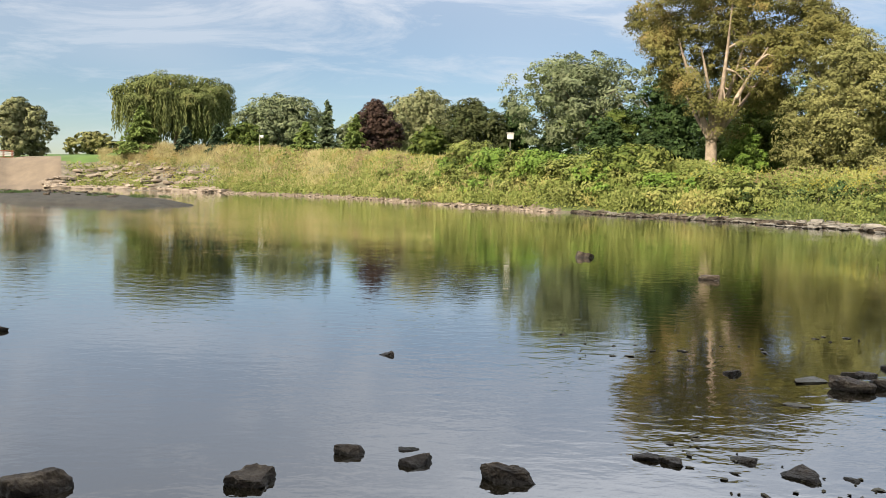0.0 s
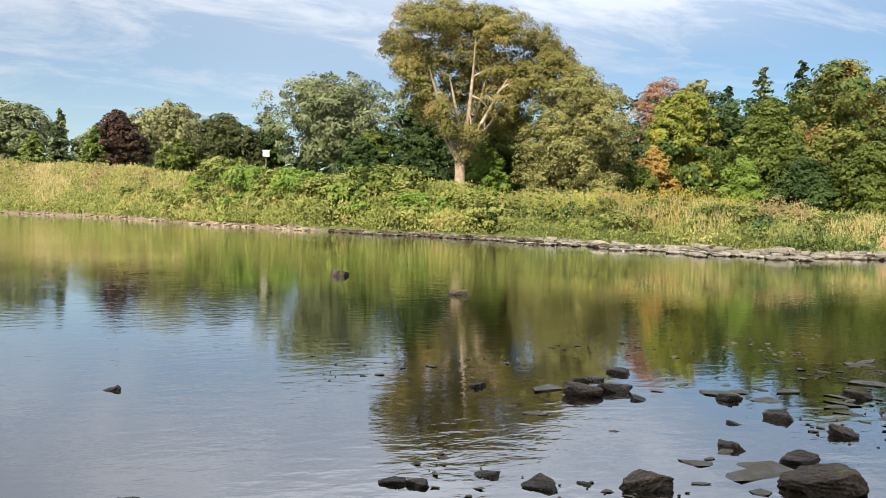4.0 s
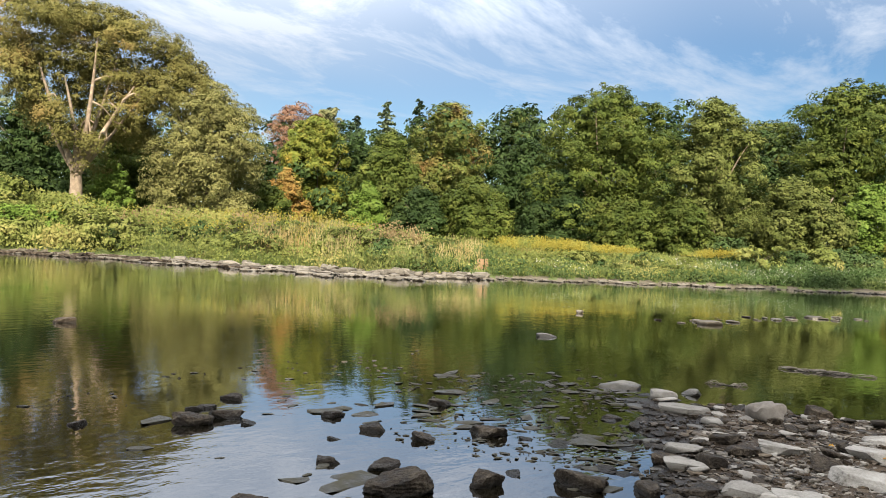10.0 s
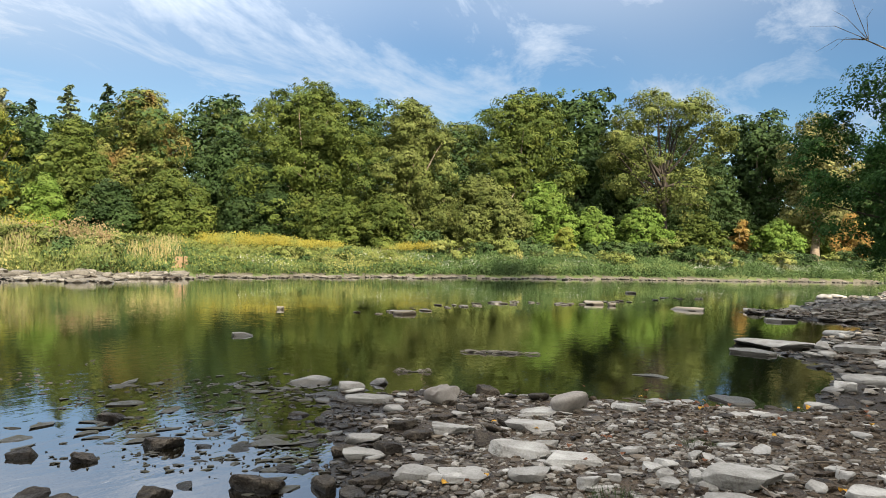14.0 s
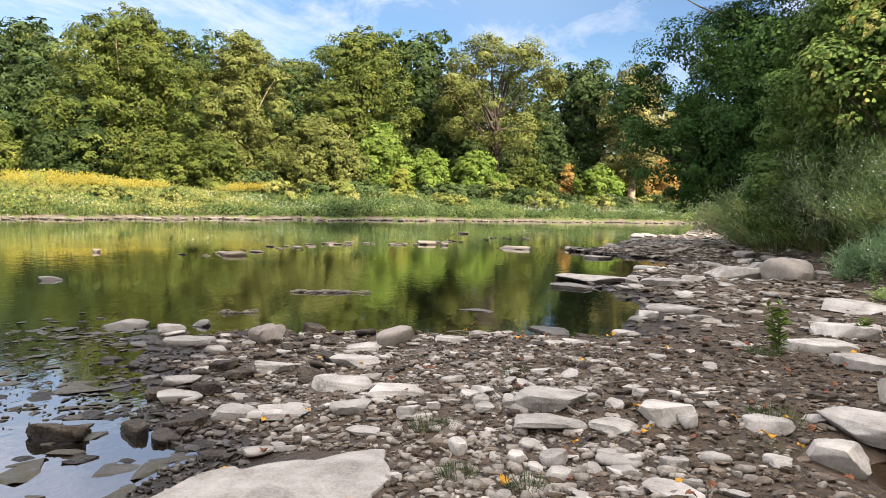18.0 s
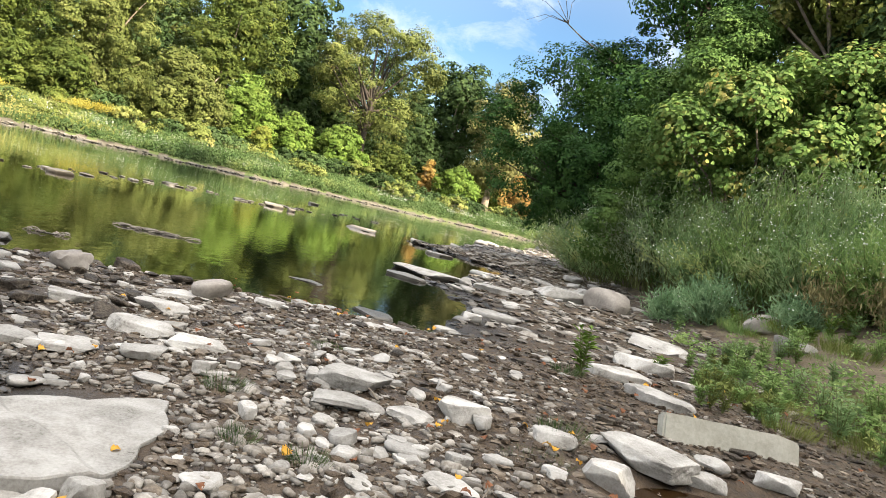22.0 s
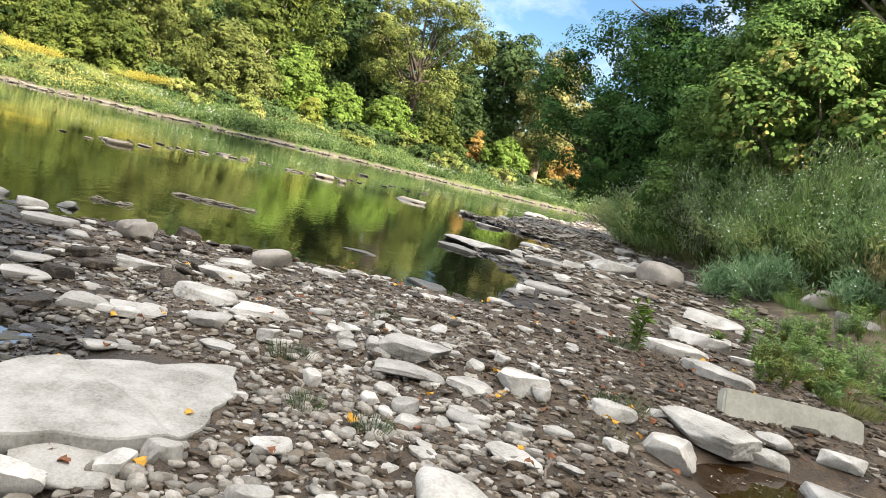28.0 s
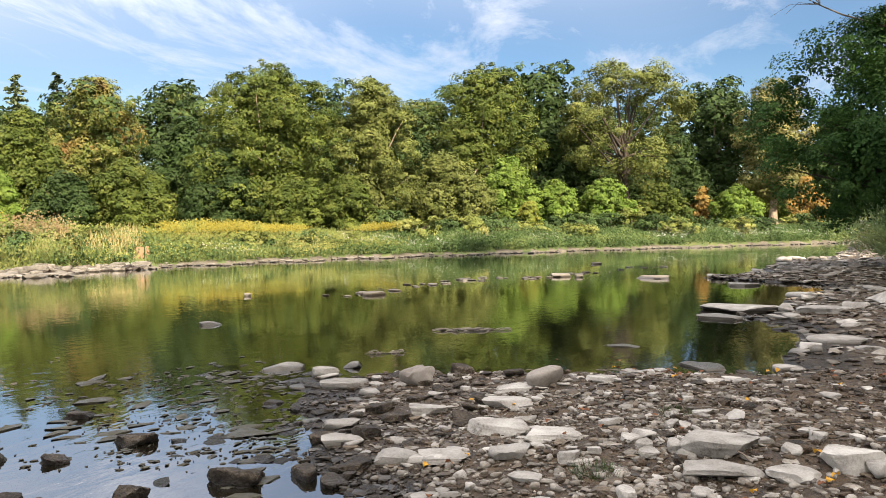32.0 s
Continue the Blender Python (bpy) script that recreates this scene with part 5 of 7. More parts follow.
for k in range(48):
    a = 24 + 42 * (k + srng.uniform(0, 1)) / 48
    if abs(a - 50) < 2:
        continue
    shrub("shrub", "low green shrub among the bank weeds", a, srng.uniform(2.6, 6.5), srng.uniform(0.6, 1.3), srng.uniform(0.9, 1.7) * (0.55 if a > 50 else 1.0), [L_WEEDDARK, L_WEEDGREEN, L_OLIVE][k % 3], 450 + k, 0.16)
for k in range(26):
    a = 67 + 31 * (k + srng.uniform(0, 1)) / 26
    shrub("shrub", "dark green shrub before the wood", a, srng.uniform(4.5, 9.5), srng.uniform(1.0, 1.8), srng.uniform(1.1, 1.9), [L_WEEDDARK, L_DEEP, L_WEEDGREEN][k % 3], 400 + k, 0.2)

# ---- rocks ----
def sphere_grid(sub):
    bm = bmesh.new()
    bmesh.ops.create_icosphere(bm, subdivisions=sub, radius=1.0)
    v = np.array([p.co[:] for p in bm.verts])
    f = np.array([[q.index for q in p.verts] for p in bm.faces])
    bm.free()
    return v, f


SPHERES = {k: sphere_grid(k) for k in (1, 2, 3, 4, 5)}


def rock_arrays(seed, sub=3, planes=9, sharp=14.0, rough=0.05, slab=0.7, steep=0.3):
    """A broken stone in a box of side 1: flat breaks on all sides with worn edges."""
    rng = np.random.default_rng(seed)
    d, f = SPHERES[sub]
    n = unit(rng.normal(size=(planes, 3)) * [1, 1, steep])
    o = rng.uniform(0.55, 1.0, planes)
    n = np.concatenate([n, [(rng.normal(0, 0.10), rng.normal(0, 0.10), 1), (rng.normal(0, 0.1), rng.normal(0, 0.1), -1)]])
    n = unit(n)
    o = np.concatenate([o, [slab * rng.uniform(0.8, 1.0), slab]])
    t = np.maximum(d @ n.T, 0.0) / o
    r = np.maximum((t ** sharp).sum(axis=1), 1e-6) ** (-1 / sharp)
    v = d * np.minimum(r, 1.5)[:, None]
    v = v * (1 + rough * waves(v, 3.0, seed) + rough * 0.45 * waves(v, 9.0, seed + 1) + rough * 0.25 * waves(v, 22.0, seed + 2))[:, None]
    lo, hi = v.min(axis=0), v.max(axis=0)
    return (v - (lo + hi) / 2) / (hi - lo), f


def worn(me, angle=38.0):
    """Smooth faces with the sharp breaks left as edges."""
    me.polygons.foreach_set("use_smooth", np.full(len(me.polygons), True))
    me.set_sharp_from_angle(angle=radians(angle))
    return me


def rock(x, y, w, dp, h, mat, seed, name="rock", label="pale grey limestone rock on the muddy shore", group="rocks on the shore", turn=None, sub=3, sharp=14.0, planes=9, rough=0.05, sink=0.22, lean=(0, 0), slab=0.7, z=None, steep=0.3):
    v, f = rock_arrays(seed, sub, planes, sharp, rough, slab, steep)
    if mat is M_STONE and sharp > 20:
        h, sink = h * 0.92, 0.24
    if mat is M_BROWNSTONE and z is None:
        w, dp, h, lean = w * 0.86, dp * 0.86, h * 0.76, ((seed * 31) % 23 - 11, (seed * 17) % 25 - 12)
    v = v * [w, dp, h]
    me = worn(mesh_from(name, v, f, [mat], smooth=True))
    ob = new(name, me)
    g = max(gz(x, y), -0.03) if z is None else z
    tn = (seed * 47) % 40 - 20 + math.degrees(-math.atan2(x, y)) if turn is None else turn
    ob.matrix_basis = pose(x, y, g + h * (0.5 - sink), lean[0], lean[1], tn)
    return tagged(ob, label, "rock", group)

# rocks, each at its place along the shore
rock(3.71, 16.11, 0.48, 0.36, 0.25, M_BROWNSTONE, 501, "rock", "dark wet angular stone standing in shallow water", "stones in the water", sub=4, sharp=60, planes=8, steep=0.6, rough=0.13)
rock(4.88, 12.27, 0.39, 0.29, 0.20, M_BROWNSTONE, 502, "flat_rock", "dark wet stone lying low in the shallow water", "stones in the water", sub=4, sharp=60, planes=8, steep=0.6, rough=0.13)
rock(-0.18, 6.28, 0.17, 0.13, 0.09, M_BROWNSTONE, 503, "rock", "dark wet angular stone standing in shallow water", "stones in the water", sub=4, sharp=60, planes=8, steep=0.6, rough=0.13)
rock(-0.30, 3.94, 0.21, 0.16, 0.13, M_BROWNSTONE, 504, "rock", "dark wet angular stone standing in shallow water", "stones in the water", sub=4, sharp=60, planes=8, steep=0.6, rough=0.13)
rock(0.00, 3.99, 0.14, 0.10, 0.07, M_BROWNSTONE, 505, "rock", "dark wet angular stone standing in shallow water", "stones in the water", sub=4, sharp=60, planes=8, steep=0.6, rough=0.13)
rock(0.03, 3.78, 0.22, 0.16, 0.12, M_BROWNSTONE, 506, "flat_rock", "dark wet stone lying low in the shallow water", "stones in the water", sub=4, sharp=60, planes=8, steep=0.6, rough=0.13)
rock(0.47, 3.59, 0.31, 0.23, 0.16, M_BROWNSTONE, 507, "flat_rock", "dark wet stone lying low in the shallow water", "stones in the water", sub=5, sharp=60, planes=8, steep=0.6, rough=0.13)
rock(-0.73, 3.52, 0.29, 0.22, 0.14, M_BROWNSTONE, 508, "flat_rock", "dark wet stone lying low in the shallow water", "stones in the water", sub=4, sharp=60, planes=8, steep=0.6, rough=0.13)
rock(-1.67, 3.41, 0.37, 0.28, 0.19, M_BROWNSTONE, 509, "flat_rock", "dark wet stone lying low in the shallow water", "stones in the water", sub=5, sharp=60, planes=8, steep=0.6, rough=0.13)
rock(-3.70, 7.09, 0.11, 0.08, 0.12, M_BROWNSTONE, 510, "rock", "dark wet angular stone standing in shallow water", "stones in the water", sub=4, sharp=60, planes=8, steep=0.6, rough=0.13)
rock(1.35, 3.83, 0.20, 0.15, 0.10, M_BROWNSTONE, 511, "flat_rock", "dark wet stone lying low in the shallow water", "stones in the water", sub=4, sharp=60, planes=8, steep=0.6, rough=0.13)
rock(2.50, 5.78, 0.19, 0.14, 0.10, M_BROWNSTONE, 512, "flat_rock", "dark wet stone lying low in the shallow water", "stones in the water", sub=4, sharp=60, planes=8, steep=0.6, rough=0.13)
rock(3.20, 5.36, 0.37, 0.28, 0.19, M_BROWNSTONE, 513, "flat_rock", "dark wet stone lying low in the shallow water", "stones in the water", sub=4, sharp=60, planes=8, steep=0.6, rough=0.13)
rock(3.57, 5.75, 0.20, 0.15, 0.10, M_BROWNSTONE, 514, "rock", "dark wet angular stone standing in shallow water", "stones in the water", sub=4, sharp=60, planes=8, steep=0.6, rough=0.13)
rock(3.52, 5.39, 0.30, 0.22, 0.16, M_BROWNSTONE, 515, "flat_rock", "dark wet stone lying low in the shallow water", "stones in the water", sub=4, sharp=60, planes=8, steep=0.6, rough=0.13)
rock(3.54, 5.08, 0.18, 0.13, 0.09, M_BROWNSTONE, 516, "rock", "dark wet angular stone standing in shallow water", "stones in the water", sub=4, sharp=60, planes=8, steep=0.6, rough=0.13)
rock(3.93, 5.96, 0.26, 0.19, 0.13, M_BROWNSTONE, 517, "flat_rock", "dark wet stone lying low in the shallow water", "stones in the water", sub=4, sharp=60, planes=8, steep=0.6, rough=0.13)
rock(3.45, 5.77, 0.19, 0.14, 0.10, M_BROWNSTONE, 518, "rock", "dark wet angular stone standing in shallow water", "stones in the water", sub=4, sharp=60, planes=8, steep=0.6, rough=0.13)
rock(3.78, 4.34, 0.13, 0.10, 0.07, M_BROWNSTONE, 519, "rock", "dark wet angular stone standing in shallow water", "stones in the water", sub=4, sharp=60, planes=8, steep=0.6, rough=0.13)
rock(4.18, 4.35, 0.26, 0.19, 0.13, M_BROWNSTONE, 520, "flat_rock", "dark wet stone lying low in the shallow water", "stones in the water", sub=4, sharp=60, planes=8, steep=0.6, rough=0.13)
rock(3.37, 3.89, 0.22, 0.17, 0.12, M_BROWNSTONE, 521, "flat_rock", "dark wet stone lying low in the shallow water", "stones in the water", sub=4, sharp=60, planes=8, steep=0.6, rough=0.13)
rock(4.31, 3.93, 0.25, 0.19, 0.13, M_BROWNSTONE, 522, "flat_rock", "dark wet stone lying low in the shallow water", "stones in the water", sub=4, sharp=60, planes=8, steep=0.6, rough=0.13)
rock(3.58, 3.58, 0.25, 0.19, 0.13, M_BROWNSTONE, 523, "flat_rock", "dark wet stone lying low in the shallow water", "stones in the water", sub=4, sharp=60, planes=8, steep=0.6, rough=0.13)
rock(3.34, 3.20, 0.49, 0.37, 0.25, M_BROWNSTONE, 524, "flat_rock", "dark wet stone lying low in the shallow water", "stones in the water", sub=5, sharp=60, planes=8, steep=0.6, rough=0.13)
rock(2.46, 3.48, 0.33, 0.25, 0.17, M_BROWNSTONE, 525, "flat_rock", "dark wet stone lying low in the shallow water", "stones in the water", sub=5, sharp=60, planes=8, steep=0.6, rough=0.13)
rock(1.95, 3.64, 0.24, 0.18, 0.12, M_BROWNSTONE, 526, "rock", "dark wet angular stone standing in shallow water", "stones in the water", sub=4, sharp=60, planes=8, steep=0.6, rough=0.13)
rock(2.18, 3.60, 0.14, 0.10, 0.07, M_BROWNSTONE, 527, "flat_rock", "dark wet stone lying low in the shallow water", "stones in the water", sub=4, sharp=60, planes=8, steep=0.6, rough=0.13)
rock(1.25, 3.90, 0.19, 0.14, 0.10, M_BROWNSTONE, 528, "flat_rock", "dark wet stone lying low in the shallow water", "stones in the water", sub=4, sharp=60, planes=8, steep=0.6, rough=0.13)
rock(1.76, 3.86, 0.18, 0.14, 0.09, M_BROWNSTONE, 529, "flat_rock", "dark wet stone lying low in the shallow water", "stones in the water", sub=4, sharp=60, planes=8, steep=0.6, rough=0.13)
rock(4.85, 3.74, 0.34, 0.25, 0.17, M_BROWNSTONE, 530, "flat_rock", "dark wet stone lying low in the shallow water", "stones in the water", sub=4, sharp=60, planes=8, steep=0.6, rough=0.13)
rock(3.84, 2.94, 0.29, 0.22, 0.20, M_BROWNSTONE, 531, "rock", "dark wet angular stone standing in shallow water", "stones in the water", sub=4, sharp=60, planes=8, steep=0.6, rough=0.13)
rock(4.31, 2.56, 0.41, 0.30, 0.20, M_BROWNSTONE, 532, "flat_rock", "dark wet stone lying low in the shallow water", "stones in the water", sub=5, sharp=60, planes=8, steep=0.6, rough=0.13)
rock(5.35, 4.74, 0.29, 0.22, 0.14, M_BROWNSTONE, 535, "flat_rock", "dark wet stone lying low in the shallow water", "stones in the water", sub=4, sharp=60, planes=8, steep=0.6, rough=0.13)
rock(4.25, 4.92, 0.26, 0.20, 0.13, M_BROWNSTONE, 536, "flat_rock", "dark wet stone lying low in the shallow water", "stones in the water", sub=4, sharp=60, planes=8, steep=0.6, rough=0.13)
rock(7.72, 4.24, 0.47, 0.36, 0.13, M_STONE, 537, "rock", "pale grey limestone block on the muddy shore", "rocks on the shore", sub=4, sharp=30, rough=0.03)
rock(7.34, 3.54, 0.29, 0.22, 0.14, M_STONE, 538, "rock", "pale grey limestone block on the muddy shore", "rocks on the shore", sub=4, sharp=60, rough=0.03)
rock(6.98, 3.14, 0.49, 0.37, 0.08, M_STONE, 539, "flat_rock", "flat pale limestone slab on the muddy shore", "rocks on the shore", sub=4, sharp=60, planes=7, steep=0.22, rough=0.03)
rock(8.03, 3.55, 0.22, 0.17, 0.13, M_STONE, 540, "rock", "pale grey limestone block on the muddy shore", "rocks on the shore", sub=4, sharp=30, rough=0.03)
rock(6.94, 2.38, 0.33, 0.27, 0.20, M_GREYSTONE, 541, "boulder", "rounded grey boulder at the water's edge", "rocks on the shore", sub=4, sharp=3.2, planes=8, slab=0.9, steep=0.8, rough=0.09)
rock(6.80, 1.16, 0.34, 0.27, 0.20, M_GREYSTONE, 542, "boulder", "rounded grey boulder at the water's edge", "rocks on the shore", sub=4, sharp=4.0, planes=6, slab=0.9, steep=0.8, rough=0.04)
rock(5.11, 2.25, 0.30, 0.23, 0.08, M_STONE, 543, "flat_rock", "flat pale limestone slab on the muddy shore", "rocks on the shore", sub=5, sharp=60, planes=7, steep=0.22, rough=0.03)
rock(5.58, 2.49, 0.29, 0.21, 0.06, M_STONE, 544, "flat_rock", "flat pale limestone slab on the muddy shore", "rocks on the shore", sub=4, sharp=60, planes=7, steep=0.22, rough=0.03)
rock(6.01, 1.89, 0.40, 0.30, 0.08, M_STONE, 545, "flat_rock", "flat pale limestone slab on the muddy shore", "rocks on the shore", sub=4, sharp=60, planes=7, steep=0.22, rough=0.03)
rock(6.16, 1.33, 0.40, 0.30, 0.09, M_STONE, 546, "flat_rock", "flat pale limestone slab on the muddy shore", "rocks on the shore", sub=4, sharp=60, planes=7, steep=0.22, rough=0.03)
rock(5.42, 1.21, 0.41, 0.31, 0.10, M_STONE, 547, "flat_rock", "flat pale limestone slab on the muddy shore", "rocks on the shore", sub=5, sharp=60, planes=7, steep=0.22, rough=0.03)
rock(6.68, 1.39, 0.34, 0.25, 0.06, M_STONE, 548, "flat_rock", "flat pale limestone slab on the muddy shore", "rocks on the shore", sub=4, sharp=60, planes=7, steep=0.22, rough=0.03)
rock(5.26, 0.79, 0.36, 0.27, 0.08, M_STONE, 549, "flat_rock", "flat pale limestone slab on the muddy shore", "rocks on the shore", sub=5, sharp=60, planes=7, steep=0.22, rough=0.03)
rock(4.81, 1.70, 0.29, 0.22, 0.09, M_STONE, 551, "rock", "pale grey limestone block on the muddy shore", "rocks on the shore", sub=4, sharp=60, rough=0.03)
rock(4.86, 1.41, 0.34, 0.26, 0.05, M_STONE, 552, "flat_rock", "flat pale limestone slab on the muddy shore", "rocks on the shore", sub=5, sharp=60, planes=7, steep=0.22, rough=0.03)
rock(11.03, 7.57, 0.34, 0.25, 0.12, M_STONE, 553, "rock", "pale grey limestone block on the muddy shore", "rocks on the shore", sub=4, sharp=60, rough=0.03)
rock(16.92, 7.29, 0.60, 0.45, 0.15, M_FARSTONE, 554, "flat_rock", "pale stone standing out of the river", "stones in the water", sub=4, sharp=60, planes=7, steep=0.22, rough=0.03)
rock(22.38, 6.80, 0.42, 0.32, 0.13, M_FARSTONE, 555, "rock", "pale stone standing out of the river", "stones in the water", sub=4, sharp=30, rough=0.03)
rock(24.19, 4.17, 0.62, 0.47, 0.18, M_FARSTONE, 556, "rock", "pale stone standing out of the river", "stones in the water", sub=4, sharp=60, rough=0.03)
rock(16.10, 10.19, 0.19, 0.15, 0.14, M_FARSTONE, 557, "rock", "pale stone standing out of the river", "stones in the water", sub=4, sharp=60, rough=0.03)
rock(10.32, 0.90, 0.46, 0.34, 0.06, M_STONE, 558, "flat_rock", "flat pale limestone slab on the muddy shore", "rocks on the shore", sub=4, sharp=60, planes=7, steep=0.22, rough=0.03)
rock(32.82, 4.23, 0.43, 0.32, 0.15, M_FARSTONE, 559, "rock", "pale stone standing out of the river", "stones in the water", sub=4, sharp=60, rough=0.03)
rock(23.91, 1.34, 1.03, 0.77, 0.16, M_FARSTONE, 560, "flat_rock", "pale stone standing out of the river", "stones in the water", sub=4, sharp=60, planes=7, steep=0.22, rough=0.03)
rock(24.05, 3.59, 0.28, 0.21, 0.16, M_FARSTONE, 561, "rock", "pale stone standing out of the river", "stones in the water", sub=4, sharp=30, rough=0.03)
rock(4.87, -0.87, 0.33, 0.25, 0.14, M_STONE, 562, "rock", "pale grey limestone block on the muddy shore", "rocks on the shore", sub=5, sharp=60, rough=0.03)
rock(5.04, -0.21, 0.44, 0.33, 0.12, M_STONE, 563, "rock", "pale grey limestone block on the muddy shore", "rocks on the shore", sub=5, sharp=60, rough=0.03)
rock(4.75, -0.22, 0.42, 0.31, 0.07, M_STONE, 564, "flat_rock", "flat pale limestone slab on the muddy shore", "rocks on the shore", sub=5, sharp=60, planes=7, steep=0.22, rough=0.03)
rock(4.69, -0.57, 0.29, 0.22, 0.05, M_STONE, 565, "flat_rock", "flat pale limestone slab on the muddy shore", "rocks on the shore", sub=4, sharp=60, planes=7, steep=0.22, rough=0.03)
rock(4.80, -1.39, 0.28, 0.21, 0.09, M_STONE, 566, "rock", "pale grey limestone block on the muddy shore", "rocks on the shore", sub=4, sharp=60, rough=0.03)
rock(5.05, -2.04, 0.59, 0.44, 0.15, M_STONE, 567, "flat_rock", "flat pale limestone slab on the muddy shore", "rocks on the shore", sub=5, sharp=60, planes=7, steep=0.22, rough=0.03)
rock(4.51, -1.66, 0.32, 0.24, 0.18, M_STONE, 568, "rock", "pale grey limestone block on the muddy shore", "rocks on the shore", sub=5, sharp=60, rough=0.03)
rock(9.03, -3.19, 0.72, 0.54, 0.20, M_STONE, 569, "rock", "pale grey limestone block on the muddy shore", "rocks on the shore", sub=4, sharp=60, rough=0.03)
rock(7.57, -2.49, 0.62, 0.47, 0.11, M_STONE, 570, "flat_rock", "flat pale limestone slab on the muddy shore", "rocks on the shore", sub=4, sharp=60, planes=7, steep=0.22, rough=0.03)
rock(6.75, -2.63, 0.58, 0.44, 0.13, M_STONE, 571, "flat_rock", "flat pale limestone slab on the muddy shore", "rocks on the shore", sub=4, sharp=60, planes=7, steep=0.22, rough=0.03)
rock(10.92, -3.94, 0.88, 0.66, 0.15, M_STONE, 572, "flat_rock", "flat pale limestone slab on the muddy shore", "rocks on the shore", sub=4, sharp=60, planes=7, steep=0.22, rough=0.03)
rock(14.60, -4.04, 0.86, 0.66, 0.52, M_GREYSTONE, 573, "boulder", "smooth grey-brown boulder at the foot of the bushes", "rocks on the shore", sub=4, sharp=3.6, planes=5, slab=0.95, steep=0.8, rough=0.03)
rock(15.35, -3.29, 1.10, 0.82, 0.33, M_STONE, 574, "rock", "pale grey limestone block on the muddy shore", "rocks on the shore", sub=4, sharp=60, rough=0.03)
rock(7.90, -1.80, 0.33, 0.25, 0.07, M_STONE, 575, "flat_rock", "flat pale limestone slab on the muddy shore", "rocks on the shore", sub=4, sharp=60, planes=7, steep=0.22, rough=0.03)
rock(14.89, -0.72, 1.35, 1.01, 0.21, M_STONE, 576, "flat_rock", "flat pale limestone slab on the muddy shore", "rocks on the shore", sub=4, sharp=60, planes=7, steep=0.22, rough=0.03)
rock(14.15, -1.94, 0.90, 0.67, 0.14, M_STONE, 577, "flat_rock", "flat pale limestone slab on the muddy shore", "rocks on the shore", sub=4, sharp=60, planes=7, steep=0.22, rough=0.03)
rock(13.70, -0.35, 0.77, 0.58, 0.12, M_STONE, 578, "flat_rock", "flat pale limestone slab on the muddy shore", "rocks on the shore", sub=4, sharp=60, planes=7, steep=0.22, rough=0.03)
rock(21.16, -1.00, 0.83, 0.62, 0.14, M_STONE, 579, "flat_rock", "flat pale limestone slab on the muddy shore", "rocks on the shore", sub=4, sharp=60, planes=7, steep=0.22, rough=0.03)
rock(10.14, -1.28, 0.25, 0.19, 0.16, M_STONE, 580, "rock", "pale grey limestone block on the muddy shore", "rocks on the shore", sub=4, sharp=60, rough=0.03)
rock(11.03, -1.67, 0.70, 0.52, 0.11, M_STONE, 581, "flat_rock", "flat pale limestone slab on the muddy shore", "rocks on the shore", sub=4, sharp=60, planes=7, steep=0.22, rough=0.03)
rock(8.80, -0.89, 0.25, 0.19, 0.09, M_STONE, 582, "rock", "pale grey limestone block on the muddy shore", "rocks on the shore", sub=4, sharp=30, rough=0.03)
rock(8.99, -0.09, 0.56, 0.42, 0.09, M_STONE, 583, "flat_rock", "flat pale limestone slab on the muddy shore", "rocks on the shore", sub=4, sharp=60, planes=7, steep=0.22, rough=0.03)
rock(6.98, 0.71, 0.29, 0.22, 0.06, M_STONE, 584, "flat_rock", "flat pale limestone slab on the muddy shore", "rocks on the shore", sub=4, sharp=60, planes=7, steep=0.22, rough=0.03)
rock(4.93, 1.00, 0.28, 0.21, 0.07, M_STONE, 587, "flat_rock", "flat pale limestone slab on the muddy shore", "rocks on the shore", sub=4, sharp=60, planes=7, steep=0.22, rough=0.03)
rock(4.97, 0.49, 0.10, 0.07, 0.05, M_STONE, 588, "rock", "pale grey limestone block on the muddy shore", "rocks on the shore", sub=4, sharp=30, rough=0.03)
rock(4.83, 0.58, 0.20, 0.15, 0.03, M_STONE, 589, "flat_rock", "flat pale limestone slab on the muddy shore", "rocks on the shore", sub=4, sharp=60, planes=7, steep=0.22, rough=0.03)
rock(4.97, -2.39, 0.26, 0.19, 0.10, M_STONE, 591, "rock", "pale grey limestone block on the muddy shore", "rocks on the shore", sub=4, sharp=30, rough=0.03)
rock(5.21, -2.50, 0.23, 0.18, 0.08, M_STONE, 592, "rock", "pale grey limestone block on the muddy shore", "rocks on the shore", sub=4, sharp=60, rough=0.03)
rock(3.92, 1.94, 0.28, 0.21, 0.06, M_STONE, 593, "flat_rock", "flat pale limestone slab on the muddy shore", "rocks on the shore", sub=4, sharp=60, planes=7, steep=0.22, rough=0.03)
rock(4.12, -0.82, 0.14, 0.11, 0.08, M_STONE, 594, "rock", "pale grey limestone block on the muddy shore", "rocks on the shore", sub=4, sharp=30, rough=0.03)
rock(3.78, -0.78, 0.28, 0.21, 0.04, M_STONE, 595, "flat_rock", "flat pale limestone slab on the muddy shore", "rocks on the shore", sub=4, sharp=60, planes=7, steep=0.22, rough=0.03)
rock(14.93, -2.54, 0.43, 0.32, 0.16, M_STONE, 596, "rock", "pale grey limestone block on the muddy shore", "rocks on the shore", sub=4, sharp=60, rough=0.03)
rock(5.11, -2.88, 0.28, 0.21, 0.11, M_STONE, 599, "rock", "pale grey limestone block on the muddy shore", "rocks on the shore", sub=4, sharp=60, rough=0.03)
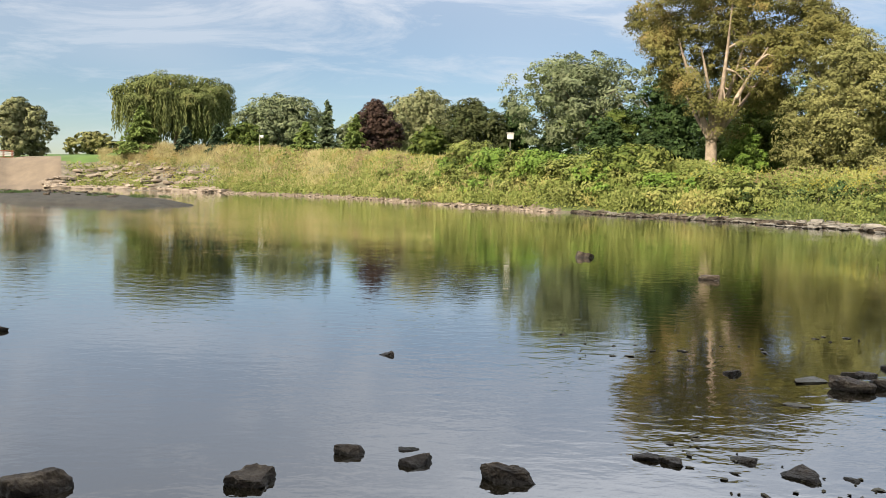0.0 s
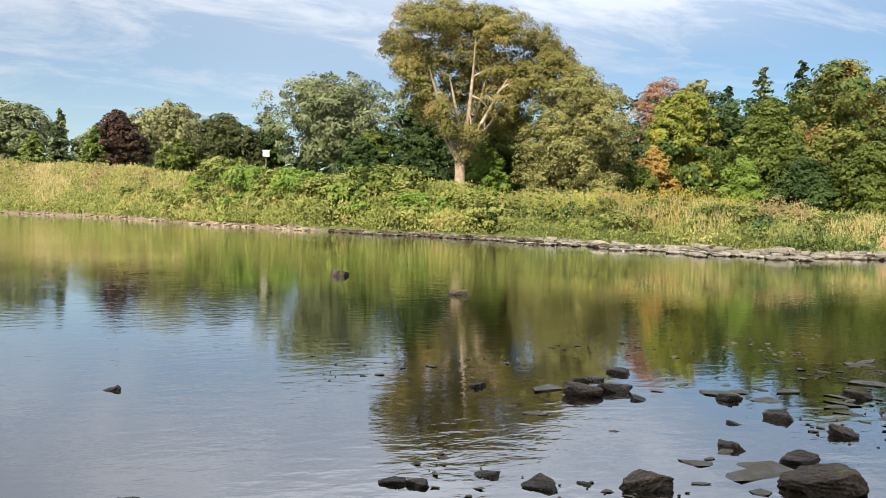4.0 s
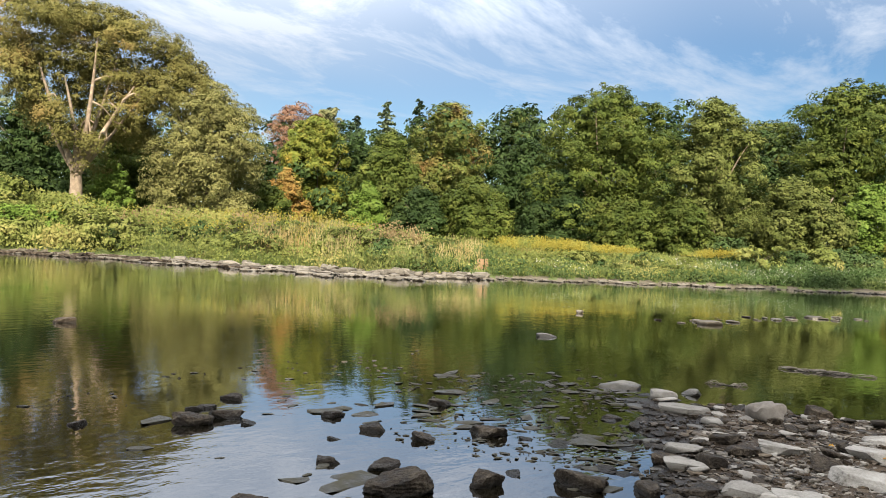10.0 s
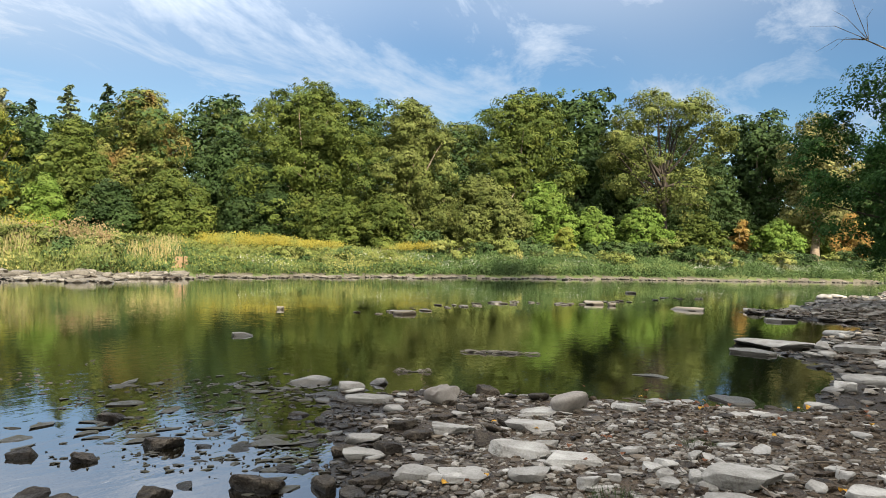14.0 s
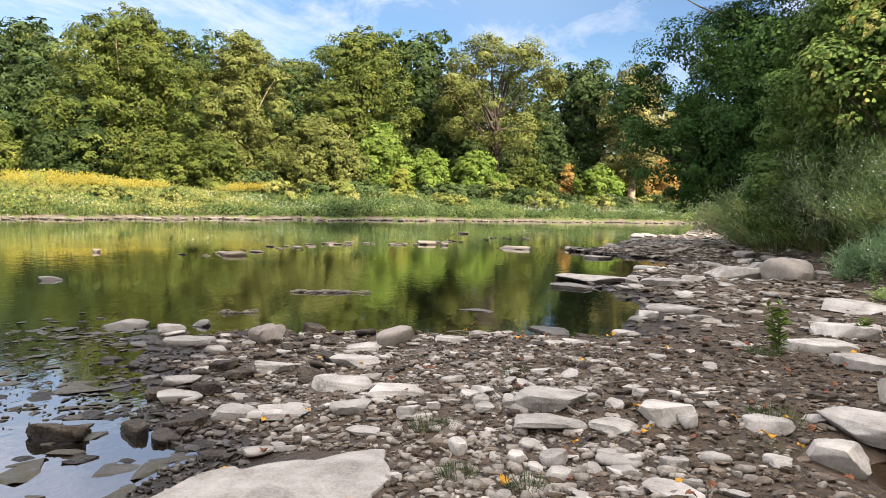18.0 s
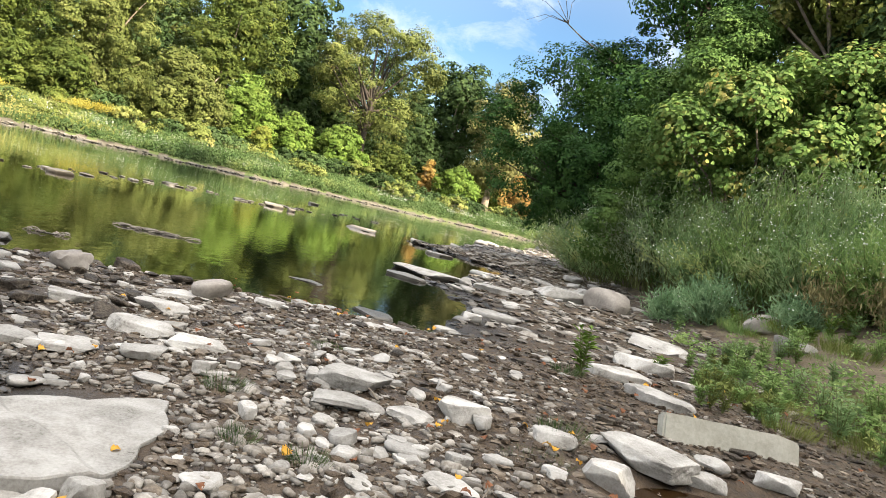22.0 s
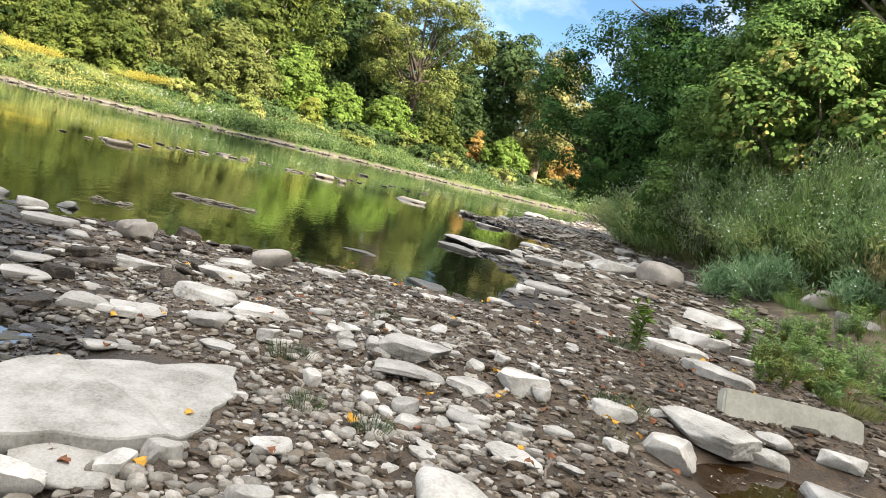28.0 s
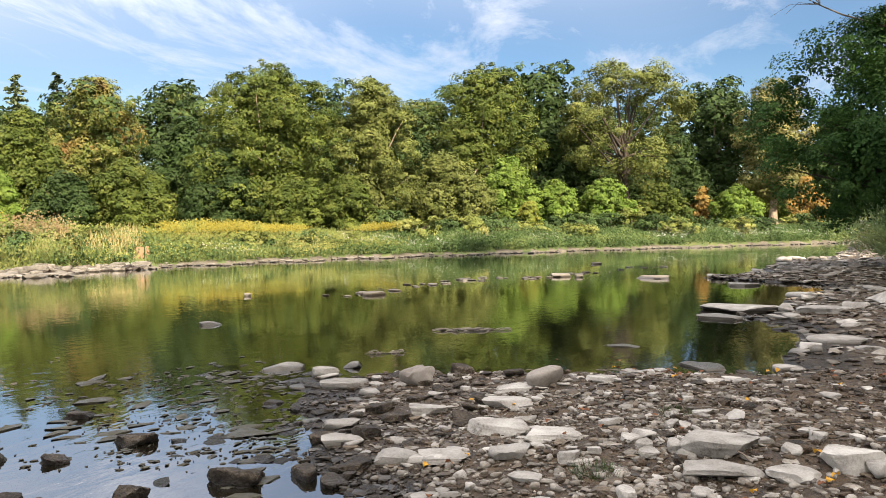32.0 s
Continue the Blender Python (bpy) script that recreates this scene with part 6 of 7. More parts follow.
rock(4.55, -2.63, 0.47, 0.35, 0.15, M_STONE, 601, "rock", "pale grey limestone block on the muddy shore", "rocks on the shore", sub=5, sharp=60, rough=0.03)
rock(3.49, -1.87, 0.16, 0.12, 0.03, M_STONE, 602, "flat_rock", "flat pale limestone slab on the muddy shore", "rocks on the shore", sub=4, sharp=60, planes=7, steep=0.22, rough=0.03)
rock(2.96, 0.78, 0.40, 0.30, 0.06, M_STONE, 603, "flat_rock", "flat pale limestone slab on the muddy shore", "rocks on the shore", sub=5, sharp=60, planes=7, steep=0.22, rough=0.03)
rock(2.79, 0.87, 0.19, 0.14, 0.14, M_STONE, 604, "rock", "pale grey limestone block on the muddy shore", "rocks on the shore", sub=4, sharp=60, rough=0.03)
rock(3.14, 0.54, 0.15, 0.12, 0.11, M_STONE, 605, "rock", "pale grey limestone block on the muddy shore", "rocks on the shore", sub=4, sharp=60, rough=0.03)
rock(3.02, -0.54, 0.45, 0.34, 0.22, M_STONE, 606, "rock", "pale grey limestone block on the muddy shore", "rocks on the shore", sub=5, sharp=3.6, planes=5, slab=0.95, steep=0.8, rough=0.03)
rock(2.55, -0.27, 0.18, 0.14, 0.09, M_STONE, 607, "rock", "pale grey limestone block on the muddy shore", "rocks on the shore", sub=4, sharp=60, rough=0.03)
rock(2.99, 0.17, 0.16, 0.12, 0.08, M_STONE, 608, "rock", "pale grey limestone block on the muddy shore", "rocks on the shore", sub=4, sharp=60, rough=0.03)
rock(10.97, -5.83, 0.64, 0.48, 0.27, M_STONE, 609, "rock", "pale grey limestone block on the muddy shore", "rocks on the shore", sub=4, sharp=30, rough=0.03)
rock(17.3, -4.5, 1.1, 0.8, 0.24, M_STONE, 610, "flat_rock", "flat pale slab at the foot of the bushes", "rocks on the shore", sub=4, sharp=60, planes=7, steep=0.22, rough=0.03)
rock(12.6, -6.1, 0.72, 0.5, 0.36, M_GREYSTONE, 611, "boulder", "low grey-brown boulder half hidden by plants", "rocks on the shore", sub=4, sharp=6.0, planes=6, slab=0.75, steep=0.6, rough=0.03, sink=0.3)

# ---- the stony shore ----
def slab_rock(name, label, cx, cy, outline, top, thick, seed, tilt=(0, 0)):
    """A broad flat slab: an outline round its middle, a stepped upper bed and rough broken edges."""
    rng = np.random.default_rng(seed)
    pts = np.array(outline)
    seg = 96
    ang = np.linspace(0, 2 * math.pi, seg, endpoint=False)
    pa = np.arctan2(pts[:, 1], pts[:, 0])
    order = np.argsort(pa)
    pa, pr = pa[order], np.hypot(pts[:, 0], pts[:, 1])[order]
    rad = np.interp(ang, np.concatenate([pa - 2 * math.pi, pa, pa + 2 * math.pi]), np.tile(pr, 3))
    ring = np.stack([np.cos(ang), np.sin(ang)], axis=1)
    rad = rad * (1 + 0.022 * waves(ring, 5.0, seed, 8) + 0.012 * waves(ring, 16.0, seed + 1, 8))
    rows, z = [], []
    for q in np.concatenate([np.linspace(0.03, 0.97, 26), [0.99, 1.0, 1.004, 0.99]]):
        rows.append(ring * (rad * q)[:, None])
    v2 = np.concatenate(rows)
    k = len(rows)
    step = -0.030 / (1 + np.exp((v2[:, 0] * -0.8 + v2[:, 1] * 0.6 + 0.06 * waves(v2, 5.0, seed + 2) + 0.02 * waves(v2, 14.0, seed + 5)) * 130))
    zz = 0.003 * waves(v2, 5.0, seed + 3) + 0.0025 * waves(v2, 24.0, seed + 4) + step
    zz[(k - 3) * seg:(k - 2) * seg] -= 0.008
    zz[(k - 2) * seg:(k - 1) * seg] -= thick * 0.5
    zz[(k - 1) * seg:] -= thick
    v = np.concatenate([np.column_stack([v2, zz]), [[0, 0, 0.0]]])
    i, j = np.meshgrid(np.arange(k - 1), np.arange(seg), indexing="ij")
    f = np.stack([i * seg + j, (i + 1) * seg + j, (i + 1) * seg + (j + 1) % seg, i * seg + (j + 1) % seg], axis=-1).reshape(-1, 4)
    cap = np.array([[len(v) - 1, q, (q + 1) % seg, (q + 1) % seg] for q in range(seg)])
    me = bpy.data.meshes.new(name)
    me.from_pydata(v.tolist(), [], f.tolist() + cap[:, :3].tolist())
    me.materials.append(M_STONE)
    ob = new(name, me)
    ob.matrix_basis = pose(cx, cy, top, tilt[0], tilt[1], 0)
    return tagged(ob, label, "rock", "rocks on the shore")


slab_rock("stone_slab", "broad flat pale limestone slab with a stepped surface", 3.58, 0.93, [(-0.72, 0.19), (-0.52, -0.04), (-0.48, -0.22), (-0.30, -0.37), (0.11, -0.37), (0.56, -0.33), (0.75, -0.29), (0.48, 0.0), (0.22, 0.32), (-0.11, 0.46), (-0.41, 0.48)], 0.135, 0.14, 71)


def concrete_block():
    bm = bmesh.new()
    bmesh.ops.create_cube(bm, size=1.0)
    bmesh.ops.scale(bm, vec=(0.10, 1.06, 0.36), verts=bm.verts)
    bmesh.ops.subdivide_edges(bm, edges=bm.edges[:], cuts=5, use_grid_fill=True)
    bmesh.ops.bevel(bm, geom=[e for e in bm.edges if e.calc_face_angle(0) > 1.0], offset=0.014, segments=2, affect="EDGES")
    for v in bm.verts:
        v.co += Vector(noise.noise_vector(v.co * 6.0)) * 0.008
        if v.co.z > 0.1:
            v.co.z -= max(0, abs(v.co.y) - 0.46) * 0.5 * (1 if v.co.y < 0 else 0.2)
    me = bpy.data.meshes.new("concrete_slab")
    bm.to_mesh(me)
    bm.free()
    me.materials.append(M_CONCRETE)
    ob = new("concrete_slab", me)
    ob.matrix_basis = pose(5.66, -2.80, 0.22, 0, 22, 9)
    tagged(ob, "broken grey concrete slab leaning on the bank", "slab")


concrete_block()

# a small brown pool among the blocks
ang = np.linspace(0, 2 * math.pi, 40, endpoint=False)
pr = 1 + 0.18 * np.sin(ang * 2 + 1) + 0.1 * np.sin(ang * 5)
pv = np.stack([0.90 * pr * np.cos(ang), 1.0 * pr * np.sin(ang), 0 * ang], axis=1)
pool = new("shallow_pool", mesh_from("shallow_pool", pv, [list(range(40))], [M_POOL]))
pool.matrix_basis = pose(4.38, -2.38, 0.106, 0, 0, 0)
tagged(pool, "shallow clear brown pool among the blocks", "pool", kind="structure")

prng = np.random.default_rng(806)
pa, pd = prng.uniform(0, 6.283, 190), np.sqrt(prng.random(190)) * 0.85
fk = leaf_arrays(np.stack([4.38 + 0.66 * pd * np.cos(pa), -2.38 + 0.74 * pd * np.sin(pa), 0 * pa + 0.110], axis=1), prng.normal(0, 0.08, (190, 3)) + [0, 0, 1], prng.uniform(0.008, 0.03, 190), DIAMOND, prng)
tagged(new("pool_flecks", mesh_from("pool_flecks", *fk, [M_PEBBLE])), "pale flecks of debris floating on the pool", "debris", kind="stuff")

STONE_KINDS = [rock_arrays(800 + k, 4 if k < 8 else 3, 7, 60.0, 0.04, 0.75, 0.2) for k in range(16)]
PALE_MESHES = [worn(mesh_from("stone", v, f, [M_STONE])) for v, f in STONE_KINDS]
DARK_MESHES = [worn(mesh_from("stone", v, f, [M_BROWNSTONE])) for v, f in STONE_KINDS]


def shore_spots(rng, n, x0, x1, y0, y1, margin=0.0, lim=None):
    x, y = rng.uniform(x0, x1, n), rng.uniform(y0, y1, n)
    land = (np.interp(x, NEAR_X, NEAR_Y) - y > margin) & (np.interp(x, TOE_X, TOE_Y) - y < 0.4)
    ok = land & (((x - 3.60) / 0.72) ** 2 + ((y - 0.95) / 0.46) ** 2 > 1) & (((x - 4.35) / 0.8) ** 2 + ((y + 2.35) / 0.85) ** 2 > 1)
    return x[ok], y[ok]


def pale_zone(x, y, rng):
    """Pale stones thin out on the brown mud before the bank."""
    brown = (y < -0.75 - 0.25 * np.sin(x * 2.1)) & (x > 3.2) & (x < 9.5)
    return ~brown | (rng.random(len(x)) < 0.3)


def loose_stones(n, x0, x1, y0, y1, s0, s1, flat, meshes, label, group, seed, margin=0.0):
    rng = np.random.default_rng(seed)
    x, y = shore_spots(rng, n, x0, x1, y0, y1, margin)
    if meshes is PALE_MESHES:
        ok = pale_zone(x, y, rng)
        x, y = x[ok], y[ok]
    z = ground_z(x, y)
    for i in range(len(x)):
        w = s0 + (s1 - s0) * rng.random() ** 1.8
        h = w * rng.uniform(*flat)
        ob = new("stone", meshes[rng.integers(0, len(meshes))])
        ob.matrix_basis = pose(x[i], y[i], max(z[i], -0.02) + h * 0.30, rng.normal(0, 6), rng.normal(0, 6), rng.uniform(0, 360)) @ Matrix.Diagonal((w, w * rng.uniform(0.6, 0.95), h, 1))
        tagged(ob, label, "stone", group)


def pebbles(name, label, n, x0, x1, y0, y1, s0, s1, flat, mat, seed, sub, smooth, margin=0.0, kinds=12):
    rng = np.random.default_rng(seed)
    x, y = shore_spots(rng, n, x0, x1, y0, y1, margin)
    if mat is M_PEBBLE:
        ok = pale_zone(x, y, rng)
        x, y = x[ok], y[ok]
    z = ground_z(x, y)
    m = len(x)
    forms = [rock_arrays(seed + k, sub, 7, 17.0 if smooth else 40.0, 0.05, 0.8, 0.5 if smooth else 0.2) for k in range(kinds)]
    face = forms[0][1]
    base = np.stack([v for v, f in forms])[rng.integers(0, kinds, m)]
    w = s0 + (s1 - s0) * rng.random(m) ** 2.2
    sc = np.stack([w, w * rng.uniform(0.55, 0.95, m), w * rng.uniform(*flat, m)], axis=1)
    p = base * sc[:, None, :]
    a, b = rng.uniform(0, 6.283, m), rng.normal(0, 0.16, m)
    p = np.stack([p[..., 0], p[..., 1] * np.cos(b)[:, None] - p[..., 2] * np.sin(b)[:, None], p[..., 1] * np.sin(b)[:, None] + p[..., 2] * np.cos(b)[:, None]], axis=-1)
    ca, sa = np.cos(a)[:, None], np.sin(a)[:, None]
    p = np.stack([p[..., 0] * ca - p[..., 1] * sa, p[..., 0] * sa + p[..., 1] * ca, p[..., 2]], axis=-1)
    p = p + np.stack([x, y, np.maximum(z, -0.02) + sc[:, 2] * 0.28], axis=1)[:, None, :]
    nv = base.shape[1]
    f = (face[None] + (np.arange(m) * nv)[:, None, None]).reshape(-1, 3)
    return tagged(new(name, mesh_from(name, p.reshape(-1, 3), f, [mat], smooth=smooth) if sub < 3 else worn(mesh_from(name, p.reshape(-1, 3), f, [mat]))), label, "pebbles", kind="stuff")


loose_stones(130, 3.0, 8.2, -2.2, 3.6, 0.08, 0.22, (0.14, 0.34), PALE_MESHES, "pale flat limestone piece lying on the mud", "loose stones on the shore", 811)
loose_stones(70, 7.0, 16, -4.6, 1.0, 0.14, 0.42, (0.15, 0.35), PALE_MESHES, "pale flat stone on the shingle", "loose stones on the shore", 812)
loose_stones(90, 15, 38, -8, 1.0, 0.25, 0.8, (0.14, 0.3), PALE_MESHES, "flat pale slab along the water's edge", "loose stones on the shore", 813)
loose_stones(60, 4.0, 8.2, 1.4, 4.4, 0.10, 0.28, (0.2, 0.45), DARK_MESHES, "dark wet stone on the mud flat", "loose stones on the shore", 814, -0.3)
pebbles("stone_flakes", "small angular limestone flakes pressed into the mud", 190, 2.9, 7.6, -1.4, 2.9, 0.07, 0.17, (0.16, 0.36), M_STONE, 816, 3, False)
pebbles("wet_stones", "dark wet flat stones and mud lumps in the shallows", 520, 3.9, 8.2, 1.5, 5.2, 0.05, 0.2, (0.10, 0.26), M_BROWNSTONE, 818, 2, False, -1.3)
pebbles("brown_flakes", "brown flat stones pressed into the mud", 120, 5.0, 12.0, -4.2, 0.2, 0.07, 0.22, (0.14, 0.3), M_BROWNSTONE, 817, 3, False)
loose_stones(40, 2.5, 5.5, -1.0, 1.5, 0.09, 0.18, (0.3, 0.6), PALE_MESHES, "pale rounded cobble among pebbles", "loose stones on the shore", 815)


pebbles("pebbles", "pale rounded cobbles packed on the shore", 800, 2.4, 4.7, -1.5, 0.6, 0.025, 0.10, (0.3, 0.55), M_PEBBLE, 829, 2, True)
pebbles("pebbles", "pale rounded pebbles among the rocks", 4200, 1.6, 6.6, -1.9, 1.9, 0.015, 0.075, (0.3, 0.6), M_PEBBLE, 821, 2, True)
pebbles("stone_chips", "flat stone chips and gravel on the shore", 3600, -7, 2.6, -5.6, 1.7, 0.03, 0.14, (0.15, 0.4), M_PEBBLE, 841, 1, False)
pebbles("mud_clods", "rough dark mud clods between the stones", 3600, 2.0, 9.0, -4.6, 3.2, 0.02, 0.10, (0.3, 0.6), M_MUD, 840, 1, False, 0.0)
pebbles("stone_chips", "pale flat stone chips on the mud", 4600, 2.0, 9.0, -3.8, 2.6, 0.02, 0.105, (0.13, 0.3), M_PEBBLE, 822, 1, False)
pebbles("dark_shingle", "dark flat shingle on wet mud", 3600, 2.6, 10, -4.6, 4.3, 0.025, 0.12, (0.12, 0.3), M_DARKPEB, 823, 1, False, -0.1)
pebbles("shingle", "pale flat shingle farther along the shore", 2600, 8, 24, -6, 1.2, 0.07, 0.26, (0.12, 0.3), M_PEBBLE, 824, 1, False)
pebbles("dark_shingle", "dark flat shingle farther along the shore", 2600, 11, 26, -6, 1.2, 0.07, 0.28, (0.12, 0.3), M_DARKPEB, 825, 1, False, -0.1)
pebbles("shingle", "grey shingle at the far end of the shore", 1500, 22, 48, -12, 1, 0.15, 0.5, (0.12, 0.3), M_PEBBLE, 826, 1, False)
pebbles("grit", "fine brown grit pressed into the mud", 11000, 1.8, 7.2, -4.0, 3.4, 0.012, 0.05, (0.3, 0.7), M_DARKPEB, 827, 1, False, 0.0)
pebbles("gravel", "fine pale gravel between the stones", 4200, 1.8, 7.4, -3.4, 2.6, 0.012, 0.05, (0.3, 0.7), M_PEBBLE, 828, 1, False, 0.1)


def drift(name, label, n, x0, x1, y0, y1, s0, s1, mat, seed, z=0.004):
    """Flecks of weed and mud that lie at the water's face."""
    rng = np.random.default_rng(seed)
    x, y = rng.uniform(x0, x1, n), rng.uniform(y0, y1, n)
    ok = (np.interp(x, NEAR_X, NEAR_Y) - y < 0.1) & (waves(np.stack([x, y], axis=1), 1.1, seed) > -0.1) & (rng.random(n) < np.exp(-np.maximum(0, y - np.interp(x, NEAR_X, NEAR_Y)) / 2.0))
    x, y = x[ok], y[ok]
    m = len(x)
    d, f = SPHERES[1]
    w = s0 + (s1 - s0) * rng.random(m) ** 2.5
    rough = 1 + 0.35 * rng.normal(size=(m, len(d)))
    p = d[None] * np.clip(rough, 0.4, 1.7)[..., None] * np.stack([w, w * rng.uniform(0.3, 0.7, m), w * 0.09 + 0.004], axis=1)[:, None, :]
    a = rng.normal(-0.5, 0.5, m)
    ca, sa = np.cos(a)[:, None], np.sin(a)[:, None]
    p = np.stack([p[..., 0] * ca - p[..., 1] * sa + x[:, None], p[..., 0] * sa + p[..., 1] * ca + y[:, None], p[..., 2] + z], axis=-1)
    f = (f[None] + (np.arange(m) * len(d))[:, None, None]).reshape(-1, 3)
    return tagged(new(name, mesh_from(name, p.reshape(-1, 3), f, [mat])), label, "weed", kind="stuff")


drift("water_weed", "dark weed and debris in the shallows", 6500, 1.4, 8.5, 1.6, 7.5, 0.006, 0.05, M_WEED, 831)
drift("mud_lumps", "dark mud lumps standing out of the shallows", 380, 2.4, 8.5, 1.6, 6, 0.05, 0.18, M_WEED, 832, 0.0)

# a raft of grey drift sticks caught in the shallows
def drift_raft(x, y, length, turn, n, seed):
    rng = np.random.default_rng(seed)
    ob = thing("drift_raft", x, y, 0.0, "low raft of grey drift sticks and debris in the shallows", "driftwood", turn=turn)
    for k in range(n):
        q = rng.uniform(-0.5, 0.5)
        ln = length * rng.uniform(0.10, 0.34)
        cx, cy = q * length, rng.normal(0, 0.05) * (1.3 - abs(q) * 2)
        a = rng.normal(0, 0.22)
        ex, ey = math.cos(a) * ln / 2, math.sin(a) * ln / 2
        r = rng.uniform(0.004, 0.013)
        zz = rng.uniform(0.0, 0.03)
        part("stick", mesh_from("stick", *tube_arrays([(cx - ex, cy - ey, zz - 0.01), (cx - ex * 0.2, cy - ey * 0.3, zz + 0.01), (cx + ex * 0.5, cy + ey * 0.4, zz + 0.006), (cx + ex, cy + ey, zz - 0.01)], [r * 0.6, r, r * 0.9, r * 0.4], 6), [M_WOOD], smooth=True), ob)
    part("mat", mesh_from("mat", *rock_flat(length * 0.55, 0.09, 0.02, seed), [M_WEED], smooth=True), ob, "dark matted weed under the sticks")


def rock_flat(w, dp, h, seed):
    v, f = rock_arrays(seed, 3, 9, 20.0, 0.16, 0.8, 0.3)
    return v * [w, dp, h], f


drift_raft(11.33, 3.14, 1.0, -72, 34, 871)
drift_raft(9.0, 3.6, 0.45, -60, 16, 872)


# a broken line of small stones across the shallows
rrng = np.random.default_rng(836)
for k in range(60):
    q = rrng.random()
    sx, sy = (16.5 + 7.5 * q, 8.0 - 1.6 * q) if k < 30 else (23 + 8 * q, 5.2 - 3.5 * q)
    sx, sy = sx + rrng.normal(0, 0.5), sy + rrng.normal(0, 0.25)
    w = rrng.uniform(0.10, 0.34)
    ob = new("stone", (PALE_MESHES if k % 3 else DARK_MESHES)[rrng.integers(0, 16)])
    ob.matrix_basis = pose(sx, sy, 0.012, 0, 0, rrng.uniform(0, 360)) @ Matrix.Diagonal((w, w * 0.7, w * rrng.uniform(0.10, 0.22), 1))
    tagged(ob, "small wet stone breaking the river's surface", "stone", "stones in the water")


# ---- leaves, tufts and weeds on the shore ----
def fallen_leaf(x, y, mat, seed, size=0.05, label="yellow fallen leaf on the mud"):
    rng = np.random.default_rng(seed)
    v, f = leaf_arrays(np.zeros((1, 3)), np.array([[rng.normal(0, 0.25), rng.normal(0, 0.25), 1.0]]), [size * rng.uniform(0.8, 1.2)], LOBED, rng, bend=0.35)
    ob = new("fallen_leaf", mesh_from("fallen_leaf", v, f, [mat]))
    ob.matrix_basis = pose(x, y, max(gz(x, y), 0) + 0.035)
    tagged(ob, label, "leaf", "fallen leaves")


for k, (lx, ly) in enumerate([(4.55, -1.50), (4.85, -1.01), (4.85, -1.23), (4.63, -1.33), (3.57, 0.60), (3.80, -0.04), (7.50, -0.71), (4.96, -1.53), (6.17, 1.63), (4.95, -0.71), (7.30, -2.68), (3.87, -0.80), (3.03, 0.57), (4.60, -1.37), (3.43, -0.43), (2.9, -0.75), (3.3, -1.2)]):
    fallen_leaf(lx, ly, M_YELLOWLEAF, 850 + k)
frng = np.random.default_rng(849)
for k in range(110):
    lx, ly = frng.uniform(2.6, 9), frng.uniform(-4.2, 1.6)
    if frng.random() < 0.78:
        fallen_leaf(lx, ly, M_REDLEAF, 880 + k, 0.048, "small reddish-brown fallen leaf on the stones")
    else:
        fallen_leaf(lx, ly, M_YELLOWLEAF, 880 + k, 0.045, "small yellow fallen leaf on the stones")


# twigs and sticks dropped on the shore
for k in range(26):
    tx, ty = frng.uniform(2.8, 8.0), frng.uniform(-3.4, 1.8)
    ln, a2 = frng.uniform(0.10, 0.38), frng.uniform(0, 6.283)
    ex, ey = math.cos(a2) * ln / 2, math.sin(a2) * ln / 2
    kx, ky = -ey * frng.uniform(-0.25, 0.25), ex * frng.uniform(-0.25, 0.25)
    tw = new("twig", mesh_from("twig", *tube_arrays([(-ex, -ey, 0), (-ex * 0.3 + kx, -ey * 0.3 + ky, 0.012), (ex * 0.4 - kx, ey * 0.4 - ky, 0.014), (ex, ey, 0.004)], [0.006, 0.0055, 0.0045, 0.002], 6), [M_BARK], smooth=True))
    tw.matrix_basis = pose(tx, ty, max(gz(tx, ty), 0) + 0.03)
    tagged(tw, "thin brown twig lying on the stones", "twig", "twigs on the shore")


def grass_tuft(x, y, r, h, n, seed, mat=None, label="small green grass tuft among the pebbles", group="grass tufts on the shore"):
    rng = np.random.default_rng(seed)
    a, o = rng.uniform(0, 6.283, n), r * np.sqrt(rng.random(n))
    base = np.stack([np.cos(a) * o, np.sin(a) * o, 0 * a], axis=1)
    lean = np.stack([np.cos(a) * rng.uniform(0.1, 0.8, n), np.sin(a) * rng.uniform(0.1, 0.8, n), np.ones(n)], axis=1)
    ln = h * rng.uniform(0.5, 1.1, n)
    al = unit(lean)
    nor = np.cross(al, rng.normal(size=(n, 3)))
    v = leaf_arrays(base + al * (ln / 2)[:, None], nor, ln, np.array([(-0.5, -0.012), (0.1, -0.014), (0.5, 0), (0.1, 0.014)]), rng, al)
    ob = thing("grass_tuft", x, y, max(gz(x, y), 0), label, "grass", group)
    tagged(part("grass", mesh_from("grass", *v, [mat or L_GRASS]), ob), kind="stuff")
    return ob


for k, (tx, ty, r, h) in enumerate([(4.62, 0.44, 0.13, 0.11), (3.89, 0.19, 0.08, 0.10), (3.76, -0.14, 0.09, 0.10), (5.96, 0.08, 0.10, 0.08), (4.95, -1.47, 0.16, 0.13), (7.05, -1.9, 0.14, 0.13), (4.4, -1.25, 0.2, 0.06)]):
    grass_tuft(tx, ty, r, h * 0.8, 260, 930 + k, L_WEEDDARK)
grng = np.random.default_rng(940)
for k in range(20):
    tx = grng.uniform(5.9, 11.5)
    ty = grng.uniform(-5.4, -3.6) - (tx - 6) * 0.12
    grass_tuft(tx, ty, grng.uniform(0.2, 0.5), grng.uniform(0.08, 0.17), 420, 941 + k, L_WEEDGREEN, label="low green grass at the foot of the bank")


